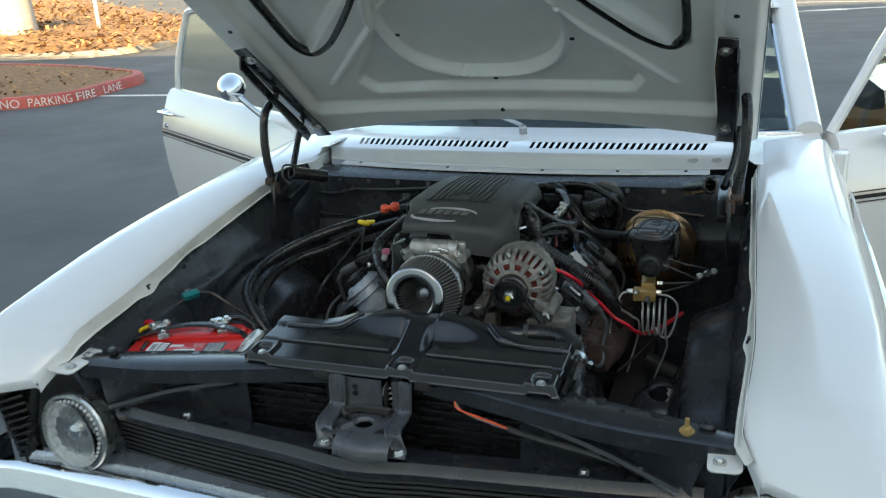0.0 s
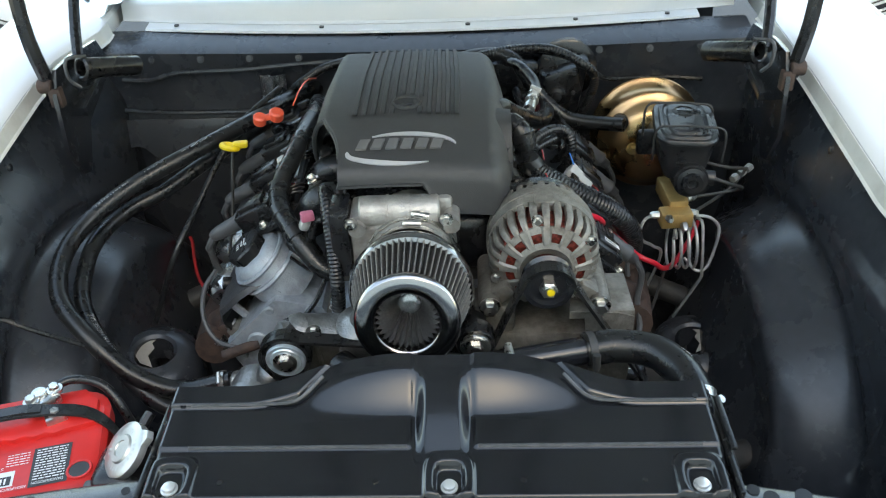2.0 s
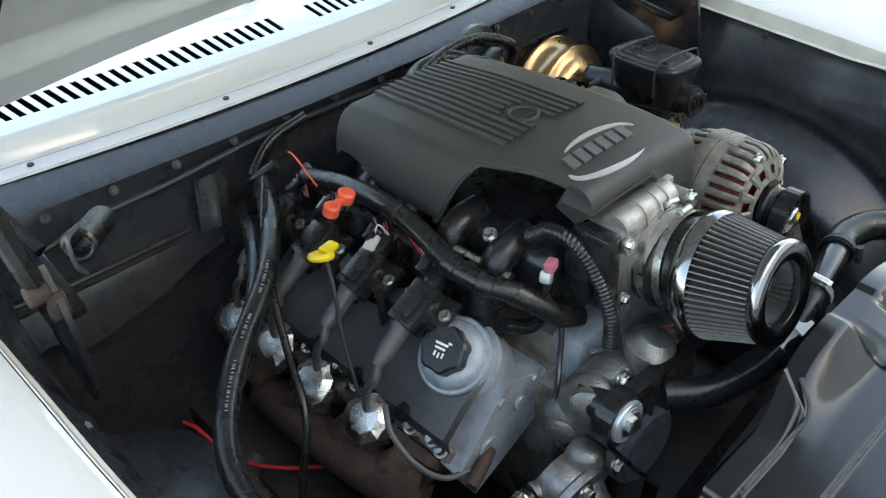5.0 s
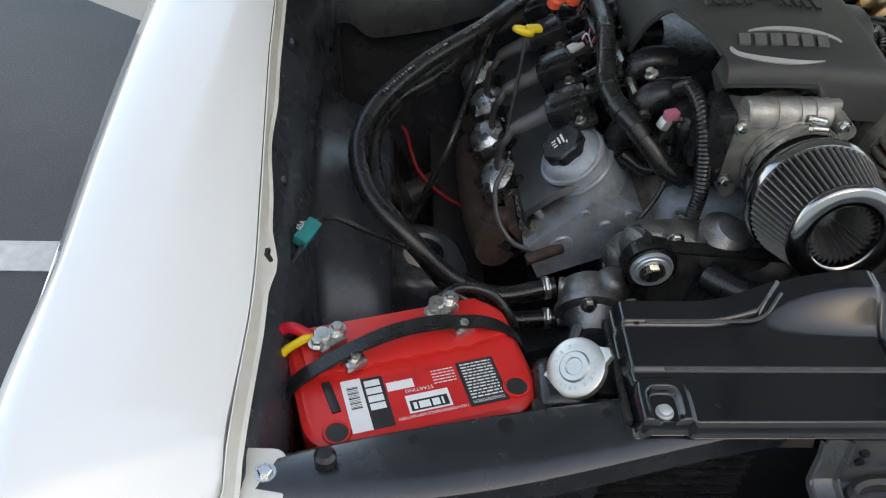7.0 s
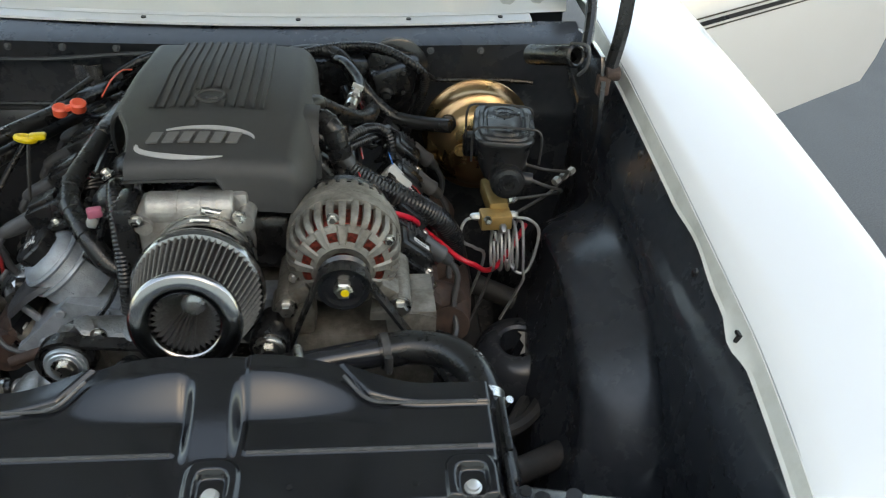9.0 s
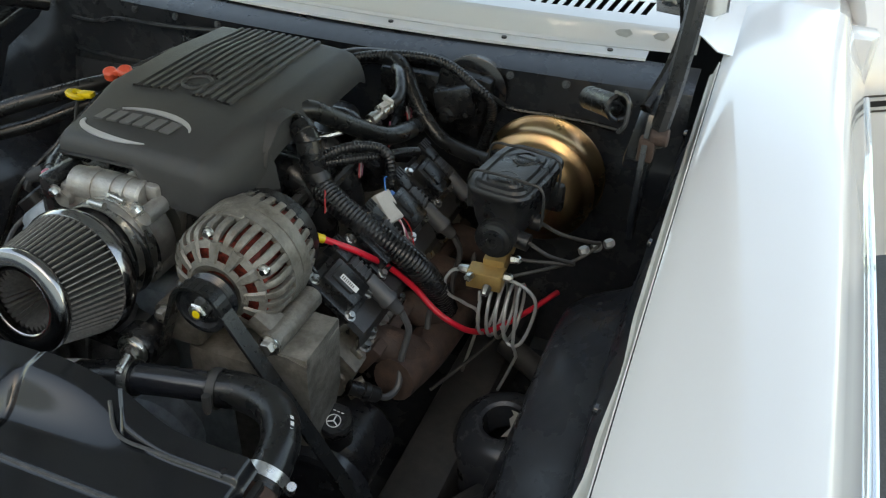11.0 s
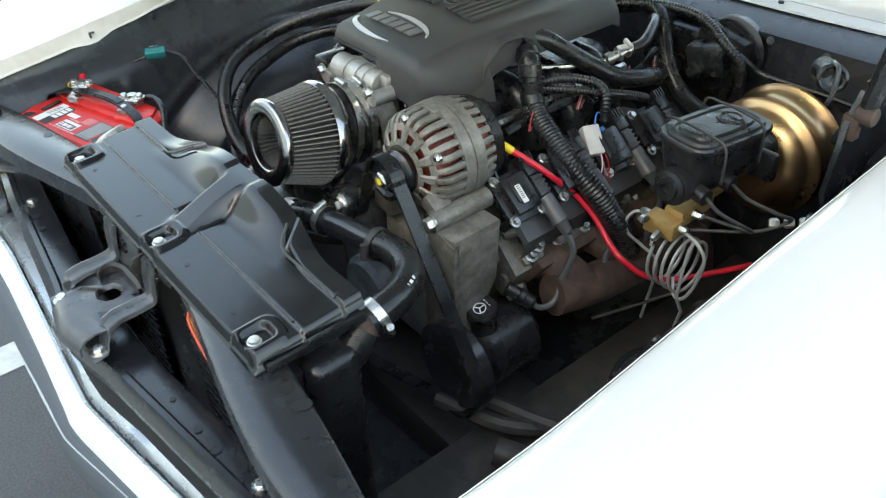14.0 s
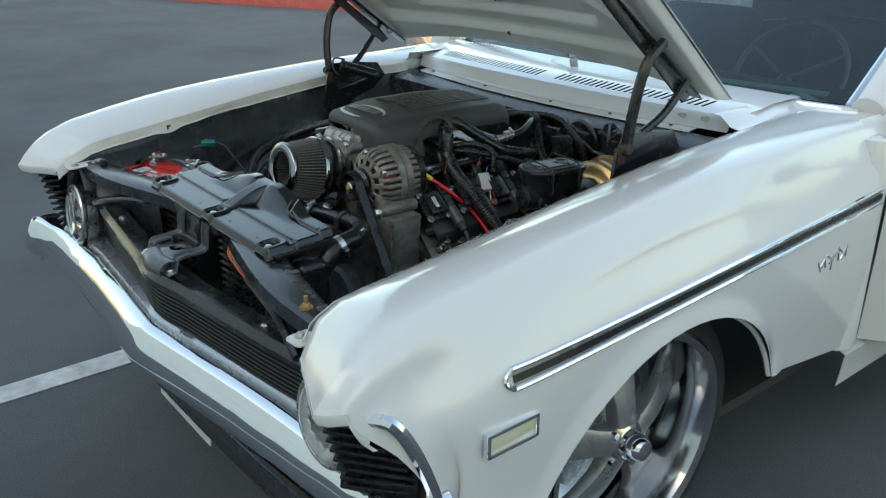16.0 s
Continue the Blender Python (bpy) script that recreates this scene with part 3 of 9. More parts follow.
def fender(s):
    bm = B()
    rows = []
    for y in stations():
        rows.append([(s * x + off(y), y + sweep(x, y) + 0.075 * smooth((0.06 - y) / 0.22) * smooth((0.745 - z) / 0.17) * smooth((x - 0.86) / 0.05), z) for x, z in fender_section(y, s)])
    grid(bm, rows, 0.0016)
    ob = part("fender", bm, WHITE, car, "glossy white front fender")
    # rolled lip along the front edge
    bm = B()
    front = [V(*p) for p in rows[0][2:15]]
    grid(bm, [[p + V(0, -0.001, 0.0005), p + V(0, -0.003, -0.006), p + V(0, 0.004, -0.022), p + V(0, 0.012, -0.023)] for p in front], 0.0012)
    part("front_lip", bm, WHITE, ob)
    # inner flange, older paint
    bm = B()
    ys = np.linspace(-0.11, 1.1, 70)
    rows = []
    for y in ys:
        xi, zi = inner_edge(y)
        xi += outer_set(y) if s < 0 else 0.0
        dip = 0.007 * (smooth(1 - abs(y - 0.20) / 0.05) if y > 0 else 0) - 0.005 * smooth(1 - abs(y - 0.38) / 0.1)
        d = min(0.034, max(0.012, zi - 0.80)) if y < 0 else 0.034
        o = off(y)
        rows.append([(s * (xi - 0.0095) + o, y, zi - 0.2 * d), (s * (xi - 0.0125) + o, y, zi - 0.5 * d), (s * (xi - 0.016 - dip) + o, y, zi - 0.9 * d - dip), (s * (xi - 0.021 - dip) + o, y, zi - d - dip)])
    grid(bm, rows, 0.0015)
    part("fender_flange", bm, OLDWHITE, ob, "scuffed off-white inner fender flange")
    # T-shaped slot on the flange
    bm = B()
    zi = lerp_table(ZI, 0.2)
    sx = s * (0.664 + (outer_set(0.2) if s < 0 else 0.0)) + 0.015
    box(bm, (sx, 0.2, zi - 0.022), (0.005, 0.011, 0.004), (0, s * 20, 0))
    box(bm, (sx - s * 0.002, 0.196, zi - 0.027), (0.005, 0.004, 0.009), (0, s * 20, 0))
    part("slot", bm, STRIPE, ob)
    bm = B()
    def rounded(hx, hy, r):
        out = []
        for cx, cy, a0 in ((hx - r, hy - r, 0), (-hx + r, hy - r, 90), (-hx + r, -hy + r, 180), (hx - r, -hy + r, 270)):
            out += [(cx + r * math.cos(radians(a0 + k * 22.5)), cy + r * math.sin(radians(a0 + k * 22.5))) for k in range(5)]
        return out
    prism(bm, rounded(0.027, 0.052, 0.013), (s * 0.650, -0.065, 0.778 if s > 0 else 0.796), (s * 1, 0, 0.06), (0, 1, 0.05), (0, 0, 0.003), 0.001)
    pl = part("corner_plate", bm, OLDWHITE, ob)
    bm = B()
    for yy in (-0.093, -0.04):
        bolt(bm, (s * 0.642, yy, 0.7815 if s > 0 else 0.7995), (0, 0, 1), 0.0075, 0.006)
    pieces("bolt", bm, STEEL, pl)
    # arch lip
    bm = B()
    ya, za, R = ARCH
    tube(bm, [(s * 0.931 + 0.015, ya - R * math.cos(a), za + R * math.sin(a)) for a in np.linspace(0.12, math.pi - 0.36, 22)], 0.007, 8, 2)
    part("arch_lip", bm, WHITE, ob)
    # chrome moulding with black centre along the side
    bm = B()
    def trim(y, dz, dx):
        z = 0.758 + 0.05 * (y - 0.12)
        sec = fender_section(max(y, -0.05))
        x = float(np.interp(-(z + dz), [-q[1] for q in sec[11:]], [q[0] for q in sec[11:]]))
        return (s * (x + dx) + off(y), y, z + dz)
    ys = np.linspace(0.125, 1.365, 30)
    for dz in (-0.017, 0.017):
        tube(bm, [trim(y, dz, 0.003) for y in ys], 0.005, 8, 1)
    tube(bm, [trim(0.125, 0.017, 0.003), trim(0.112, 0.008, 0.004), trim(0.108, 0, 0.004), trim(0.112, -0.008, 0.004), trim(0.125, -0.017, 0.003)], 0.005, 8, 4)
    tr = part("side_moulding", bm, CHROME, ob, "chrome side moulding with black centre stripe")
    bm = B()
    grid(bm, [[trim(y, 0.006, 0.004), trim(y, -0.006, 0.004)] for y in ys], 0.002)
    part("black_insert", bm, STRIPE, tr)
    bm = B()
    grid(bm, [[trim(y, 0.013, 0.002), trim(y, -0.013, 0.002)] for y in ys], 0.001)
    part("silver_band", bm, TRIMGREY, tr)
    # marker lamp
    bm = B()
    for (cy, cz, sy, sz) in ((0.12, 0.675, 0.115, 0.008), (0.12, 0.635, 0.115, 0.008), (0.0645, 0.655, 0.008, 0.046), (0.1755, 0.655, 0.008, 0.046)):
        box(bm, (s * 0.952 + 0.012, cy, cz), (0.014, sy, sz), bev=0.002)
    mk = part("side_marker", bm, CHROME, ob, "chrome-framed side marker lamp")
    bm = B()
    box(bm, (s * 0.950 + 0.012, 0.12, 0.655), (0.01, 0.104, 0.037), bev=0.002)
    part("lens", bm, AMBER, mk)
    # badge: dark letter-like bars with chrome edges
    for m, nm, dx, w in ((STRIPE, "badge", 0.0, 0.013), (CHROME, "badge_edge", 0.003, 0.006)):
        bm = B()
        for dy, dz, a, h in ((-0.055, -0.004, 30, 0.034), (-0.043, 0.0, -40, 0.036), (-0.030, 0.0, 20, 0.028), (-0.006, 0.006, 60, 0.046), (0.008, 0.004, -60, 0.046), (0.002, -0.006, 0, 0.042), (0.030, 0.008, 10, 0.040), (0.045, 0.010, 50, 0.036), (0.056, 0.006, -40, 0.040), (0.066, 0.010, 0, 0.034)):
            box(bm, (s * (0.946 + dx) + 0.015, 1.158 + dy, 0.703 + dz), (0.006, w, h), (a, 0, 0), bev=0.002)
        bd = part(nm, bm, m, ob if m is STRIPE else bd, "small dark badge with chrome edges on the fender" if m is STRIPE else "")


fender(1)
fender(-1)


def pillar(s):
    """Painted hinge pillar in the gap between fender and open door, with two hinges."""
    bm = B()
    prism(bm, [(0.80, 1.345), (0.925, 1.350), (0.941, 1.385), (0.938, 1.428), (0.80, 1.435)], (0.008, 0, 0.375), (s, 0, 0), (0, 1, 0), (0, 0, 0.58), 0.004)
    p = part("hinge_pillar", bm, WHITE, car, "white painted door hinge pillar")
    for z in (0.50, 0.80):
        bm = B()
        box(bm, (s * 0.905, 1.41, z), (0.05, 0.05, 0.07), (0, 0, -s * 20), bev=0.008)
        cyl(bm, (s * 0.928, 1.422, z - 0.045), (s * 0.928, 1.422, z + 0.045), 0.010, seg=14)
        part("door_hinge", bm, WHITE, p)


pillar(1)
pillar(-1)


def wheelhouse(s):
    """Inner fender: black sheet with the wheel's tub pressed into the bay."""
    bm = B()
    rows = []
    for y in np.linspace(-0.08, 1.06, 120):
        zi = lerp_table(ZI, y)
        row = []
        for k in range(70):
            t = k / 69
            z = (zi - 0.030) + (0.34 - zi + 0.030) * t
            d = 0.425 - math.hypot(y - 0.60, (z - 0.33) * 1.02)
            x = 0.676 + s * 0.015 + (outer_set(y) * (1 - smooth(t / 0.5)) if s < 0 else 0.0) - 0.034 * smooth(t / 0.2) + 0.008 * smooth((z - 0.797) / 0.008) * smooth((0.55 - y) / 0.12)
            # rolled shoulder, tub wall and the raised bead along its rim
            x -= 0.105 * smooth((d + 0.008) / 0.075) + 0.022 * smooth((d - 0.09) / 0.16)
            x -= 0.006 * smooth(1 - abs(d + 0.030) / 0.012)
            x -= 0.045 * smooth((0.60 - z) / 0.25)
            x -= 0.010 * smooth(1 - abs(y - 0.235) / 0.018) * smooth((0.77 - z) / 0.03)
            row.append((s * x, y, z))
        rows.append(row)
    grid(bm, rows)
    fs = list(bm.faces)
    bmesh.ops.recalc_face_normals(bm, faces=fs)
    bmesh.ops.solidify(bm, geom=fs, thickness=0.0015)
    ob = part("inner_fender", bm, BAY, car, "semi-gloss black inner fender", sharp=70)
    bm = B()
    for y, z in ((0.33, 0.865), (0.62, 0.893), (0.9, 0.92)):
        bolt(bm, (s * (0.652 + (outer_set(y) * 0.9 if s < 0 else 0.0)) + 0.015, y, z), (-s, 0, 0.2), 0.0045, 0.003)
    pieces("bolt", bm, SATIN, ob)


wheelhouse(1)
wheelhouse(-1)


def underbody():
    for s in (1, -1):
        bm = B()
        box(bm, (s * 0.40, 0.64, 0.40), (0.09, 1.35, 0.12), bev=0.012)
        part("frame_rail", bm, DULL, car)
        bm = B()
        lathe(bm, (s * 0.484, 0.528, 0.44) if s < 0 else (0.512, 0.622, 0.37), (-s * 0.1, -0.12, 1), [(0, 0.095), (0.09, 0.09), (0.128, 0.075), (0.142, 0.055), (0.144, 0.040), (0.140, 0.034), (0.09, 0.032)], 32, cap=False)
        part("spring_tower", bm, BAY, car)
        bm = B()
        tube(bm, [(s * 0.44, 0.30, 0.50), (s * 0.58, 0.40, 0.47), (s * 0.66, 0.55, 0.44), (s * 0.58, 0.72, 0.47), (s * 0.44, 0.80, 0.50)], 0.022, 10, 6)
        part("control_arm", bm, DULL, car)
    bm = B()
    box(bm, (0, 0.42, 0.34), (0.9, 0.22, 0.10), bev=0.02)
    part("crossmember", bm, DULL, car)
    bm = B()
    for x, y, a in ((0.30, 0.30, 20), (0.36, 0.36, 12), (-0.33, 0.36, -16)):
        tube(bm, [(x, y, 0.50), (x + 0.12, y + 0.06, 0.49), (x + 0.2, y + 0.2, 0.46)], 0.013, 8, 6)
    pieces("steering_link", bm, DULL, car)
    # Dark sheet added below the bay in place of the deep shade there.
    bm = B()
    grid(bm, [[(x, y, 0.30 + 0.05 * abs(x) + 0.004 * math.sin(9 * y)) for x in np.linspace(-0.62, 0.62, 12)] for y in np.linspace(-0.02, 1.0, 12)], 0.003)
    part("underbody_dark_sheet", bm, BAY, car)
    bm = B()
    box(bm, (0, 1.5, 0.30), (1.7, 1.2, 0.03))
    part("floor_pan", bm, DULL, car)


underbody()


def firewall():
    """Black bulkhead with pressed steps, and the white cowl over it."""
    bm = B()
    def prof(x):
        b = 0.03 * (1 - (x / 0.66) ** 2)
        return [(1.115 - b * 0.4, 0.942), (1.06 - b, 0.935), (1.035 - b, 0.925), (1.022, 0.905), (1.026, 0.87), (1.03, 0.80), (1.022, 0.782), (1.020, 0.765), (1.028, 0.74), (1.04, 0.60), (1.02, 0.34)]
    rows = [[(x, y, z) for y, z in prof(x)] for x in np.linspace(-0.66, 0.66, 30)]
    grid(bm, rows, 0.002)
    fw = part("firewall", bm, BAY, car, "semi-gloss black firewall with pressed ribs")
    bm = B()
    tube(bm, [(-0.62, 1.018, 0.873), (-0.562, 1.017, 0.872), (-0.50, 1.014, 0.888), (-0.37, 1.010, 0.893), (-0.216, 1.006, 0.906), (-0.1, 1.004, 0.906), (0.1, 1.004, 0.9), (0.3, 1.01, 0.87)], 0.005, 8, 6)
    tube(bm, [(-0.655, 1.022, 0.806), (-0.548, 1.020, 0.798), (-0.352, 1.020, 0.796)], 0.005, 8, 6)
    part("rib", bm, BAY, fw)
    bm = B()
    prism(bm, [(-0.645, 0.785), (-0.31, 0.785), (-0.31, 0.757), (-0.358, 0.749), (-0.44, 0.724), (-0.523, 0.710), (-0.562, 0.705), (-0.580, 0.711), (-0.600, 0.728), (-0.615, 0.732), (-0.650, 0.726)], (0, 1.016 - 0.35 * 0.785, 0), (1, 0, 0), (0, 0.35, 1), (0, -0.004, 0.001), 0.001)
    part("pressed_shelf", bm, BAY, fw)
    bm = B()
    grid(bm, [[(-0.307 + dx - 0.006 * k, 1.004 - dy + 0.010 * k, 0.886 - 0.099 * k) for k in (0, 0.15, 0.5, 0.85, 1)] for dx, dy in ((-0.026, 0), (-0.022, 0.006), (-0.006, 0.007), (0.004, 0.012), (0.020, 0.006), (0.026, 0))], 0.002)
    part("bracket_plate", bm, pbr("worn_bright_plate", (0.55, 0.57, 0.60), 0.22, metal=0.9, var=0.25, scale=20, stain=(0.03, 0.03, 0.03), stain_amt=0.6, stain_scale=25), fw, "bright worn metal plate on the firewall")
    bm = B()
    for x in np.linspace(-0.55, 0.55, 12):
        bolt(bm, (x, 1.022 - 0.012 * (1 - (x / 0.66) ** 2), 0.915), (0, -1, 0.4), 0.005, 0.004)
    pieces("bolt", bm, BAY, fw)
    # heater cover box and seams on the driver's side
    bm = B()
    box(bm, (0.17, 1.005, 0.85), (0.12, 0.05, 0.11), (0, 0, 0), bev=0.01)
    box(bm, (0.27, 1.0, 0.86), (0.10, 0.05, 0.12), (0, 10, 0), bev=0.012)
    part("heater_cover", bm, BLKPLASTIC, fw)


firewall()
VENT_Z = 1.0


def cowl():
    """White cowl: rear deck with two rows of slots, a front drop and a flange."""
    def yb(x):
        return 1.135 + 0.06 * (abs(x) / 0.66) ** 2 - 0.02
    bm = B()
    slots = []
    n = 26
    for x0, x1 in ((-0.560, -0.036), (0.029, 0.548)):
        for k in range(n):
            slots.append(x0 + (x1 - x0) * (k + 0.5) / n)
    pitch = 0.524 / 26
    edges = [-0.66]
    for x in slots:
        edges += [x - pitch * 0.27, x + pitch * 0.27]
    edges.append(0.66)
    edges = [-0.66, -0.62, -0.59] + edges[1:-1] + [0.59, 0.62, 0.66]
    def zt(x, v):
        return 0.998 + 0.008 * (1 - (x / 0.66) ** 2) + v
    # columns of the deck: four rows in y, the slot row left open
    def pt(x, r):
        skew = 0.022 * max(-1, min(1, -x / 0.5)) if r in (1, 2) else 0
        y = (yb(x), yb(x) + 0.032, yb(x) + 0.084, yb(x) + 0.16, 1.40 + 0.055 * (abs(x) / 0.66) ** 2)[r]
        z = (zt(x, -0.014), zt(x, -0.005), zt(x, 0.004), zt(x, 0.008), zt(x, 0.008))[r]
        dx = -skew * 0.4 if r == 2 else 0
        return (x + dx, y, z)
    fs = []
    cache = {}
    def vv(i, r):
        if (i, r) not in cache:
            cache[i, r] = bm.verts.new(pt(edges[i], r))
        return cache[i, r]
    is_slot = {}
    for i in range(len(edges) - 1):
        mid = (edges[i] + edges[i + 1]) / 2
        is_slot[i] = any(abs(mid - x) < 1e-4 for x in slots)
        for r in range(4):
            if r == 1 and is_slot[i]:
                continue
            fs.append(bm.faces.new((vv(i, r), vv(i + 1, r), vv(i + 1, r + 1), vv(i, r + 1))))
    bmesh.ops.recalc_face_normals(bm, faces=fs)
    bmesh.ops.solidify(bm, geom=fs, thickness=0.002)
    top = part("cowl_panel", bm, WHITE, car, "white cowl panel with two rows of black air slots")
    bm = B()
    rows = []
    for x in np.linspace(-0.645, 0.645, 40):
        y = yb(x)
        e = smooth((abs(x) - 0.58) / 0.06)
        rows.append([(x, y, zt(x, -0.012)), (x, y - 0.008, zt(x, -0.020)), (x, y - 0.014, 0.955 - 0.0 * e), (x, y - 0.02 - 0.0 * e, 0.950)])
    grid(bm, rows, 0.002)
    part("cowl_front", bm, WHITE, top)
    bm = B()
    rows = [[(x, yb(x) - 0.015, 0.9505), (x, yb(x) - 0.05, 0.947), (x, yb(x) - 0.053, 0.943)] for x in np.linspace(-0.585, 0.565, 40)]
    grid(bm, rows, 0.002)
    part("cowl_flange", bm, WHITE, top)
    bm = B()
    for x in (-0.52, -0.21, 0.09, 0.31, 0.5):
        cyl(bm, (x, yb(x) - 0.034, 0.9485), (x, yb(x) - 0.034, 0.9515), 0.005, seg=12)
    pieces("screw", bm, DULL, top)
    bm = B()
    grid(bm, [[(x, yb(x) + 0.02, 0.955), (x, yb(x) + 0.12, 0.955)] for x in np.linspace(-0.62, 0.62, 10)], 0.002)
    part("plenum", bm, STRIPE, top)
    # scuffs of worn paint
    bm = B()
    for x, w in ((0.515, 0.035), (0.58, 0.03)):
        prism(bm, [(-w / 2, 0), (-w * 0.2, 0.006), (w * 0.3, 0.008), (w / 2, 0.001), (w * 0.2, -0.007), (-w * 0.3, -0.005)], (x, yb(x) - 0.0125, 0.975), (1, 0, 0), (0, 0.1, 1), (0, -0.001, 0))
    pieces("paint_chip", bm, GREYPL, top)
    # wiper arm and pivot
    bm = B()
    cyl(bm, (-0.02, 1.30, 1.0), (-0.02, 1.29, 1.04), 0.013, bev=0.003)
    tube(bm, [(-0.02, 1.29, 1.04), (-0.05, 1.31, 1.048), (-0.18, 1.42, 1.06), (-0.40, 1.58, 1.085)], 0.008, 8, 6, r_end=0.004)
    part("wiper", bm, pbr("grey_wiper_metal", (0.33, 0.34, 0.35), 0.4, metal=0.7, var=0.1), car, "grey metal wiper arm")


cowl()


def hood():
    """Open hood: white skin, cream pressed underside with ribs and recesses."""
    o = V(0, 1.085, 1.03)
    d = V(0, -0.80, 0.60)
    nrm = V(0, 0.60, 0.80)
    L, W = 1.36, 0.685
    def P(u, v, h=0.0):
        v = v + 0.08 * (1 - (u / W) ** 2) * max(0.0, 1 - v / 0.16)
        return o + d * v + V(1, 0, 0) * u + nrm * (h + 0.028 * (1 - (u / W) ** 2) + 0.02 * math.sin(math.pi * v / L))
    bm = B()
    us = np.linspace(-W, W, 50)
    vs = np.linspace(0, L, 60)
    rows = []
    for v in vs:
        row = []
        for u in us:
            e = 0.052 * smooth((abs(u) - 0.60) / 0.085) + 0.04 * smooth((0.05 - min(v, L - v)) / 0.05) * (1 - smooth((abs(u) - 0.60) / 0.085))
            row.append(P(u, v, 0.076 - e))
        rows.append(row)
    grid(bm, rows, 0.0015)
    hd = part("hood", bm, WHITE, car, "open white hood with cream pressed underside")
    # underside relief
    def relief(u, v):
        a = abs(u)
        h = 0.0
        rim = min(1, max(0, (0.60 - a) / 0.03)) * min(1, max(0, (v - 0.130 - 0.012 * (u / W) ** 2) / 0.045)) * min(1, max(0, (L - 0.09 - v) / 0.03))
        h += 0.026 * smooth(rim)
        # triangular hollow at the centre
        w_at = 0.405 - 0.56 * max(0, v - 0.28) - 0.5 * max(0, 0.27 - v)
        tri = smooth((w_at - a) / 0.022) * smooth((v - 0.205) / 0.024)
        h += 0.024 * tri
        # oval opening with a raised lip
        q = (abs((u + 0.018) / 0.238) ** 2.5 + abs((v - 0.505) / 0.245) ** 2.5) ** 0.4
        h -= 0.012 * smooth((1.07 - q) / 0.045) - 0.036 * smooth((1.0 - q) / 0.028)
        # side recesses
        sd = smooth((0.525 - a) / 0.02) * smooth((a - (0.475 - 0.87 * (v - 0.43))) / 0.03) * smooth((a - 0.15) / 0.02) * smooth((v - 0.42) / 0.025) * smooth((1.2 - v) / 0.03)
        h += 0.028 * sd
        # raised diagonal ribs
        rr = abs(a - (0.48 - 0.84 * (v - 0.27)))
        if 0.26 < v < 0.58:
            h -= 0.011 * smooth((0.016 - rr) / 0.012) * smooth((v - 0.26) / 0.02)
        return h
    bm = B()
    us = np.linspace(-W + 0.004, W - 0.004, 400)
    vs = np.linspace(0.004, L - 0.004, 400)
    rows = []
    for v in vs:
        row = []
        for u in us:
            edge = smooth((0.025 - min(W - abs(u), v, L - v)) / 0.025)
            h = relief(u, v) * (1 - edge) + 0.02 * edge
            row.append(P(u, v, h))
        rows.append(row)
    grid(bm, rows)
    part("hood_frame", bm, CREAM, hd, "cream-coloured pressed underside of the hood", sharp=60)
    # dark sealing beads round the recesses
    for s in (1, -1):
        bm = B()
        pts = [(s * 0.17, 1.0), (s * 0.19, 0.80), (s * 0.255, 0.665), (s * 0.36, 0.52), (s * 0.42, 0.455), (s * 0.475, 0.425), (s * 0.505, 0.455), (s * 0.515, 0.52), (s * 0.515, 0.7), (s * 0.515, 1.05)]
        tube(bm, [P(u, v, 0.034) for u, v in pts], 0.0125, 8, 6)
        part("sealant_bead", bm, RUBBER, hd)
        bm = B()
        for u, v in ((0.62, 0.60), (0.0, 0.129), (0.0, 0.252), (0.235, 0.42)):
            p = P(s * u, v, relief(s * u, v))
            cyl(bm, p - nrm * 0.0015, p + nrm * 0.004, 0.0065, seg=14)
        pieces("hole", bm, STRIPE, hd)


hood()


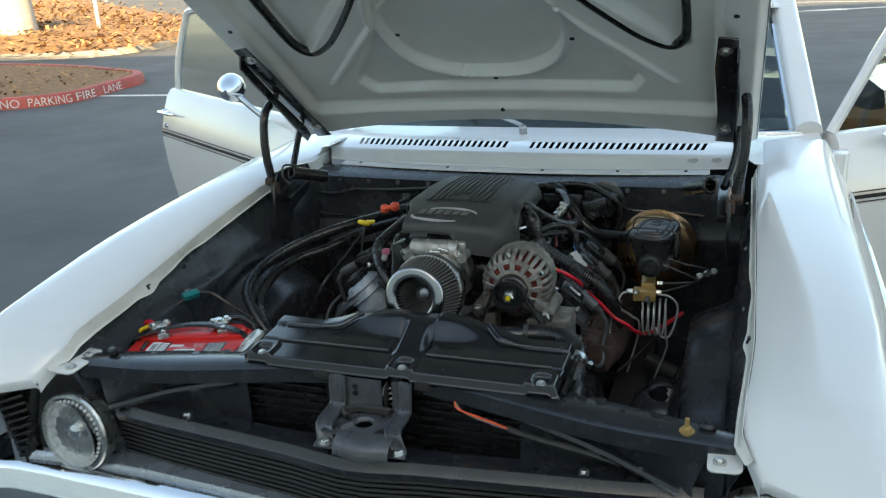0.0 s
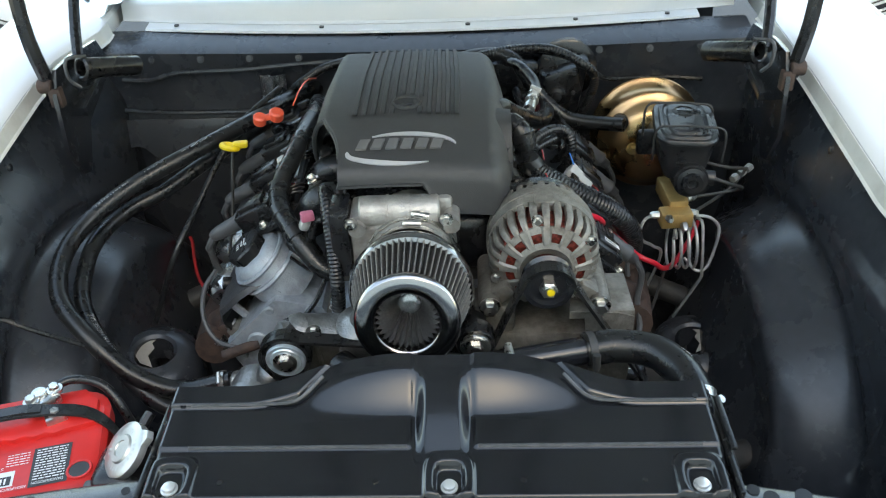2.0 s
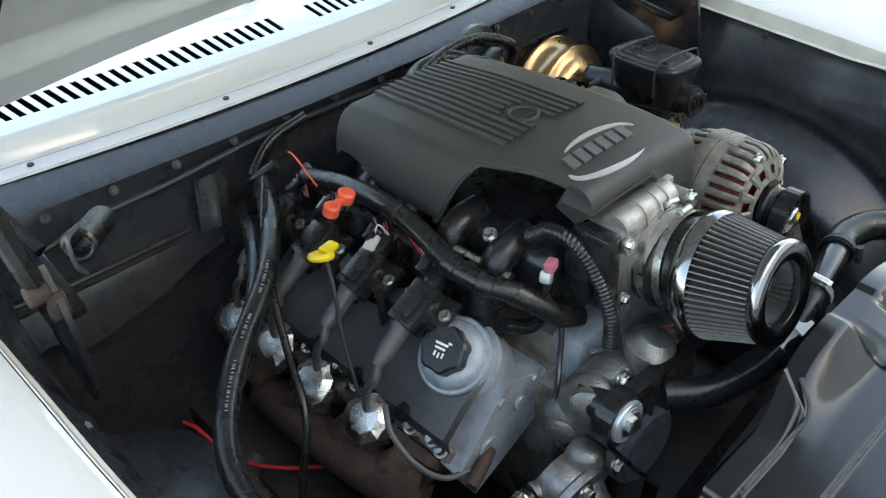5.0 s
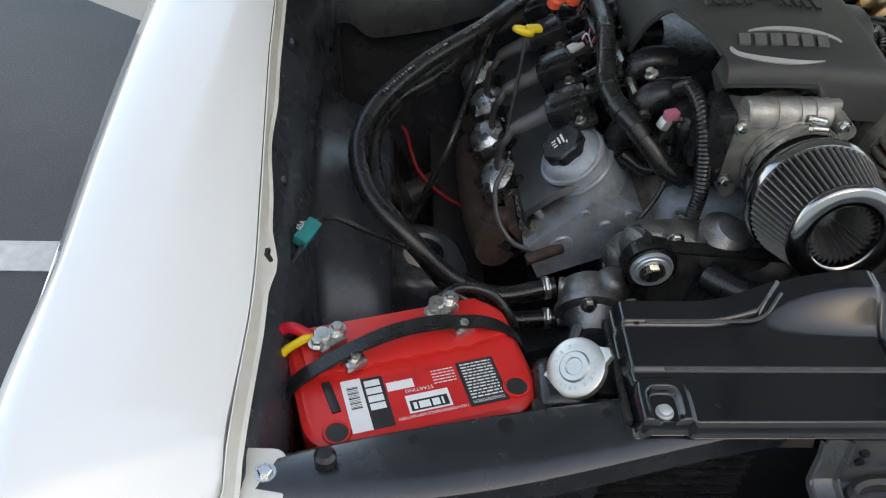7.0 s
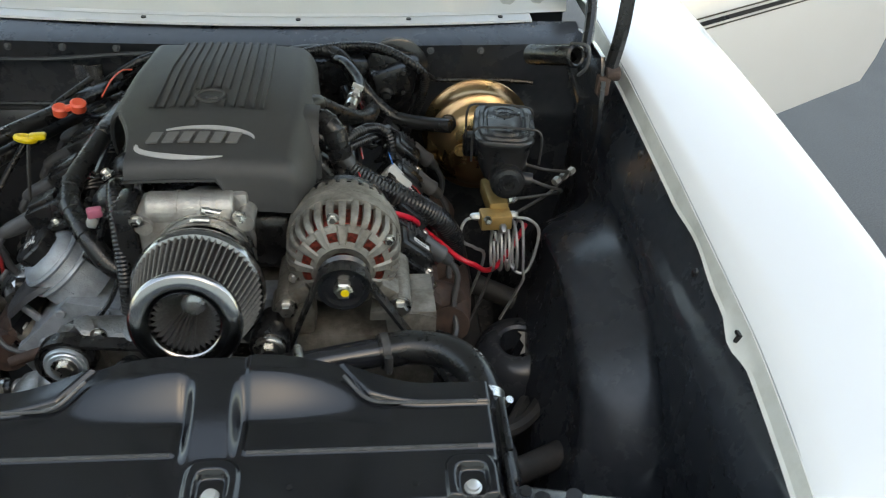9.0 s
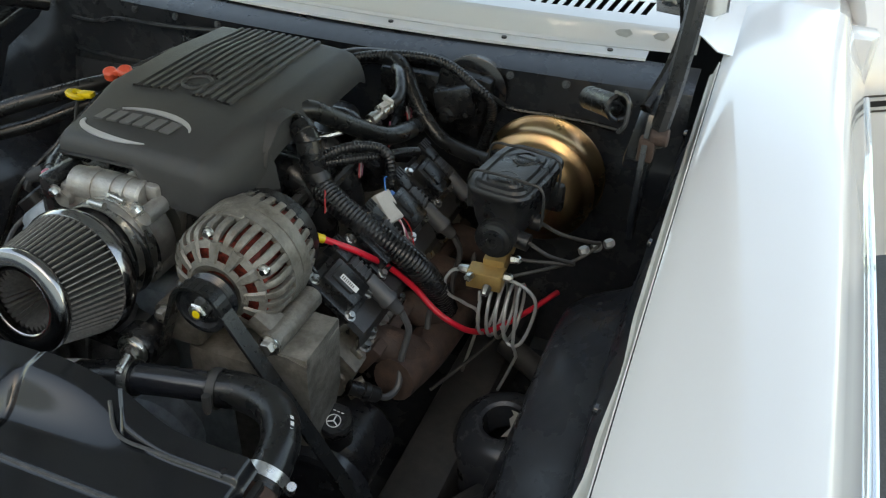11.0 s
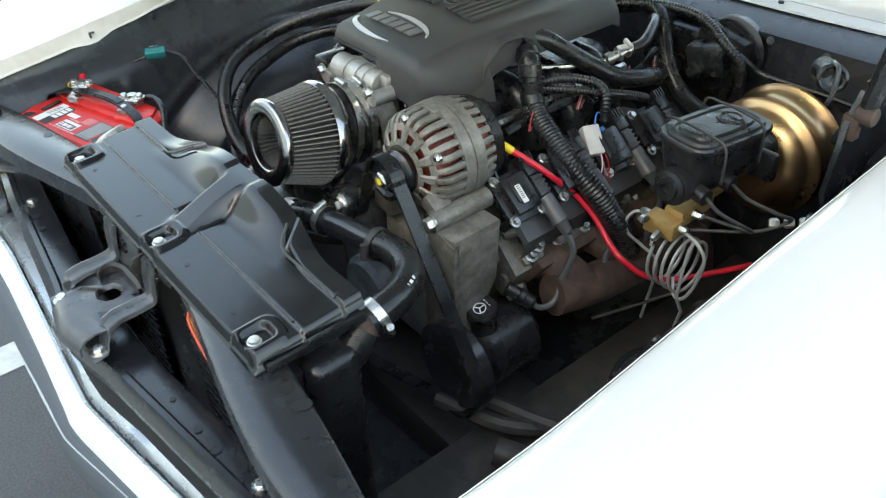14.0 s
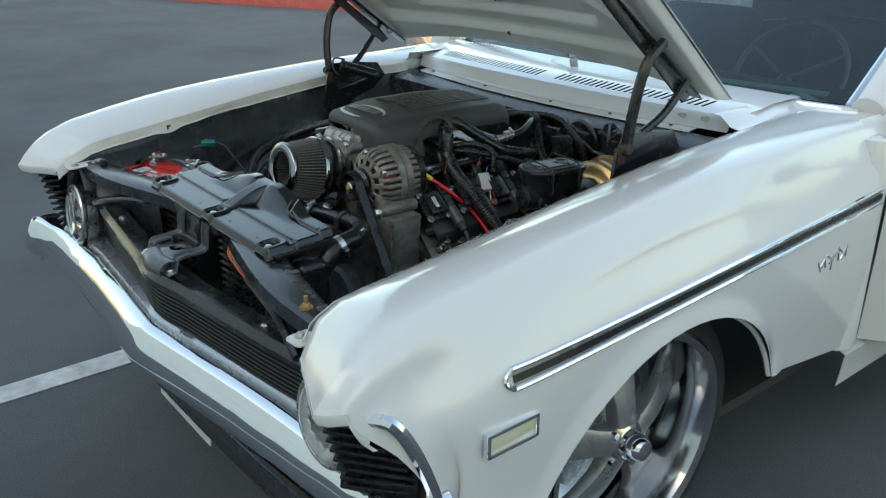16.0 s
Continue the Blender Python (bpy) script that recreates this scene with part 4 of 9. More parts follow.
def hinge(s):
    """Hood hinge: box pivot on the fender, two bars and the hood bracket."""
    bm = B()
    prism(bm, [(0.73, 0.86), (0.745, 0.96), (0.77, 1.0), (0.83, 1.0), (0.95, 0.985), (0.98, 0.94), (0.93, 0.90), (0.84, 0.87), (0.79, 0.79), (0.76, 0.80)], (s * 0.622, 0, 0), (0, 1, 0), (0, 0, 1), (s * 0.008, 0, 0), 0.001)
    box(bm, (s * 0.61, 0.86, 0.93), (0.03, 0.16, 0.02), (12, 0, 0), bev=0.004)
    h = part("hood_hinge", bm, SATIN, car, "black painted steel hood hinge bolted to hood and fender")
    bm = B()
    prism(bm, [(0.66, 1.345), (0.70, 1.31), (0.80, 1.228), (0.97, 1.10), (1.0, 1.068), (0.975, 1.055), (0.93, 1.09), (0.84, 1.165), (0.72, 1.26), (0.655, 1.315)], (s * 0.625, 0, -0.006), (0, 1, 0), (0, 0, 1), (s * 0.006, 0, 0), 0.001)
    part("hood_bracket", bm, SATIN, h)
    bm = B()
    o = V(0, 1.085, 1.03); d = V(0, -0.8, 0.6); nr = V(0, 0.6, 0.8)
    def q(x, v, k=-0.004):
        return o + d * v + V(s * x, 0, 0) + nr * k
    prism(bm, [(-0.028, 0.05), (0.024, 0.04), (0.03, 0.28), (0.022, 0.56), (-0.02, 0.57), (-0.028, 0.44), (-0.022, 0.22)], q(0.605, 0), (s, 0, 0), d, -nr * 0.004, 0.001)
    part("bracket_flange", bm, SATIN, h)
    bm = B()
    for v in (0.115, 0.515):
        bolt(bm, q(0.60, v, -0.009), -nr, 0.011, 0.008)
    pieces("bolt", bm, STEEL, h)
    bm = B()
    tube(bm, [(s * 0.637, 0.765, 0.96), (s * 0.650, 0.765, 1.06), (s * 0.655, 0.79, 1.16), (s * 0.650, 0.85, 1.205)], 0.0125, 8, 6)
    part("front_bar", bm, BLKPLASTIC, h)
    bm = B()
    tube(bm, [(s * 0.61, 0.83, 0.98), (s * 0.63, 0.90, 1.03), (s * 0.640, 0.97, 1.105)], 0.010, 8, 6)
    part("rear_bar", bm, BLKPLASTIC, h)
    bm = B()
    e0 = V(s * 0.581, 0.773, 1.0)
    lathe(bm, e0, V(-s * 0.06, 0.095, -0.035), [(0.116, 0.013), (0.002, 0.0135), (0.0, 0.0165), (0.003, 0.0205), (0.010, 0.0205), (0.012, 0.018), (0.118, 0.018), (0.116, 0.013)], 24, cap=False)
    part("torsion_cylinder", bm, BLKPLASTIC, h)
    bm = B()
    tube(bm, [e0 + V(-s * 0.01, 0.012, 0.018), e0 + V(s * 0.012, -0.015, 0.022), e0 + V(s * 0.014, -0.02, -0.01), e0 + V(s * 0.004, -0.008, -0.032)], 0.0032, 8, 6)
    part("spring_end", bm, LATCHW, h)
    bm = B()
    cyl(bm, (s * 0.630, 0.76, 0.975), (s * 0.655, 0.76, 0.975), 0.013, bev=0.002)
    box(bm, (s * 0.628, 0.757, 0.955), (0.022, 0.018, 0.035), bev=0.003)
    part("pivot_boss", bm, RUST, h, "rusty brown hinge pivot")


hinge(1)
hinge(-1)


def front_end():
    # upper radiator support
    bm = B()
    def sup(x):
        a = abs(x) / 0.66
        yc = 0.035 - 0.078 * a ** 2
        z = 0.814 - 0.015 * a ** 1.5
        return yc, z
    rows = []
    for x in np.linspace(-0.665, 0.665, 60):
        y, z = sup(x)
        a = abs(x) / 0.66
        yf = 0.016 - 0.085 * smooth(a / 0.82)
        yr = 0.057 - 0.082 * a ** 2
        rows.append([(x, yr, z - 0.035), (x, yr, z - 0.004), (x, yr - 0.006, z), (x, yf + 0.012, z), (x, yf, z - 0.008), (x, yf - 0.003, z - 0.036), (x, yf + 0.012, z - 0.043)])
    grid(bm, rows, 0.002)
    rs = part("radiator_support", bm, SATIN, car, "black painted upper radiator support")
    bm = B()
    for x in (-0.405, 0.437, 0.405, -0.30, 0.54, 0.56, -0.5):
        y, z = sup(x)
        r = 0.0085 if abs(x) in (0.405, 0.437) else 0.005
        cyl(bm, (x, y + 0.004, z - 0.002), (x, y + 0.004, z + 0.0006), r, seg=16)
    for x, y, r in ((0.388, 0.019, 0.007), (0.440, 0.012, 0.009), (0.478, -0.011, 0.005), (0.533, -0.013, 0.007), (0.556, -0.015, 0.006)):
        z = sup(x)[1]
        cyl(bm, (x, y, z - 0.002), (x, y, z + 0.0008), r, seg=16)
    pieces("hole", bm, STRIPE, rs)
    bm = B()
    cyl(bm, (-0.585, -0.03, 0.80), (-0.585, -0.03, 0.818), 0.011, bev=0.004)
    cyl(bm, (0.62, -0.03, 0.795), (0.62, -0.03, 0.812), 0.014, bev=0.005)
    pieces("rubber_bumper", bm, RUBBER, rs)
    bm = B()
    cyl(bm, (0.588, -0.048, 0.797), (0.588, -0.048, 0.803), 0.013, seg=14)
    bolt(bm, (0.588, -0.048, 0.803), (0, 0, 1), 0.008, 0.008)
    cyl(bm, (0.588, -0.048, 0.81), (0.588, -0.048, 0.825), 0.004, seg=10)
    part("adjuster_bolt", bm, BRASS, rs)
    # lower header bar above the grille
    bm = B()
    def nose(x):
        return float(np.interp(abs(x), [0, 0.06, 0.12, 0.3, 0.45, 0.6, 0.65], [-0.141, -0.134, -0.122, -0.102, -0.085, -0.062, -0.055]))
    rows = []
    for x in np.linspace(-0.62, 0.62, 40):
        y = nose(x)
        r = max(-0.028 - 0.030 * (1 - (x / 0.62) ** 2), y + 0.062)
        z = 0.70 - 0.006 * (x / 0.62) ** 2
        rows.append([(x, r, z - 0.03), (x, r, z - 0.002), (x, r - 0.005, z), (x, y + 0.024, z - 0.001), (x, y + 0.020, z + 0.003), (x, y + 0.012, z + 0.003), (x, y + 0.008, z - 0.004), (x, y, z - 0.014), (x, y, z - 0.026)])
    grid(bm, rows, 0.002)
    hb = part("grille_header", bm, SATIN, car, "black steel bar above the grille")
    bm = B()
    for x, y, r in ((0.223, -0.072, 0.004), (0.292, -0.070, 0.006), (0.337, -0.068, 0.007), (0.386, -0.056, 0.006), (0.398, -0.068, 0.005), (-0.30, -0.070, 0.006), (-0.345, -0.066, 0.007)):
        z = 0.70 - 0.006 * (x / 0.62) ** 2
        cyl(bm, (x, y, z - 0.002), (x, y, z + 0.001), r, seg=14)
    pieces("hole", bm, STRIPE, hb)
    bm = B()
    for x in (-0.57, -0.4, 0.42, 0.56):
        bolt(bm, (x, nose(x) + 0.035, 0.6985), (0, 0, 1), 0.007, 0.005)
    pieces("bolt", bm, STEEL, hb)
    # grille: thin horizontal bars
    g = part("grille_backing", grid(B(), [[(x, nose(x) + 0.034, 0.68), (x, nose(x) + 0.034, 0.48)] for x in (-0.62, -0.45, -0.3, -0.12, 0, 0.12, 0.3, 0.45, 0.62)], 0.003), STRIPE, car)
    for k in range(9):
        bm = B()
        z = 0.668 - 0.0115 * k
        rows = []
        for x in np.linspace(-0.6, 0.6, 24):
            y = nose(x) + 0.008 + 0.001 * k
            rows.append([(x, y + 0.03, z - 0.004), (x, y, z), (x, y - 0.002, z - 0.005), (x, y + 0.028, z - 0.009)])
        grid(bm, rows, 0, closed=True)
        part("grille_bar", bm, GRILLE, g)
    # side braces, baffles and the ribbed condenser behind
    bm = B()
    box(bm, (0, 0.05, 0.56), (0.74, 0.03, 0.44), bev=0.004)
    part("radiator_baffle", bm, STRIPE, car)
    cool = part("cooler", box(B(), (-0.01, 0.034, 0.56), (0.70, 0.006, 0.42)), STRIPE, car, "black ribbed oil cooler")
    for x0, x1 in ((-0.33, -0.12), (0.05, 0.30)):
        bm = B()
        for k in range(22):
            z = 0.77 - 0.018 * k
            box(bm, ((x0 + x1) / 2, 0.025, z), (x1 - x0, 0.012, 0.006), bev=0.001)
        pieces("cooler_fin", bm, BLKPLASTIC, cool)
    for s in (1, -1):
        bm = B()
        grid(bm, [[(s * 0.63, -0.04, 0.78), (s * 0.60, -0.06, 0.70), (s * 0.62, -0.06, 0.5)], [(s * 0.46, -0.0, 0.77), (s * 0.47, -0.01, 0.68), (s * 0.47, -0.01, 0.45)]], 0.002)
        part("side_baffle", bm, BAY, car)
        bm = B()
        tube(bm, [(s * 0.30, -0.012, 0.765), (s * 0.44, -0.04, 0.74), (s * 0.58, -0.07, 0.70)], 0.010, 8, 6)
        part("brace", bm, SATIN, car)
    # inner core support panels beside the radiator
    for s in (1, -1):
        bm = B()
        grid(bm, [[(s * x, 0.035 - 0.06 * (x / 0.66) ** 2 - 0.012, z) for z in (0.776, 0.70, 0.60, 0.45)] for x in (0.29, 0.35, 0.45, 0.55, 0.65)], 0.002)
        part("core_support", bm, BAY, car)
    # headlights
    for s in (1, -1):
        c = V(0.715, -0.085, 0.640) if s > 0 else V(-0.657, -0.098, 0.647)
        ax = V(s * 0.05, -1, 0.10).normalized()
        hl = part("headlight", lathe(B(), c - ax * 0.06, ax, [(0, 0.05), (0.03, 0.082), (0.058, 0.086)], 32), STEEL, car, "round clear headlight in a black ribbed bezel")
        bm = B()
        lathe(bm, c + ax * 0.0, ax, [(0, 0.083), (0.004, 0.0885), (0.010, 0.0895), (0.015, 0.0865), (0.016, 0.081), (0.013, 0.079)], 40, cap=False)
        part("ring", bm, STEEL, hl, "slim steel headlight ring")
        bm = B()
        lathe(bm, c + ax * 0.012, ax, [(0, 0.079), (0.008, 0.074), (0.016, 0.055), (0.020, 0.025), (0.021, 0.004)], 44)
        lo = part("lens", bm, LENS, hl)
        lo.visible_shadow = False
        bm = B()
        lathe(bm, c - ax * 0.03, ax, [(0.041, 0.0805), (0.037, 0.071), (0.033, 0.066), (0.030, 0.055), (0.024, 0.049), (0.020, 0.038), (0.013, 0.030), (0.008, 0.018), (0.0, 0.006)], 36, cap=False, wob=lambda k, d: (1.0 if (k + int(d * 240)) % 2 else 0.90))
        part("reflector", bm, REFLECT, hl, "bright faceted reflector", sharp=5)
        bm = B()
        lathe(bm, c - ax * 0.012, ax, [(0, 0.016), (0.016, 0.015), (0.02, 0.008)], 16)
        part("bulb_shield", bm, CHROME, hl)
        bm = B()
        for k in range(10):
            z = 0.745 - 0.019 * k
            box(bm, (s * (0.836 + 0.001 * k), -0.108 + 0.005 * k, z), (0.130, 0.05, 0.008), (0, 0, s * (30 + 1.2 * k)), bev=0.003)
        box(bm, (s * 0.836, -0.055, 0.655), (0.14, 0.02, 0.20), (-14, 0, s * 34), bev=0.004)
        part("ribbed_bezel", bm, BLKPLASTIC, hl)
        bm = B()
        tube(bm, [(s * 0.825, -0.160, 0.738), (s * 0.86, -0.142, 0.740), (s * 0.90, -0.113, 0.748), (s * 0.926, -0.094, 0.742), (s * 0.934, -0.062, 0.685), (s * 0.938, -0.030, 0.60), (s * 0.938, -0.018, 0.545)], 0.012, 8, 6)
        part("bezel_trim", bm, CHROME, hl)
        bm = B()
        x, y, z = basis(ax)
        for k in range(40):
            t = 2 * math.pi * k / 40
            d = x * math.cos(t) + y * math.sin(t)
            lathe(bm, c + ax * 0.010 + d * 0.070, ax, [(0, 0.0050), (0.003, 0.0040), (0.004, 0.0015)], 6)
        tagged(part("lens_prism", bm, REFLECT, hl), "ring of small bright prisms in the lens", kind="stuff")
    # filler panel and chrome bumper: pointed at the middle, ends curling forward
    def askew(x):
        return 0.052 * x if x > 0 else 0.012 * x
    def front_y(x):
        return float(np.interp(abs(x), [0, 0.04, 0.2, 0.4, 0.55, 0.72, 0.82, 0.88, 0.93], [-0.203, -0.201, -0.186, -0.170, -0.162, -0.158, -0.160, -0.172, -0.192])) + askew(x)
    def border(x):
        return float(np.interp(abs(x), [0, 0.12, 0.3, 0.5, 0.65, 0.8, 0.93], [-0.143, -0.134, -0.118, -0.102, -0.102, -0.112, -0.140])) + askew(x)
    xs = list(np.linspace(-0.80, 0.80, 60))
    bm = B()
    rows = []
    for x in xs:
        yo = border(x)
        yi = max(nose(min(abs(x), 0.65)) + 0.030, yo + 0.020) if abs(x) < 0.62 else yo + 0.022
        rows.append([(x, yi + 0.004, 0.560), (x, yi, 0.579), (x, yi - 0.006, 0.583), (x, yo + 0.010, 0.578), (x, yo + 0.004, 0.570), (x, yo + 0.004, 0.545)])
    grid(bm, rows, 0.002)
    part("filler_panel", bm, FILLER, car, "narrow satin silver filler strip behind the bumper")
    bm = B()
    rows = []
    plan = [(x, front_y(x), border(x), V(0, 1, 0)) for x in np.linspace(-0.93, 0.93, 110)]
    def tip(sg):
        out = []
        for k in range(1, 11):
            a = radians(k * 9)
            out.append((sg * (0.93 + 0.042 * math.sin(a)), -0.192 + askew(sg * 0.93) + 0.030 * (1 - math.cos(a)), None, V(-sg * math.sin(a), math.cos(a), 0)))
        out.append((sg * 0.973, -0.11 + askew(sg * 0.93), None, V(-sg, 0, 0)))
        out.append((sg * 0.970, -0.04 + askew(sg * 0.93), None, V(-sg, 0, 0)))
        return out
    for x, yf, yb, d in tip(-1)[::-1] + plan + tip(1):
        wide = (yb - yf) if yb is not None else 0.052
        lift = 0.012 * smooth((abs(x) - 0.84) / 0.09)
        row = []
        for q, z in ((1.06, 0.545), (1.0, 0.562), (0.90, 0.5665), (0.74, 0.564), (0.55, 0.556), (0.36, 0.543), (0.20, 0.526), (0.08, 0.508), (0.015, 0.492), (0.0, 0.480), (0.06, 0.470), (0.22, 0.458), (0.42, 0.450), (0.62, 0.443), (0.80, 0.438), (0.95, 0.434)):
            row.append(V(x, yf, z + lift * smooth((z - 0.45) / 0.1)) + d * (q * wide))
        rows.append(row)
    grid(bm, rows, 0, closed=True)
    part("bumper", bm, CHROME, car, "polished chrome front bumper")
    bm = B()
    box(bm, (0.03, -0.100, 0.36), (0.305, 0.004, 0.12), (-6, 0, 0), bev=0.001)
    pl = part("plate", bm, LABELW, car, "pale plate below the bumper")
    bm = B()
    grid(bm, [[(x, -0.125 - 0.03 * (1 - (x / 0.85) ** 2), 0.47), (x, -0.11 - 0.03 * (1 - (x / 0.85) ** 2), 0.38), (x, -0.07, 0.30)] for x in np.linspace(-0.85, 0.85, 20)], 0.003)
    part("valance", bm, SATIN, car)


front_end()


def latch():
    """Stamped latch: a plate bent from upright to level, two channelled arms and the catch lever."""
    root = thing("hood_latch", "worn grey-black stamped steel hood latch", "latch", (0.01, -0.06, 0.70))
    bm = B()
    web = [(-0.009, 0.804), (-0.0105, 0.79), (-0.0115, 0.765), (-0.013, 0.751), (-0.018, 0.743), (-0.026, 0.741)]
    grid(bm, [[(x, y, z) for y, z in web] for x in (-0.060, -0.04, -0.015, 0.01, 0.024)], 0.003)
    grid(bm, [[(x, y - 0.001, z) for y, z in web] for x in (0.046, 0.056, 0.070)], 0.003)
    grid(bm, [[(x, y, z) for y, z in web[4:]] for x in (0.022, 0.034, 0.048)], 0.003)
    up = part("upright_plate", bm, LATCHW, root)
    bm = B()
    for z in (0.773, 0.787):
        cyl(bm, (-0.031, -0.0105, z), (-0.031, -0.0146, z), 0.0052, seg=14)
    pieces("hole", bm, STRIPE, up)
    # level plate with a round hole
    bm = B()
    outline = [(-0.062, -0.105), (-0.03, -0.109), (0.012, -0.111), (0.05, -0.109), (0.076, -0.104), (0.076, -0.066), (0.074, -0.040), (0.072, -0.022), (0.012, -0.022), (-0.03, -0.022), (-0.062, -0.022), (-0.063, -0.066)]
    c = (0.006, -0.060)
    rows = []
    for k in range(13):
        ox, oy = outline[k % 12]
        a = math.atan2(oy - c[1], ox - c[0])
        r = lambda q, z: (c[0] + q * math.cos(a), c[1] + q * math.sin(a), z)
        rows.append([r(0.0165, 0.734), r(0.0185, 0.7395), r(0.021, 0.7415), r(0.025, 0.7405), (ox, oy, 0.7405)])
    grid(bm, rows, 0.003)
    pl = part("catch_plate", bm, LATCHW, root)
    bm = B()
    prism(bm, [(-0.008, -0.006), (0.009, -0.004), (0.001, 0.009)], (0.050, -0.085, 0.7425), (1, 0, 0), (0, 1, 0), (0, 0, 0.0012))
    part("slot", bm, STRIPE, pl)
    bm = B()
    for x, y in ((-0.034, -0.035), (0.034, -0.034), (-0.030, -0.092)):
        cyl(bm, (x, y, 0.7425), (x, y, 0.7437), 0.0036, seg=12)
    pieces("hole", bm, STRIPE, pl)
    # channelled arms from the radiator support down to the header bar
    for x0, w, dx in ((-0.066, 0.0165, 0.016), (0.071, 0.0155, 0.026)):
        bm = B()
        mid = [V(0, y, z) for y, z in ((-0.010, 0.808), (-0.015, 0.79), (-0.0175, 0.765), (-0.0195, 0.752), (-0.026, 0.7465), (-0.045, 0.7445), (-0.075, 0.744), (-0.092, 0.742), (-0.101, 0.733), (-0.108, 0.7225), (-0.128, 0.7205))]
        rows = []
        for k, m in enumerate(mid):
            t = k / (len(mid) - 1)
            x = x0 + dx * smooth((t - 0.55) / 0.45)
            n = V(0, -1, 0.1) if k < 3 else (V(0, -0.7, 0.7) if k == 3 else V(0, -0.2, 1))
            lip = 0.006 * (1 - smooth((t - 0.75) / 0.2))
            rows.append([m + V(x + q * w, 0, 0) + n * (lip * e) for q, e in ((-1.12, 0.1), (-1.0, 0.9), (-0.82, 1.0), (-0.62, 0.2), (0, 0), (0.62, 0.2), (0.82, 1.0), (1.0, 0.9), (1.12, 0.1))])
        grid(bm, rows, 0.002)
        arm = part("arm", bm, LATCHW, root)
        bm = B()
        bolt(bm, (x0 + dx, -0.115, 0.7225), (0, -0.1, 1), 0.009, 0.008)
        part("mounting_bolt", bm, STEEL, arm)
    # catch lever in the open slit and its spring
    bm = B()
    prism(bm, [(-0.006, 0.802), (-0.022, 0.798), (-0.030, 0.786), (-0.024, 0.774), (-0.020, 0.748), (-0.012, 0.736), (-0.006, 0.75)], (0.033, 0, 0), (0, 1, 0), (0, 0, 1), (0.004, 0, 0), 0.0008)
    part("catch_lever", bm, WORNBROWN, root, "brown worn catch lever")
    bm = B()
    tube(bm, [(0.040 + 0.006 * math.cos(k * 0.9), -0.004 + 0.006 * math.sin(k * 0.9), 0.748 + 0.0016 * k) for k in range(28)], 0.0012, 6, 2)
    part("spring", bm, STEEL, root)
    bm = B()
    rows = []
    for k, p in enumerate(curve_pts([(0.050, -0.026), (0.028, -0.023), (0.006, -0.023), (-0.022, -0.025), (-0.040, -0.036), (-0.038, -0.052), (-0.024, -0.062)], 4)):
        c0 = V(0.006, -0.060)
        d = (V(p[0], p[1]) - c0).normalized()
        w = 0.0075
        rows.append([(p[0] - d.x * w, p[1] - d.y * w, 0.744), (p[0] - d.x * w * 0.8, p[1] - d.y * w * 0.8, 0.754), (p[0], p[1], 0.757), (p[0] + d.x * w * 0.8, p[1] + d.y * w * 0.8, 0.754), (p[0] + d.x * w, p[1] + d.y * w, 0.744)])
    grid(bm, rows, 0.002)
    part("hook", bm, WORNBROWN, root)
    bm = B()
    grid(bm, [[(x, y + 0.012 * abs(x - 0.03) / 0.06, z) for y, z in ((-0.104, 0.7405), (-0.122, 0.744), (-0.138, 0.740), (-0.148, 0.729), (-0.149, 0.716))] for x in (-0.025, -0.015, 0.005, 0.03, 0.055, 0.075, 0.085)], 0.003)
    part("front_tongue", bm, LATCHW, root)
    bm = B()
    for x in (-0.105, 0.108):
        prism(bm, [(-0.018, 0.793), (0.018, 0.793), (0.014, 0.812), (-0.014, 0.812)], (x, -0.0065, 0), (1, 0, 0), (0, 0, 1), (0, -0.003, 0), 0.001)
    pieces("ear", bm, WORNBROWN, root)

latch()


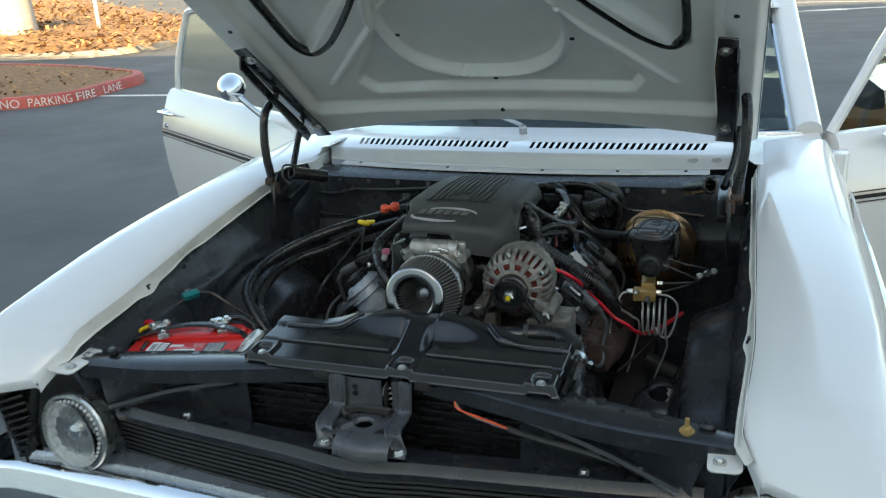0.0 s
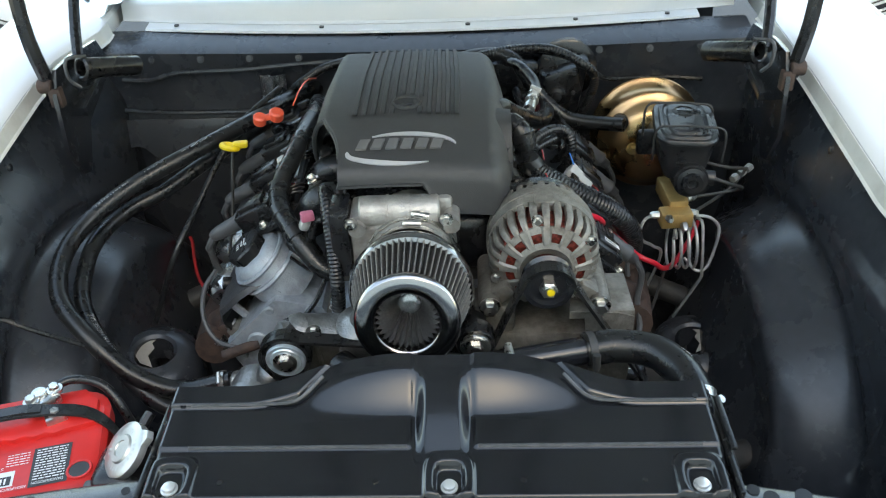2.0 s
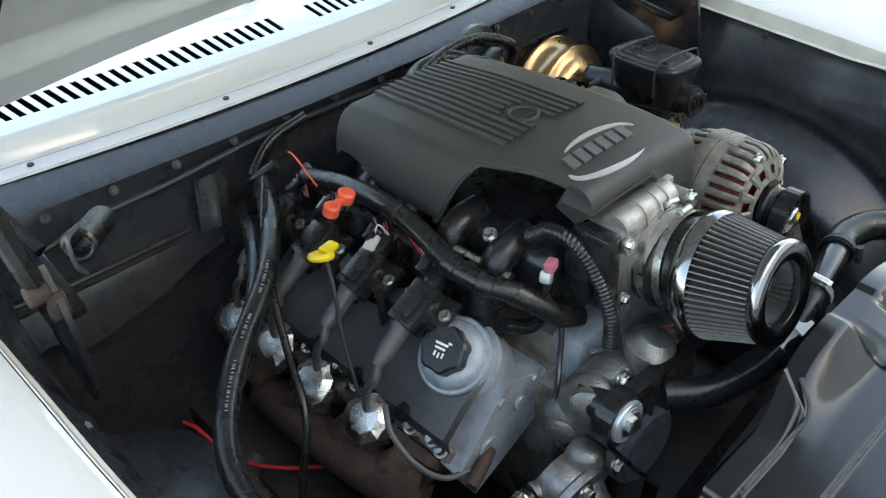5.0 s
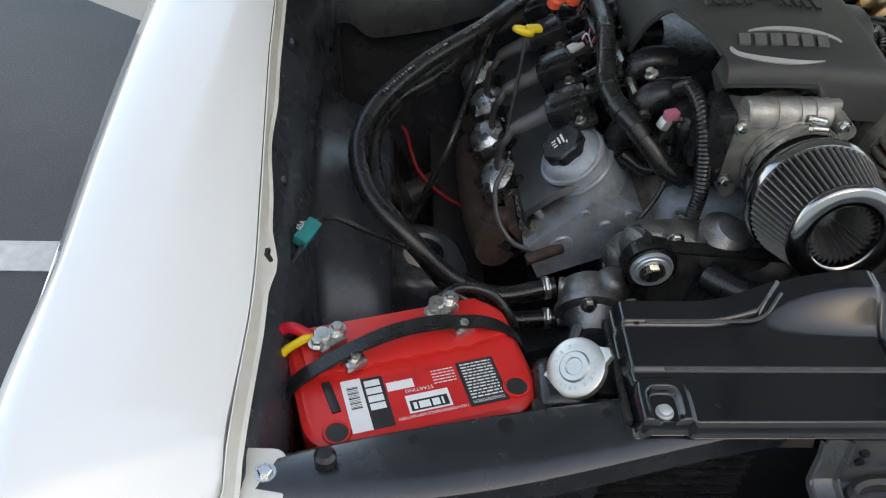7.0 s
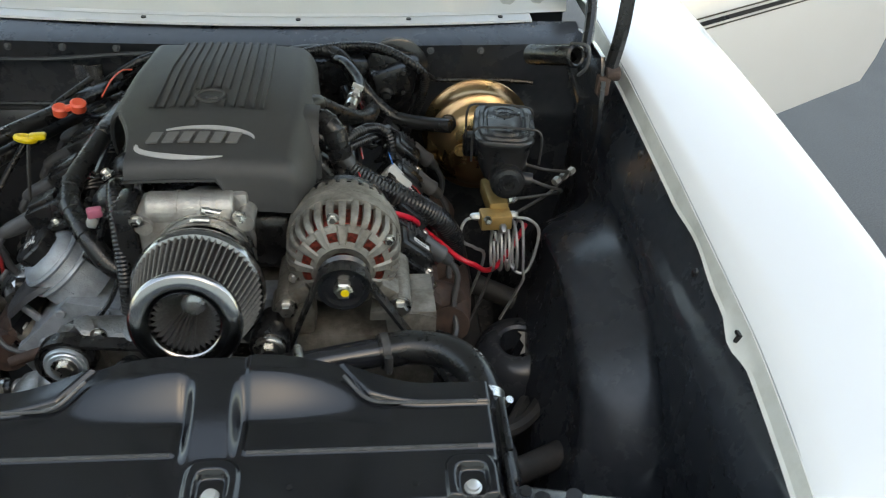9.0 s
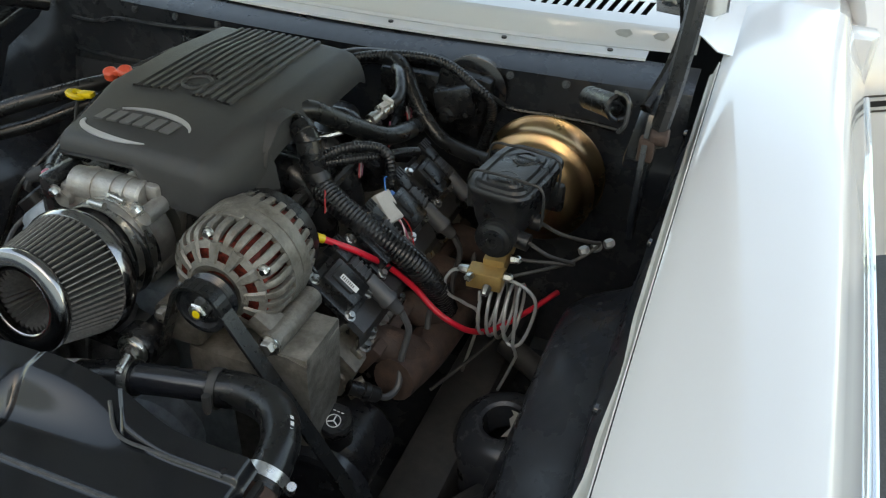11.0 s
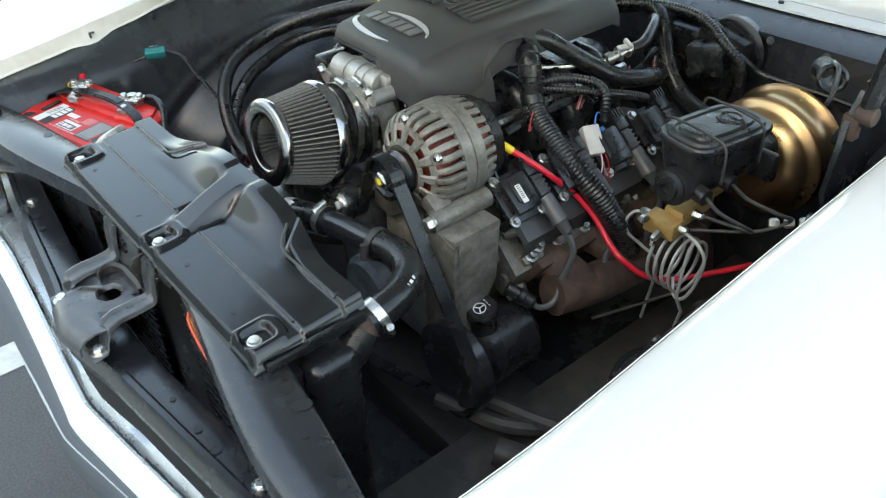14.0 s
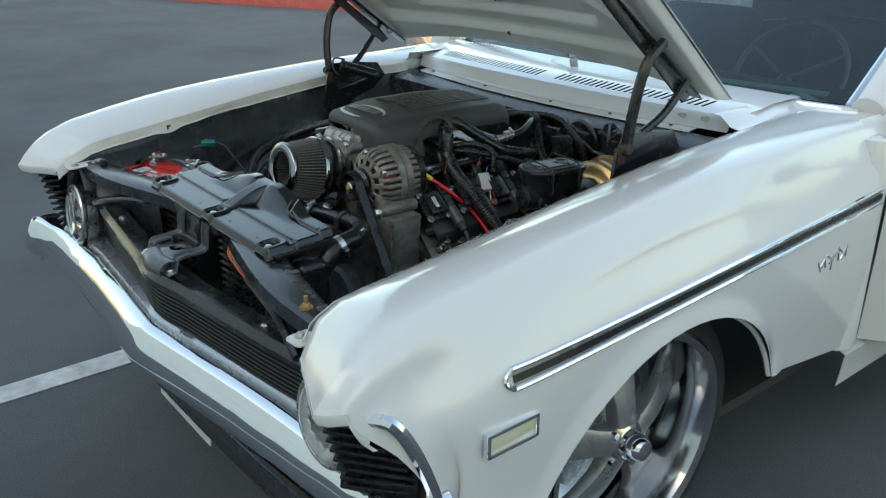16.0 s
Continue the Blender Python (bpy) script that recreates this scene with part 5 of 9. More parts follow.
def door(s, a):
    """An open door: shell, stripe, handle, mirror, window frame and glass."""
    ca, sa = math.cos(radians(a)), math.sin(radians(a))
    h = V(s * 0.945, 1.44 if s > 0 else 1.40, 0)
    def D(l, z, o=0.0):
        # l along the door from its hinge, o outward from its skin
        z += lift + (0.03 * smooth((z - 0.84) / 0.1))
        return h + V(s * (sa * l + ca * o), ca * l - sa * o, z)
    L = 1.32
    lift = 0.035 if s < 0 else 0.0
    bm = B()
    rows = []
    for l in np.linspace(0, L, 16):
        row = []
        for z, o in ((0.365, -0.045), (0.385, -0.012), (0.47, 0.0), (0.62, 0.012), (0.745, 0.02), (0.80, 0.018), (0.87, -0.005), (0.93, -0.035), (0.955, -0.055), (0.96, -0.075), (0.95, -0.13), (0.80, -0.15), (0.47, -0.15), (0.375, -0.13)):
            cut = 0.10 * smooth((0.62 - z) / 0.4) if l > L * 0.5 else 0
            ll = l - cut * (l / L) ** 6
            row.append(D(ll, z + 0.012 * l / L * (z > 0.8), o))
        rows.append(row)
    vs = grid(bm, rows, 0, closed=True)
    bm.faces.ensure_lookup_table()
    bmesh.ops.holes_fill(bm, edges=[e for e in bm.edges if e.is_boundary])
    dr = part("door", bm, WHITE, car, "open white car door")
    bm = B()
    for dz, hw in ((-0.0165, 0.002), (0.0165, 0.002), (0.0, 0.006)):
        grid(bm, [[D(l, 0.80 + dz + hw, 0.0195 - 0.05 * max(0.0, dz)), D(l, 0.80 + dz - hw, 0.0205 - 0.05 * max(0.0, dz))] for l in np.linspace(0.01, L - 0.01, 8)], 0.002)
    pieces("stripe", bm, STRIPE, dr, "black pinstripe")
    # handle
    bm = B()
    tube(bm, [D(L - 0.17, 0.885, 0.012), D(L - 0.15, 0.888, 0.03), D(L - 0.06, 0.888, 0.034), D(L - 0.02, 0.885, 0.028), D(L - 0.012, 0.882, 0.01)], 0.009, 8, 6)
    lathe(bm, D(L - 0.05, 0.886, 0.0), D(0, 0, 1) - D(0, 0, 0), [(0, 0.016), (0.02, 0.013)], 16)
    part("handle", bm, CHROME, dr, "chrome door handle")
    bm = B()
    lathe(bm, D(L - 0.06, 0.835, 0.012), D(0, 0, 1) - D(0, 0, 0), [(0, 0.012), (0.008, 0.010)], 16)
    part("lock", bm, CHROME, dr)
    # mirror
    bm = B()
    box(bm, D(0.17, 0.955, 0.0), (0.11, 0.035, 0.014), (0, 0, -s * (90 - a) + 90), bev=0.006)
    tube(bm, [D(0.18, 0.955, 0.0), D(0.22, 0.995, 0.03), D(0.26, 1.035, 0.055)], 0.011, 8, 6)
    mr = part("mirror", bm, CHROME, dr, "round chrome door mirror")
    bm = B()
    lathe(bm, D(0.285, 1.065, 0.075) - V(s * 0.02, 0.07, 0), V(s * 0.35, 1, 0.05), [(0.0, 0.008), (0.012, 0.022), (0.04, 0.040), (0.08, 0.053), (0.105, 0.056), (0.112, 0.054), (0.108, 0.047)], 28)
    part("mirror_shell", bm, CHROME, mr)
    # window frame and glass
    bm = B()
    fr = [D(L - 0.02, 0.96, -0.09), D(L - 0.05, 1.10, -0.10), D(L - 0.12, 1.27, -0.13), D(L - 0.2, 1.335, -0.14), D(0.75, 1.345, -0.14), D(0.5, 1.34, -0.135)] + ([D(0.28, 1.33, -0.12), D(0.19, 1.24, -0.10), D(0.095, 1.1, -0.09), D(0.0, 0.955, -0.08)] if s > 0 else [D(0.30, 1.14, -0.10), D(0.12, 0.96, -0.08)])
    tube(bm, fr, 0.018, 8, 6)
    part("window_frame", bm, WHITE, dr)
    bm = B()
    f = bm.faces.new([bm.verts.new(p) for p in fr])
    bmesh.ops.solidify(bm, geom=[f], thickness=0.004)
    gl = part("window_glass", bm, GLASS, dr)
    gl.visible_shadow = False


door(-1, 57)
door(1, 57)


def cabin():
    """Windscreen, pillars, roof, quarters and what shows inside."""
    bm = B()
    def ws(u, v):
        x = u * (0.80 - 0.075 * v)
        y = 1.405 + 0.085 * (u * u) + 0.62 * v
        z = 1.0 + 0.33 * v
        return V(x, y, z)
    grid(bm, [[ws(u, v) for u in np.linspace(-1, 1, 20)] for v in np.linspace(0, 1, 10)], 0.005)
    g = part("windscreen", bm, GLASS, car)
    g.visible_shadow = False
    bm = B()
    for s in (-1, 1):
        bm = B()
        tube(bm, [ws(s * 1.02, -0.02) + V(s * 0.02, 0, 0), ws(s * 1.02, 0.5) + V(s * 0.02, 0, 0.005), ws(s * 1.02, 1.02) + V(s * 0.02, 0, 0.01)], 0.042, 12, 6)
        part("pillar", bm, WHITE, car)
    bm = B()
    tube(bm, [ws(u, 1.02) for u in np.linspace(-1, 1, 9)], 0.02, 8, 3)
    part("header_rail", bm, WHITE, car)
    bm = B()
    tube(bm, [ws(u, -0.03) for u in np.linspace(-1.02, 1.02, 13)], 0.010, 8, 3)
    for s in (-1, 1):
        tube(bm, [ws(s * 0.985, v) + V(0, -0.01, 0) for v in (0, 0.3, 0.6, 1)], 0.009, 8, 3)
    part("screen_trim", bm, CHROME, car)
    bm = B()
    rows = []
    for y in np.linspace(2.02, 3.3, 10):
        rows.append([(x, y, 1.335 + 0.035 * (1 - (x / 0.74) ** 2) - 0.15 * smooth((y - 2.8) / 0.8)) for x in np.linspace(-0.74, 0.74, 16)])
    grid(bm, rows, 0.004)
    part("roof", bm, WHITE, car)
    for s in (-1, 1):
        bm = B()
        rows = []
        for y in np.linspace(2.72, 4.25, 12):
            rows.append([(s * x, y, z - 0.05 * (y - 2.7)) for x, z in ((0.945, 0.26), (0.955, 0.5), (0.97, 0.78), (0.93, 0.93), (0.86, 0.98), (0.5, 1.0))])
        grid(bm, rows, 0.003)
        part("rear_quarter", bm, WHITE, car)
        bm = B()
        grid(bm, [[(s * 0.94, y, 0.26), (s * 0.95, y, 0.36), (s * 0.90, y, 0.38), (s * 0.75, y, 0.36)] for y in (1.38, 2.0, 2.74)], 0.003)
        part("sill", bm, WHITE, car)
        bm = B()
        grid(bm, [[(s * 0.73, y, 1.33 - 0.15 * smooth((y - 2.8) / 0.8)), (s * 0.86, y + 0.1, 1.0)] for y in (2.75, 3.0, 3.4)], 0.003)
        part("rear_pillar", bm, WHITE, car)
        bm = B()
        rows = []
        for y in (1.11, 1.2, 1.3, 1.35, 1.375, 1.41, 1.46, 1.52):
            zi, c = lerp_table(ZI, min(y, 1.4)) + 0.002, lerp_table(CROWN, min(y, 1.4)) + 0.001
            k = smooth((y - 1.355) / 0.02)
            row = [(s * 0.625, y, 1.0035), (s * 0.650, y, 1.001), (s * 0.672 + 0.008, y, zi + 0.004)]
            for t in (0.2, 0.45, 0.7, 1.0):
                row.append((s * (0.69 + (0.005 + 0.158 * k) * t) + 0.015, y, zi + (c - zi) * t * k))
            row.append((s * (0.696 + 0.184 * k) + 0.015, y, (zi if k < 0.5 else c) - 0.03 * k))
            row.append((s * (0.697 + 0.225 * k) + 0.015, y, (zi if k < 0.5 else c) - 0.12 * k - 0.002))
            rows.append(row)
        grid(bm, rows, 0.002)
        part("cowl_side", bm, WHITE, car)
    bm = B()
    grid(bm, [[(x, 1.425 + 0.07 * (x / 0.7) ** 2, 0.985), (x, 1.62, 1.0), (x, 1.74, 0.985), (x, 1.80, 0.85), (x, 1.75, 0.5)] for x in np.linspace(-0.79, 0.79, 14)], 0.004)
    ds = part("dashboard", bm, DARKIN, car)
    # Teal strip paints the gleam along the windscreen base as an object.
    bm = B()
    grid(bm, [[(x, 1.455 + 0.07 * (x / 0.7) ** 2, 1.004), (x, 1.475 + 0.07 * (x / 0.7) ** 2, 1.012)] for x in np.linspace(0.30, 0.70, 10)], 0.003)
    part("screen_base_gleam", bm, pbr("pale_teal_gleam", (0.16, 0.32, 0.30), 0.5, var=0.1), ds, "pale teal strip standing in for the gleam at the windscreen base")
    bm = B()
    torus(bm, (0.36, 1.92, 0.965), (0.0, -0.85, 0.5), 0.19, 0.009, 40, 8)
    for a in (0, 120, 240):
        r = radians(a + 30)
        tube(bm, [(0.36, 1.91, 0.955), (0.36 + 0.19 * math.cos(r), 1.92 + 0.1 * math.sin(r), 0.965 + 0.16 * math.sin(r))], 0.008, 6, 1, straight=True)
    cyl(bm, (0.36, 1.91, 0.955), (0.36, 1.74, 0.88), 0.022)
    part("steering_wheel", bm, pbr("grey_wheel_rim", (0.06, 0.06, 0.06), 0.35, var=0.1), car)
    for x in (-0.36, 0.36):
        bm = B()
        box(bm, (x, 2.45, 0.80), (0.46, 0.14, 0.62), (-14, 0, 0), bev=0.05, seg=3)
        box(bm, (x, 2.2, 0.50), (0.46, 0.5, 0.14), bev=0.04, seg=3)
        part("seat", bm, DARKIN, car)
    bm = B()
    rows = []
    for y in np.linspace(3.5, 4.62, 12):
        k = smooth((y - 4.45) / 0.17)
        rows.append([(x * (1 - 0.03 * k), y, 0.985 + 0.02 * (1 - (x / 0.9) ** 2) - 0.06 * (y - 3.5) - 0.05 * k - 0.06 * smooth((abs(x) - 0.78) / 0.12)) for x in np.linspace(-0.9, 0.9, 18)])
    grid(bm, rows, 0.003)
    part("trunk_lid", bm, WHITE, car)
    for s in (-1, 1):
        bm = B()
        rows = []
        for y in np.linspace(4.2, 4.64, 8):
            k = smooth((y - 4.45) / 0.19)
            rows.append([(s * (x - 0.03 * k), y, z) for x, z in ((0.945, 0.34), (0.955, 0.5), (0.965, 0.74), (0.925, 0.85), (0.87, 0.885))])
        grid(bm, rows, 0.003)
        part("rear_corner", bm, WHITE, car)
    bm = B()
    grid(bm, [[(x, 4.63 + 0.01 * (1 - (x / 0.9) ** 2), z) for z in (0.86, 0.7, 0.5, 0.36)] for x in np.linspace(-0.9, 0.9, 10)], 0.003)
    part("tail_panel", bm, WHITE, car)
    bm = B()
    grid(bm, [[(x, 4.66 + 0.02 * (1 - (x / 0.95) ** 2) + dy, z) for dy, z in ((-0.03, 0.56), (0.03, 0.55), (0.045, 0.5), (0.03, 0.44), (-0.02, 0.43))] for x in np.linspace(-0.95, 0.95, 20)], 0.003)
    part("rear_bumper", bm, CHROME, car)
    bm = B()
    grid(bm, [[(x, 3.26, 1.20 + 0.03 * (1 - (x / 0.64) ** 2)), (x * 1.1, 3.56, 0.995)] for x in np.linspace(-0.62, 0.62, 10)], 0.004)
    part("rear_window", bm, GLASS, car)
    # Bulkhead raised to window height to block light from behind the cabin.
    bm = B()
    box(bm, (0, 3.4, 0.83), (1.4, 0.05, 0.86))
    part("light_block_bulkhead", bm, DARKIN, car)


cabin()


def wheel(s, y):
    c = V(s * 0.748, y, 0.345)
    bm = B()
    lathe(bm, c - V(s * 0.115, 0, 0), (s, 0, 0), [(0, 0.28), (0.005, 0.325), (0.03, 0.343), (0.20, 0.343), (0.222, 0.33), (0.232, 0.30), (0.224, 0.272)], 48, cap=False)
    w = part("wheel", bm, TYRE, car, "low-profile black tyre on a polished five-spoke rim")
    bm = B()
    lathe(bm, c - V(s * 0.11, 0, 0), (s, 0, 0), [(0, 0.27), (0.215, 0.272), (0.228, 0.285), (0.230, 0.278), (0.222, 0.262), (0.19, 0.25), (0.10, 0.235), (0.06, 0.235), (0.04, 0.1)], 48, cap=False)
    part("rim", bm, RIMCHROME, w)
    for k in range(5):
        bm = B()
        a = 2 * math.pi * k / 5 + 0.35
        rd = V(0, math.cos(a), math.sin(a))
        tg = V(0, -math.sin(a), math.cos(a))
        rows = []
        for r, wd, dx, th in ((0.045, 0.036, 0.082, 0.04), (0.07, 0.036, 0.080, 0.04), (0.10, 0.038, 0.074, 0.036), (0.13, 0.042, 0.066, 0.034), (0.16, 0.047, 0.055, 0.03), (0.19, 0.053, 0.043, 0.028), (0.22, 0.060, 0.03, 0.026), (0.242, 0.068, 0.02, 0.024)):
            o = c + rd * r
            rows.append([o + tg * (wd * q) + V(s * (dx - th * e), 0, 0) for q, e in ((1.0, 1.0), (0.97, 0.5), (0.85, 0.2), (0.5, 0.03), (0, 0), (-0.5, 0.03), (-0.85, 0.2), (-0.97, 0.5), (-1.0, 1.0))])
        grid(bm, rows, 0, closed=True)
        bmesh.ops.holes_fill(bm, edges=[e for e in bm.edges if e.is_boundary])
        part("spoke", bm, pbr("grey_spoke_paint", (0.33, 0.335, 0.34), 0.32, metal=0.7, var=0.1) if k == 0 and s == 1 and y < 1 else bpy.data.materials["grey_spoke_paint"], w)
    bm = B()
    lathe(bm, c + V(s * 0.04, 0, 0), (s, 0, 0), [(0, 0.06), (0.03, 0.055), (0.04, 0.034), (0.075, 0.032), (0.088, 0.024), (0.092, 0.008)], 28)
    part("hub_cap", bm, CHROME, w)
    bm = B()
    for k in range(5):
        a = 2 * math.pi * k / 5
        p = c + V(s * 0.055, math.cos(a) * 0.062, math.sin(a) * 0.062)
        cyl(bm, p, p + V(s * 0.03, 0, 0), 0.010, seg=8)
    pieces("lug_nut", bm, CHROME, w)
    bm = B()
    lathe(bm, c - V(s * 0.04, 0, 0), (s, 0, 0), [(0, 0.165), (0.022, 0.165)], 32)
    part("brake_disc", bm, STEEL, w)
    bm = B()
    box(bm, c + V(-s * 0.01, -0.10, 0.13), (0.06, 0.14, 0.09), (40, 0, 0), bev=0.015)
    part("brake_caliper", bm, RED, w, "red brake caliper")


wheel(1, 0.625)
wheel(-1, 0.625)
wheel(1, 3.46)
wheel(-1, 3.46)

# ---- engine bay: the engine ----
def text_bars(bm, o, u, v, n, rows, w, h, gap, rnd):
    """Small unreadable print: rows of short bars."""
    for r in range(rows):
        x = 0.0
        while x < w:
            l = min(w - x, rnd.uniform(0.004, 0.014) * n)
            quad(bm, Vector(o) + Vector(u) * x + Vector(v) * (r * (h + gap)), Vector(u) * l, Vector(v) * h)
            x += l + 0.0025 * n


def quad(bm, o, a, b):
    o, a, b = Vector(o), Vector(a), Vector(b)
    bm.faces.new([bm.verts.new(p) for p in (o, o + a, o + a + b, o + b)])


def engine():
    e = thing("engine", "dirty aluminium V8 engine with black coils and rusty manifolds", "engine", (0, 0.65, 0.45))
    bm = B()
    box(bm, (0, 0.66, 0.56), (0.34, 0.48, 0.30), bev=0.03)
    box(bm, (0, 0.66, 0.70), (0.26, 0.44, 0.12), bev=0.02)
    part("block", bm, DIRTYALU, e)
    bm = B()
    box(bm, (0, 0.44, 0.60), (0.26, 0.06, 0.34), bev=0.02)
    cyl(bm, (0, 0.42, 0.50), (0, 0.37, 0.50), 0.07, bev=0.01)
    part("front_cover", bm, HEAD, e)
    for s in (-1, 1):
        up = 0.04 if s > 0 else 0.0
        # cylinder head with its sloping side and end face
        bm = B()
        prism(bm, [(0.12, 0.66), (0.29, 0.58), (0.318, 0.640), (0.225, 0.735), (0.15, 0.72)], (0, 0.455, up), (s, 0, 0), (0, 0, 1), (0, 0.44, 0), 0.006)
        hd = part("cylinder_head", bm, HEAD if s < 0 else DIRTYALU, e, "grey cast cylinder head")
        bm = B()
        for x, z, r in ((0.20, 0.69, 0.012), (0.262, 0.652, 0.018), (0.292, 0.622, 0.009), (0.17, 0.715, 0.007), (0.235, 0.715, 0.008), (0.16, 0.67, 0.009)):
            cyl(bm, (s * x, 0.458, z + up), (s * x, 0.450, z + up), r, bev=0.002)
        pieces("casting_boss", bm, HEAD if s < 0 else DIRTYALU, hd)
        bm = B()
        for k in range(8):
            box(bm, (s * 0.288, 0.50 + 0.052 * k, 0.668 + up), (0.012, 0.010, 0.07), (0, s * 38, 0), bev=0.003)
        pieces("casting_rib", bm, HEAD if s < 0 else DIRTYALU, hd)
        bm = B()
        box(bm, (s * 0.309, 0.675, 0.655 + up), (0.022, 0.40, 0.012), (0, s * 38, 0), bev=0.003)
        part("manifold_flange", bm, DIRTYALU, hd)
        bm = B()
        for k in range(7):
            bolt(bm, (s * 0.3145, 0.49 + 0.06 * k, 0.662 + up), (s * 0.62, 0, 0.78), 0.008, 0.010)
        pieces("manifold_bolt", bm, STEEL, hd)
        for k, y in enumerate((0.53, 0.63, 0.73, 0.83)):
            bm = B()
            a = V(s * 0.285, y + 0.02, 0.675 + up)
            tube(bm, [a, a + V(s * 0.03, 0, 0.022), a + V(s * 0.048, -0.005, 0.028)], 0.0115, 12, 5)
            part("plug_boot", bm, BLKPLASTIC, hd)
        # valve cover
        bm = B()
        n = V(s * 0.64, 0, 0.77)
        t = V(0.77 * s, 0, -0.64)
        c = V(s * 0.262, 0, 0.700 + up)
        rows = []
        for y in [0.47, 0.475, 0.49, 0.53, 0.6, 0.7, 0.8, 0.88, 0.905, 0.91]:
            k = 0.72 if y in (0.47, 0.91) else (0.9 if y in (0.475, 0.905) else 1)
            row = []
            for w, h in ((-0.062, 0), (-0.060, 0.026), (-0.048, 0.042), (0, 0.046), (0.048, 0.042), (0.060, 0.026), (0.062, 0)):
                p = c + t * w * (0.9 + 0.1 * k) + n * h * k
                row.append((p.x, y, p.z))
            rows.append(row)
        grid(bm, rows)
        bmesh.ops.holes_fill(bm, edges=[q for q in bm.edges if q.is_boundary], sides=0)
        vc = part("valve_cover", bm, VALVE, e, "cast aluminium valve cover")
        bm = B()
        for y in (0.50, 0.70, 0.88):
            for w in (-0.058, 0.058):
                p = c + t * w + n * 0.02
                bolt(bm, (p.x, y, p.z), n, 0.007, 0.012)
        pieces("cover_bolt", bm, STEEL, vc)
        if s < 0:
            bm = B()
            q = V(-0.262, 0.518, 0.782)
            lathe(bm, q, (-0.62, -0.10, 0.78), [(-0.085, 0.055), (-0.05, 0.054), (-0.012, 0.049), (0.0, 0.044), (0.006, 0.034)], 32)
            torus(bm, q - V(-0.62, -0.10, 0.78) * 0.012, (-0.62, -0.10, 0.78), 0.0495, 0.004, 32, 6)
            torus(bm, q - V(-0.62, -0.10, 0.78) * 0.034, (-0.62, -0.10, 0.78), 0.0535, 0.0045, 32, 6)
            part("filler_boss", bm, HEAD, vc)
            bm = B()
            def scal(k, d):
                return 1.06 if (k // 2) % 2 else 0.97
            ax = V(-0.62, -0.10, 0.78).normalized()
            lathe(bm, q + ax.normalized() * 0.004, ax, [(0, 0.031), (0.018, 0.031), (0.021, 0.028)], 28, wob=scal)
            cap = part("oil_cap", bm, BLKPLASTIC, vc, "black oil filler cap with white pictogram")
            bm = B()
            x, y, z = basis(ax)
            o = q + z.normalized() * 0.0262
            for a, b, w, h in ((-0.012, 0.004, 0.02, 0.003), (-0.010, -0.002, 0.016, 0.003), (-0.008, -0.012, 0.003, 0.007), (-0.002, -0.013, 0.003, 0.007), (0.004, -0.012, 0.003, 0.007), (0.006, 0.008, 0.006, 0.003)):
                quad(bm, o + x * a + y * b, x * w, y * h)
            part("pictogram", bm, LABELW, cap)
        # coils with connectors, boots and leads
        t2, n2 = V(s * 0.89, 0, -0.45), V(s * 0.45, 0, 0.89)
        for k, y in enumerate((0.578, 0.690, 0.80, 0.90) if s < 0 else ()):
            p = V(s * 0.256 - 0.004, y, 0.823)
            ang = s * 27
            bm = B()
            box(bm, p, (0.066, 0.046, 0.034), (0, ang, 0), bev=0.004)
            box(bm, p + n2 * 0.018, (0.046, 0.030, 0.014), (0, ang, 0), bev=0.003)
            box(bm, p - t2 * 0.012 - n2 * 0.016, (0.05, 0.084, 0.010), (0, ang, 0), bev=0.002)
            for dd in (-0.034, 0.034):
                cyl(bm, p + V(0, dd, -0.085), p + V(0, dd, -0.012), 0.008, seg=12)
            co = part("coil", bm, BLKPLASTIC, e, "black ignition coil")
            bm = B()
            for dd in (-0.034, 0.034):
                bolt(bm, p - t2 * 0.012 + V(0, dd, 0) - n2 * 0.011, n2, 0.006, 0.008)
            pieces("coil_screw", bm, STEEL, co)
            bm = B()
            lathe(bm, p + t2 * 0.03, t2 + V(0, -0.12, 0), [(0, 0.0155), (0.006, 0.016), (0.010, 0.0135), (0.045, 0.0125), (0.058, 0.010), (0.064, 0.007)], 14)
            part("boot", bm, pbr("grey_boot_rubber", (0.065, 0.067, 0.071), 0.42, var=0.15) if k == 0 and s < 0 else bpy.data.materials["grey_boot_rubber"], co)
            bm = B()
            q0 = p + t2 * 0.088 + V(0, -0.007, 0)
            tube(bm, [q0, q0 + V(s * 0.012, -0.004, -0.02), V(s * 0.354, y + 0.002, 0.745), V(s * 0.354, y + 0.014, 0.705), V(s * 0.346, y + 0.022, 0.675)], 0.006, 8, 6)
            part("plug_lead", bm, bpy.data.materials["grey_boot_rubber"], co)
            bm = B()
            box(bm, p - t2 * 0.046 + n2 * 0.006, (0.028, 0.024, 0.020), (0, ang, 0), bev=0.003)
            for dd in (-0.007, 0.0, 0.007):
                tube(bm, [p - t2 * 0.058 + n2 * 0.006 + V(0, dd, 0), p - t2 * 0.075 + n2 * 0.010 + V(0, dd * 1.5, 0), p - t2 * 0.09 + n2 * 0.0 + V(0, dd * 2 + 0.01, 0)], 0.0022, 6, 4)
            part("connector", bm, BLKPLASTIC, co)
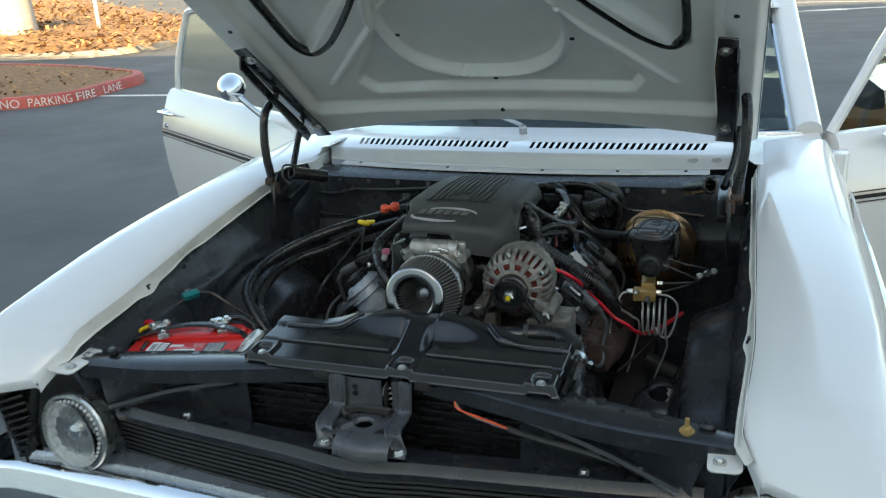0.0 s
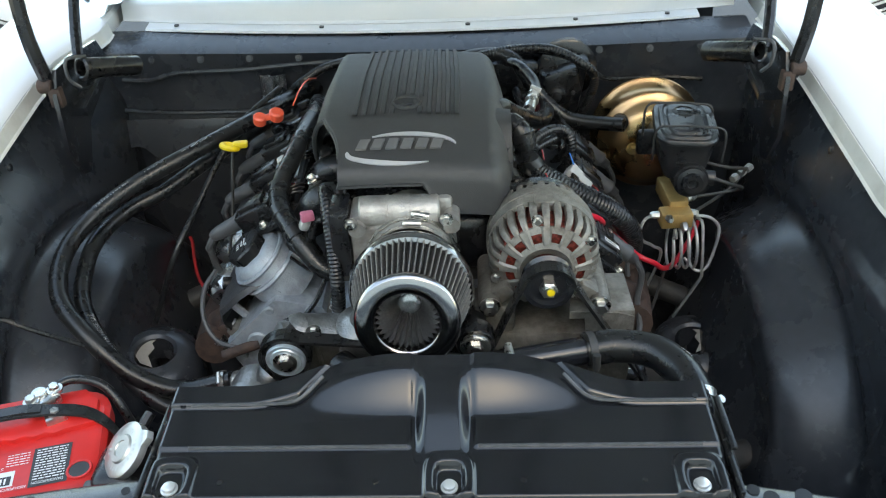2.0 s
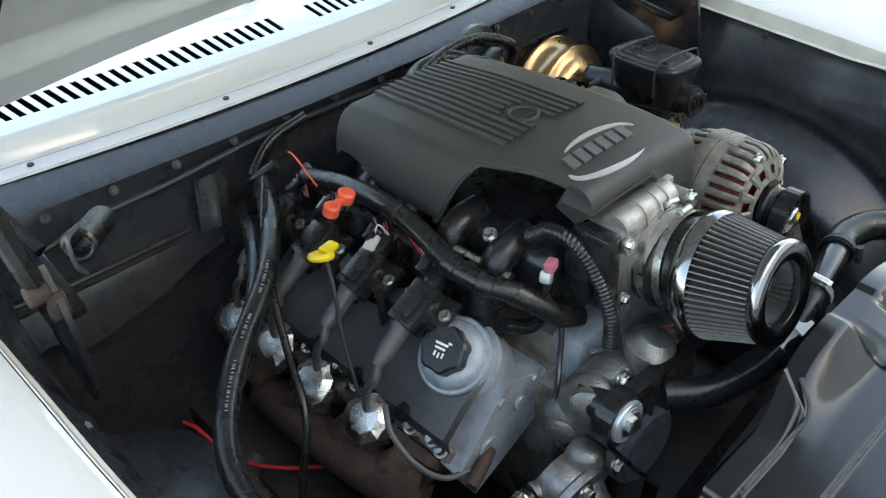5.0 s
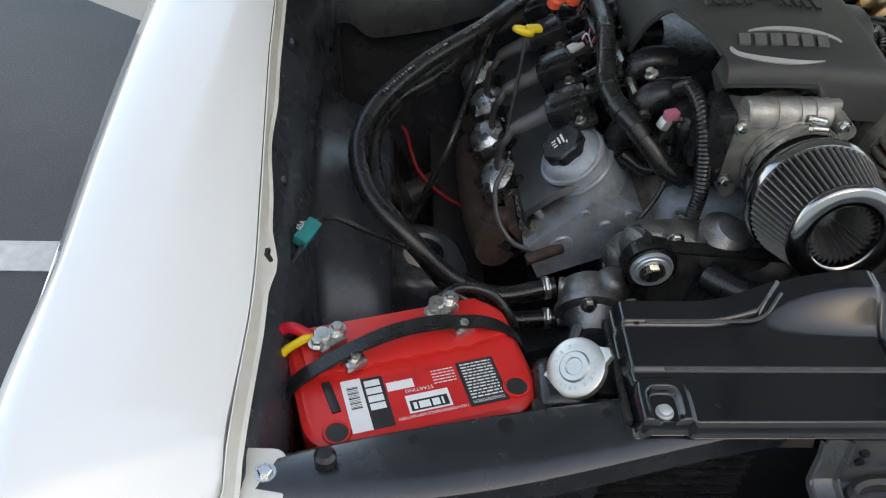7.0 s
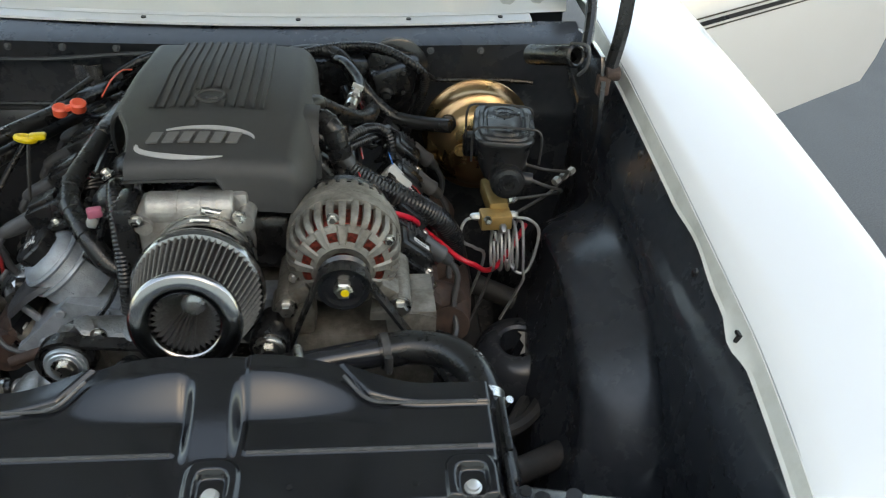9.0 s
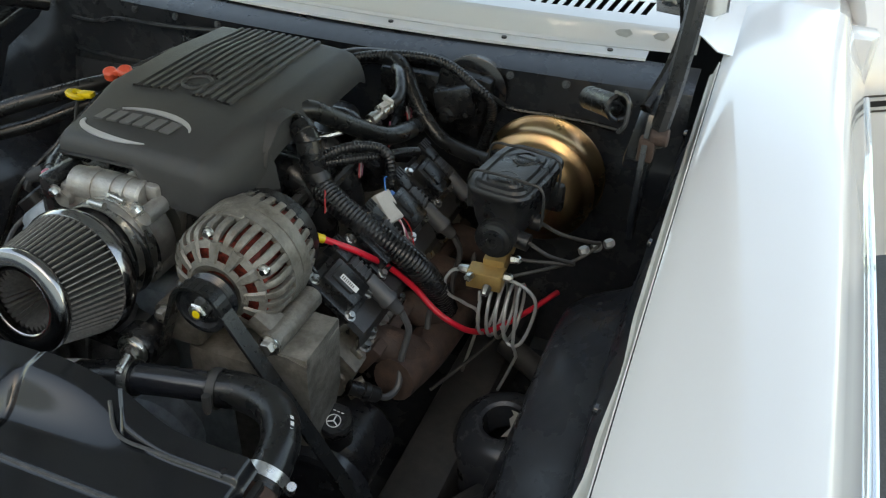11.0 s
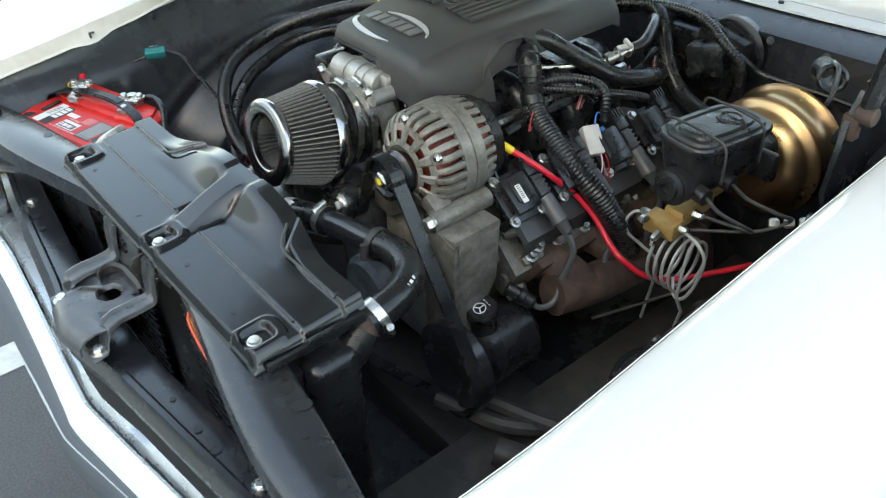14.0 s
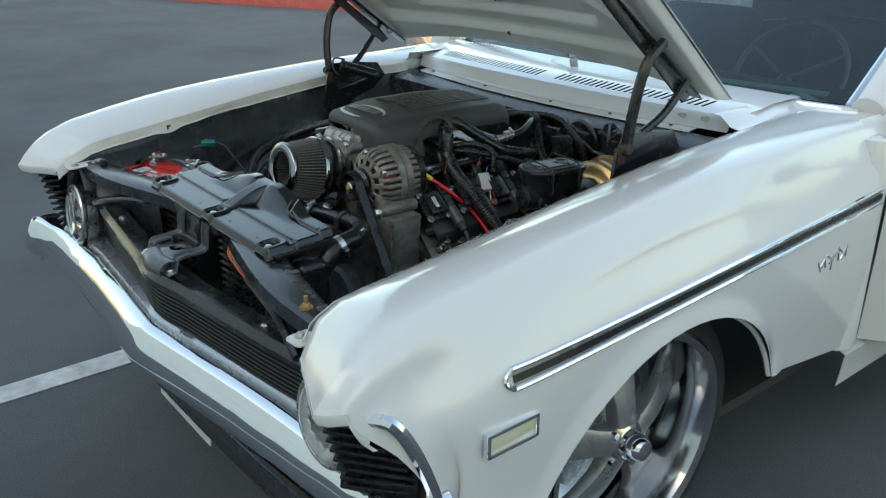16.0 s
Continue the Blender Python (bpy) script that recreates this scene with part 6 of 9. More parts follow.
            if s < 0:
                bm = B()
                b = V(-0.343 - 0.010 * (k % 2), y + 0.022, 0.668)
                rr = random.Random(k)
                lathe(bm, b - V(0, 0, 0.008), (-0.55, -0.2, 0.80), [(-0.04, 0.024), (-0.028, 0.038), (-0.008, 0.041), (0.008, 0.037), (0.022, 0.034), (0.030, 0.022), (0.032, 0.008)], 18, cap=True, wob=lambda kk, d: 1 + 0.11 * math.sin(kk * 2.1 + d * 130 + k) * math.cos(kk * 0.9 + k))
                part("heat_shield", bm, FOIL, co, "crumpled silver heat shield", sharp=15)
        # driver's side: flat coils with a strip of connector, tower and boot behind each
        t2, n2 = V(0.77, 0, -0.64), V(0.64, 0, 0.77)
        for k, y in enumerate((0.490, 0.594, 0.698, 0.804) if s > 0 else ()):
            p = V(0.287, y, 0.803)
            bm = B()
            box(bm, p - n2 * 0.006, (0.078, 0.082, 0.012), (0, 40, 0), bev=0.002)
            box(bm, p + n2 * 0.008 - V(0, 0.008, 0), (0.060, 0.048, 0.020), (0, 40, 0), bev=0.004)
            box(bm, p + n2 * 0.019 - V(0, 0.008, 0) - t2 * 0.004, (0.036, 0.030, 0.006), (0, 40, 0), bev=0.0015)
            for w in (-0.03, 0.03):
                for dd in (-0.034, 0.030):
                    cyl(bm, p + t2 * w + V(0, dd, 0) - n2 * 0.035, p + t2 * w + V(0, dd, 0) - n2 * 0.004, 0.008, seg=12)
            co = part("coil", bm, BLKPLASTIC, e, "flat black ignition coil")
            bm = B()
            for w, dd in ((-0.034, -0.030), (0.034, -0.034), (0.034, 0.022)):
                bolt(bm, p + t2 * w + V(0, dd, 0) - n2 * 0.001, n2, 0.006, 0.007)
            pieces("coil_screw", bm, STEEL, co)
            r0 = p + V(0, 0.032, 0) + n2 * 0.006
            bm = B()
            box(bm, r0 - t2 * 0.034, (0.034, 0.024, 0.022), (0, 40, 0), bev=0.002)
            for w in range(4):
                box(bm, r0 - t2 * 0.046 + n2 * 0.012 + V(0, -0.009 + 0.006 * w, 0), (0.014, 0.0028, 0.005), (0, 40, 0))
            part("connector", bm, BLKPLASTIC, co)
            bm = B()
            box(bm, r0 + t2 * 0.002, (0.036, 0.020, 0.018), (0, 40, 0), bev=0.003)
            for w in range(4):
                box(bm, r0 + t2 * (-0.010 + 0.008 * w) + n2 * 0.009, (0.003, 0.021, 0.004), (0, 40, 0))
            part("tower", bm, VALVE, co)
            bm = B()
            lathe(bm, r0 + t2 * 0.020, t2 + V(0, 0.10, -0.10), [(0, 0.0125), (0.004, 0.0135), (0.036, 0.0130), (0.040, 0.0145), (0.046, 0.0145), (0.050, 0.0105), (0.066, 0.0085), (0.068, 0.006)], 16)
            part("boot", bm, bpy.data.materials["grey_boot_rubber"], co)
            bm = B()
            q0 = r0 + t2 * 0.084 + V(0, 0.008, -0.008)
            tube(bm, [q0, q0 + V(0.012, -0.002, -0.028), V(0.362, y + 0.024, 0.674), V(0.366, y + 0.004, 0.640), V(0.358, y - 0.020, 0.634), V(0.342, y - 0.034, 0.648)], 0.0052, 8, 6)
            part("plug_lead", bm, bpy.data.materials["grey_boot_rubber"], co)
            bm = B()
            lathe(bm, V(0.350, y - 0.026, 0.640), V(-0.5, -0.35, 0.35), [(0, 0.008), (0.004, 0.0115), (0.018, 0.012), (0.020, 0.014), (0.028, 0.014), (0.030, 0.011), (0.05, 0.011)], 16)
            part("plug_boot", bm, BLKPLASTIC, co)
            if k == 0:
                bm = B()
                o = p + n2 * 0.0225 - V(0, 0.018, 0) - t2 * 0.012
                quad(bm, o, t2 * 0.030, V(0, 0.010, 0))
                lb = part("label", bm, LABELW, co, "small white bar label")
                bm = B()
                for w in range(7):
                    quad(bm, o + n2 * 0.0004 + t2 * (0.002 + 0.0032 * w) + V(0, 0.0015, 0), t2 * 0.0014, V(0, 0.006, 0))
                part("print", bm, LABELK, lb)
        # exhaust manifold
        for y in (0.53, 0.63, 0.73, 0.83):
            bm = B()
            tube(bm, [(s * 0.30, y, 0.635 + up), (s * 0.345, y + 0.01, 0.625 + up), (s * 0.37, y + 0.04, 0.585 + up)], 0.024 + 0.15 * up, 12, 5)
            part("exhaust_runner", bm, RUST, e)
        bm = B()
        tube(bm, [(s * 0.355, 0.50, 0.60 + up), (s * 0.368, 0.60, 0.585 + up), (s * 0.372, 0.75, 0.575 + up), (s * 0.36, 0.86, 0.54 + up), (s * 0.33, 0.95, 0.42)], 0.034, 14, 6)
        box(bm, (s * 0.317, 0.68, 0.63 + up), (0.018, 0.38, 0.06), (0, s * 35, 0), bev=0.004)
        part("exhaust_manifold", bm, RUST, e, "rusty cast iron exhaust manifold")
    # foil shield low at the front of the manifold
    bm = B()
    lathe(bm, (-0.335, 0.53, 0.605), (-0.5, -0.5, 0.7), [(-0.05, 0.026), (-0.02, 0.032), (0.01, 0.031), (0.03, 0.022)], 16, cap=False, wob=lambda kk, d: 1 + 0.09 * math.sin(kk * 1.7 + d * 150))
    part("heat_shield", bm, FOIL, e, "crumpled silver heat shield", sharp=15)
    # intake manifold under the cover
    bm = B()
    box(bm, (0, 0.67, 0.83), (0.27, 0.42, 0.11), bev=0.03, seg=3)
    part("intake_manifold", bm, BLKPLASTIC, e, "black plastic intake manifold")
    for s in (-1, 1):
        for y in (0.53, 0.62, 0.71, 0.80):
            bm = B()
            tube(bm, [(s * 0.10, y, 0.88), (s * 0.15, y, 0.87), (s * 0.185, y, 0.80), (s * 0.175, y, 0.76)], 0.024, 10, 5)
            part("intake_runner", bm, BLKPLASTIC, e)
    # fuel rail
    for s in (-1, 1):
        bm = B()
        tube(bm, [(s * 0.165, 0.50, 0.855), (s * 0.168, 0.66, 0.855), (s * 0.165, 0.86, 0.855)], 0.009, 8, 2)
        part("fuel_rail", bm, STEEL, e)
    # studs and small fittings
    bm = B()
    bolt(bm, (-0.155, 0.545, 0.90), (-0.5, 0, 0.8), 0.007, 0.010)
    part("manifold_stud", bm, STEEL, e)
    # oil pan and bell housing close the engine below
    bm = B()
    box(bm, (0, 0.66, 0.34), (0.24, 0.42, 0.16), bev=0.03)
    cyl(bm, (0, 0.90, 0.56), (0, 1.0, 0.56), 0.19, bev=0.02)
    part("oil_pan", bm, DULL, e)
    return e


motor = engine()


def engine_cover():
    """Moulded cover: flat ribbed top, rounded sides, arch over the throttle."""
    root = thing("engine_cover", "charcoal plastic engine cover with ribs and a silver emblem", "engine cover", (-0.005, 0.64, 0.9))
    cx = -0.008
    def top_z(y):
        return 0.992 - 0.006 * smooth((y - 0.72) / 0.14) - 0.010 * smooth((0.56 - y) / 0.14) ** 1.5
    def pt(u, y):
        """A point of the top and its rounded sides; u runs from -1 to 1 across."""
        h = 0.150 - 0.010 * smooth((y - 0.70) / 0.18)
        a = abs(u)
        zt = top_z(y)
        if a < 0.5:
            x = h * 0.80 * a / 0.5
            z = zt - 0.005 * (a / 0.5) ** 2
        else:
            k = (a - 0.5) / 0.5
            x = h * (0.80 + 0.245 * math.sin(k * math.pi / 2))
            if u < 0:
                drop = 0.098 - 0.03 * smooth((y - 0.74) / 0.1)
            else:
                drop = 0.052 + 0.022 * smooth((0.60 - y) / 0.10)
            z = zt - 0.005 - drop * (1 - math.cos(k * math.pi / 2))
        return V(cx + (x if u > 0 else -x), y, z)
    u_arch = -0.37
    def front(u):
        """Where the top ends: the nose, or the rim of the arch over the wiring."""
        if u < u_arch:
            t = (u_arch - u) / (1 + u_arch)
            return 0.452 + 0.128 * min(1.0, t / 0.26) ** 0.5 + 0.065 * t ** 1.6
        return 0.452 + 0.050 * smooth((u - 0.52) / 0.48) ** 1.4
    def skirt(u):
        """Depth of the apron hanging from the nose."""
        if u < u_arch:
            return 0.007
        return 0.024 + 0.046 * smooth((u - 0.13) / 0.09) - 0.046 * smooth((u - 0.60) / 0.40)
    def column(u):
        ye = front(u)
        pts = [pt(u, ye + (0.872 - ye) * (1 - k / 26)) for k in range(27)]
        pts[0].z -= 0.012
        pts[1] = pts[1].lerp(pts[2], 0.4)
        e, dp = pts[-1], skirt(u)
        r = min(0.026, dp) if u >= u_arch else 0.004
        for k in range(1, 7):
            a = math.pi / 2 * k / 6
            pts.append(e + V(0, -r * math.sin(a), -r * (1 - math.cos(a))))
        for k in range(1, 5):
            pts.append(e + V(0, -r - 0.004 * k / 4, -r - max(0.0, dp - r) * k / 4))
        return pts
    us = sorted(set([float(u) for u in np.linspace(-1, 1, 84)] + [u_arch - 0.002, u_arch - 0.008, u_arch - 0.02, u_arch - 0.04, u_arch + 0.001]))
    bm = B()
    grid(bm, [column(u) for u in us])
    fs = list(bm.faces)
    bmesh.ops.recalc_face_normals(bm, faces=fs)
    bmesh.ops.solidify(bm, geom=fs, thickness=0.0035)
    loose = [v for v in bm.verts if not v.link_faces]
    bmesh.ops.delete(bm, geom=loose, context="VERTS")
    part("shell", bm, PLASTIC, root, sharp=50)
    bm = B()
    tube(bm, [pt(u, front(u)) + V(0, -0.003, -0.005) for u in us if u < u_arch], 0.0034, 8, 1)
    part("arch_lip", bm, PLASTIC, root)
    # raised scoop over the fuel line on the driver's side
    bm = B()
    rows = []
    for x in np.linspace(0.098, 0.153, 9):
        k = (x - 0.098) / 0.055
        row = []
        for y, f in ((0.545, -0.040), (0.552, -0.022), (0.562, -0.010), (0.572, -0.003), (0.585, 0.0), (0.605, 0.0), (0.622, -0.001), (0.630, -0.006), (0.634, -0.02)):
            row.append((x, y - 0.010 * k * (y < 0.56), 0.984 - 0.006 * k + f * (0.5 + 0.75 * k)))
        rows.append(row)
    grid(bm, rows, 0.003)
    part("side_scoop", bm, PLASTIC, root)
    bm = B()
    grid(bm, [[(0.134, 0.512, 0.944), (0.139, 0.516, 0.918), (0.141, 0.520, 0.905)], [(0.139, 0.535, 0.944), (0.146, 0.540, 0.915), (0.148, 0.545, 0.890)], [(0.150, 0.548, 0.955), (0.153, 0.555, 0.925), (0.152, 0.562, 0.885)]], 0.003)
    part("side_apron", bm, PLASTIC, root)
    # ribs on the top
    for k in range(12):
        x = cx - 0.078 + 0.0142 * k
        y0 = 0.582 - 0.0006 * abs(k - 5.5)
        bm = B()
        segs = [(y0, 0.852)]
        if abs(x - cx) < 0.028:
            segs = [(0.650, 0.852)] if abs(x - cx) < 0.02 else [(y0, 0.604), (0.642, 0.852)]
        for a, b in segs:
            m = 12
            grid(bm, [[pt((x - cx) / 0.120 * 0.5 + d / 0.120 * 0.5, a + (b - a) * i / m) + V(0, 0, hh) for d, hh in ((-0.0042, 0.0), (-0.003, 0.0034), (0.003, 0.0034), (0.0042, 0.0))] for i in range(m + 1)])
        part("rib", bm, PLASTIC, root)
    bm = B()
    torus(bm, pt(0, 0.620) + V(0, 0, 0.001), (0, 0, 1), 0.021, 0.003, 28, 8)
    part("hole_rim", bm, PLASTIC, root)
    bm = B()
    cyl(bm, pt(0, 0.620) + V(0, 0, -0.002), pt(0, 0.620) + V(0, 0, 0.001), 0.0195, seg=24)
    part("hole", bm, STRIPE, root)
    # emblem: an arc, a bright swoosh and plain slanted blocks for the wordmark
    def em(x, y, h=0.0022):
        u = (x - cx) / 0.240
        e = front(u)
        if y >= e:
            return pt(u, y) + V(0, -0.1, 1) * h
        a = math.asin(min(1.0, (e - y) / 0.026))
        return pt(u, e) + V(0, -0.026 * math.sin(a), -0.026 * (1 - math.cos(a))) + V(0, -math.sin(a), math.cos(a)) * h
    grey = pbr("emblem_grey", (0.17, 0.17, 0.17), 0.4, metal=0.4, var=0.05)
    bm = B()
    rows = []
    for k in range(40):
        a = math.pi * (0.03 + 0.70 * k / 39)
        w = 0.0042 * math.sin(math.pi * (k + 1) / 41) + 0.0005
        ca, sa = math.cos(a), math.sin(a)
        rows.append([em(-0.004 + (0.073 + w) * ca, 0.488 + (0.028 + w) * sa), em(-0.004 + (0.073 - w) * ca, 0.488 + (0.028 - w) * sa)])
    grid(bm, rows, 0.002)
    part("emblem_arc", bm, SILVER, root)
    bm = B()
    rows = []
    for k in range(40):
        a = math.pi * (0.93 + 0.78 * k / 39)
        w = 0.0070 * math.sin(math.pi * (k / 39) ** 0.55) ** 0.8 + 0.0004
        ca, sa = math.cos(a), math.sin(a)
        rows.append([em(-0.014 + 0.074 * ca, 0.468 + 0.028 * sa), em(-0.014 + (0.074 - w) * ca, 0.468 + (0.028 - 1.5 * w) * sa)])
    grid(bm, rows, 0.002)
    part("emblem_swoosh", bm, SILVER, root, "silver painted swoosh")
    for k in range(6):
        bm = B()
        x0 = -0.074 + 0.0212 * k
        grid(bm, [[em(x0 + 0.005, 0.500, 0.004), em(x0 + 0.020, 0.500, 0.004)], [em(x0, 0.476, 0.004), em(x0 + 0.015, 0.476, 0.004)]], 0.003)
        part("wordmark_block", bm, grey, root)


engine_cover()


def throttle_body():
    bm = B()
    box(bm, (-0.02, 0.425, 0.87), (0.125, 0.06, 0.115), bev=0.008)
    cyl(bm, (0.004, 0.43, 0.865), (0.006, 0.372, 0.862), 0.064, bev=0.003, seg=32)
    cyl(bm, (0.003, 0.45, 0.865), (0.003, 0.47, 0.865), 0.06, seg=28)
    for x, z in ((-0.07, 0.82), (0.05, 0.82), (0.062, 0.915), (-0.07, 0.91)):
        cyl(bm, (x, 0.385, z), (x, 0.46, z), 0.012, seg=14)
    t = part("throttle_body", bm, ALU, motor, "cast aluminium throttle body with black sensor housing")
    bm = B()
    cyl(bm, (-0.068, 0.415, 0.922), (0.045, 0.418, 0.922), 0.023, bev=0.003, seg=26)
    for x in (-0.03, 0.0, 0.02):
        cyl(bm, (x, 0.4155, 0.922), (x + 0.004, 0.4155, 0.922), 0.0245, seg=26)
    box(bm, (0.052, 0.43, 0.925), (0.022, 0.03, 0.035), bev=0.006)
    part("motor_housing", bm, ALU, t)
    bm = B()
    box(bm, (-0.096, 0.42, 0.88), (0.028, 0.06, 0.11), bev=0.006)
    box(bm, (-0.112, 0.43, 0.87), (0.018, 0.04, 0.07), bev=0.005)
    part("sensor_housing", bm, BLKPLASTIC, t)
    bm = B()
    for x, z in ((-0.078, 0.835), (-0.078, 0.92), (0.055, 0.925), (0.065, 0.84)):
        bolt(bm, (x, 0.386, z), (0, -1, 0), 0.0065, 0.008)
    pieces("screw", bm, STEEL, t)
    bm = B()
    box(bm, (-0.150, 0.446, 0.897), (0.020, 0.014, 0.014), (0, 0, 20), bev=0.003)
    part("plug", bm, PINK, t, "faded pink connector")
    bm = B()
    box(bm, (-0.156, 0.448, 0.882), (0.014, 0.016, 0.018), (0, 25, 20), bev=0.004)
    part("plug_socket", bm, LINEGREY, t, "grey connector socket")


throttle_body()


def air_filter():
    f = thing("air_filter", "cone air filter with dark gauze pleats and chrome end", "air filter", (0.007, 0.30, 0.79))
    p0, p1 = V(0.007, 0.312, 0.861), V(0.007, 0.226, 0.878)
    ax = (p1 - p0).normalized()
    L = (p1 - p0).length
    bm = B()
    n = 60
    lathe(bm, p0, ax, [(0.004, 0.0805), (L - 0.006, 0.064)], n * 2, cap=False, wob=lambda k, d: 1.0 if k % 2 else 0.90)
    pl = part("pleats", bm, MESH, f, "dark metal gauze pleats", sharp=10)
    # Lit pleat ridges drawn as lighter bars over the darker gauze.
    bm = B()
    fx, fy, fz = basis(ax)
    for k in range(n):
        a = 2 * math.pi * (2 * k + 1) / (2 * n)
        d = fx * math.cos(a) + fy * math.sin(a)
        w = ax.cross(d) * 0.0011
        a0, a1 = p0 + ax * 0.006 + d * 0.081, p0 + ax * (L - 0.008) + d * 0.0645
        grid(bm, [[a0 - w - d * 0.002, a0 - w * 0.6 + d * 0.0008, a0 + w * 0.6 + d * 0.0008, a0 + w - d * 0.002], [a1 - w - d * 0.002, a1 - w * 0.6 + d * 0.0008, a1 + w * 0.6 + d * 0.0008, a1 + w - d * 0.002]])
    tagged(part("pleat_ridge", bm, RIDGE, f), "fine lighter bars painting the light on the gauze pleat ridges", kind="stuff")
    bm = B()
    lathe(bm, p0, ax, [(-0.016, 0.066), (-0.014, 0.080), (-0.006, 0.0845), (0.004, 0.0848), (0.010, 0.082), (0.011, 0.076)], 48, cap=False)
    part("base_ring", bm, SMOKECHROME, f)
    bm = B()
    lathe(bm, p0, ax, [(L - 0.008, 0.0645), (L - 0.003, 0.0672), (L + 0.002, 0.0675), (L + 0.0050, 0.066), (L + 0.0075, 0.061), (L + 0.0080, 0.052), (L + 0.0065, 0.0445), (L + 0.004, 0.0415), (L - 0.004, 0.0405)], 56, cap=False)
    part("end_ring", bm, SMOKECHROME, f, "polished chrome end ring")
    bm = B()
    lathe(bm, p0, ax, [(L - 0.004, 0.0425), (L - 0.060, 0.016)], 64, cap=False, wob=lambda k, d: 1.0 if k % 2 else 0.80)
    lathe(bm, p0, ax, [(L - 0.061, 0.024), (L - 0.059, 0.024)], 24)
    part("inner_pleats", bm, pbr("inner_gauze", (0.15, 0.15, 0.15), 0.42, metal=0.6, var=0.2, scale=300), f, sharp=10)
    bm = B()
    lathe(bm, p0, ax, [(L - 0.060, 0.016), (L - 0.050, 0.0155), (L - 0.047, 0.011), (L - 0.046, 0.003)], 24)
    part("centre_cap", bm, FILLER, f)
    bm = B()
    q0 = V(0.006, 0.375, 0.861)
    lathe(bm, p0 - ax * 0.014, q0 - p0, [(0, 0.074), (0.006, 0.070), (0.012, 0.0665), (0.040, 0.0655), (0.044, 0.068), (0.050, 0.0655), (0.066, 0.065)], 40)
    part("rubber_sleeve", bm, RUBBER, f)
    bm = B()
    band(bm, V(0.006, 0.378, 0.861), ax, 0.0665, 0.013, screw=(0.2, 0, 1))
    part("hose_clamp", bm, STEEL, f, "steel worm-drive hose clamp")
    bm = B()
    band(bm, V(0.0065, 0.352, 0.862), ax, 0.0675, 0.011, screw=(0.05, 0, 1))
    part("hose_clamp", bm, STEEL, f)


air_filter()


def alternator():
    a = thing("alternator", "weathered aluminium alternator with copper windings visible", "alternator", (0.19, 0.40, 0.79))
    c = V(0.190, 0.345, 0.866)
    ax = V(0.0, 1, 0.0)
    R = 0.076
    # front dome with open slots
    bm = B()
    lathe(bm, c, ax, [(0.006, 0.024), (0.0, 0.036), (0.004, 0.044)], 40, cap=False)
    lathe(bm, c, ax, [(0.0085, 0.0555), (0.0095, 0.0575), (0.0125, 0.0635), (0.015, 0.0640)], 48, cap=False)
    for k in range(12):
        t = 2 * math.pi * k / 12
        d = V(math.cos(t), 0, math.sin(t))
        tg = V(-math.sin(t), 0, math.cos(t))
        rows = []
        for r, y, w in ((0.040, 0.003, 0.0052), (0.052, 0.007, 0.0068), (0.064, 0.013, 0.0085)):
            p = c + d * r + V(0, y, 0)
            rows.append([p - tg * w, p - tg * w * 0.6 - V(0, 0.003, 0), p + tg * w * 0.6 - V(0, 0.003, 0), p + tg * w])
        grid(bm, rows, 0.003)
    front = part("front_housing", bm, DIRTYALU, a)
    # fingers over the shoulder and bars between the rear slots
    def fin(tab, lean, t):
        bm = B()
        d = V(math.cos(t), 0, math.sin(t))
        tg = V(-math.sin(t), 0, math.cos(t))
        rows = []
        for y, r, w in tab:
            p = c + d * r + V(0, y, 0)
            rows.append([p - tg * w - d * 0.007 + V(0, lean, 0), p - tg * w - d * 0.0012, p - tg * w * 0.5, p + tg * w * 0.5, p + tg * w - d * 0.0012, p + tg * w - d * 0.007 + V(0, lean, 0)])
        grid(bm, rows, 0, closed=True)
        part("cooling_fin", bm, DIRTYALU, a)
    for k in range(28):
        t = 2 * math.pi * k / 28
        fin(((0.0115, 0.061, 0.0036), (0.015, 0.0685, 0.0042), (0.021, R - 0.002, 0.0046), (0.031, R + 0.0015, 0.0050), (0.060, R + 0.002, 0.0052)), 0.003, t)
        fin(((0.094, R + 0.001, 0.0048), (0.120, R - 0.004, 0.0048)), 0.0, t)
    bm = B()
    lathe(bm, c, ax, [(0.056, R - 0.004), (0.057, R + 0.003), (0.074, R + 0.004), (0.0755, R + 0.001), (0.0765, R + 0.004), (0.096, R + 0.003), (0.097, R - 0.004)], 48, cap=False)
    lathe(bm, c, ax, [(0.118, R - 0.006), (0.126, R - 0.008), (0.14, R - 0.022), (0.142, 0.02)], 40, cap=False)
    part("rear_housing", bm, DIRTYALU, a)
    bm = B()
    lathe(bm, c, ax, [(0.012, 0.050), (0.016, R - 0.011), (0.12, R - 0.011)], 40)
    part("stator_winding", bm, COPPER, a, "reddish copper windings")
    bm = B()
    lathe(bm, c, ax, [(0.118, R - 0.006), (0.142, R - 0.010), (0.146, R - 0.02)], 36)
    part("rear_cap", bm, BLKPLASTIC, a)
    # mounting ears and pivot bolts
    bm = B()
    for x, z in ((0.113, 0.813), (0.266, 0.812)):
        cyl(bm, (x, 0.335, z), (x, 0.44, z), 0.016, seg=18)
        d = V(x - 0.19, 0, z - 0.866)
        p = V(0.19, 0.36, 0.866) + d * 0.78
        box(bm, p, (0.036, 0.035, 0.024), (0, -math.degrees(math.atan2(d.z, d.x)), 0), bev=0.004)
    box(bm, (0.19, 0.42, 0.935), (0.03, 0.05, 0.022), bev=0.005)
    pieces("mounting_ear", bm, DIRTYALU, a)
    bm = B()
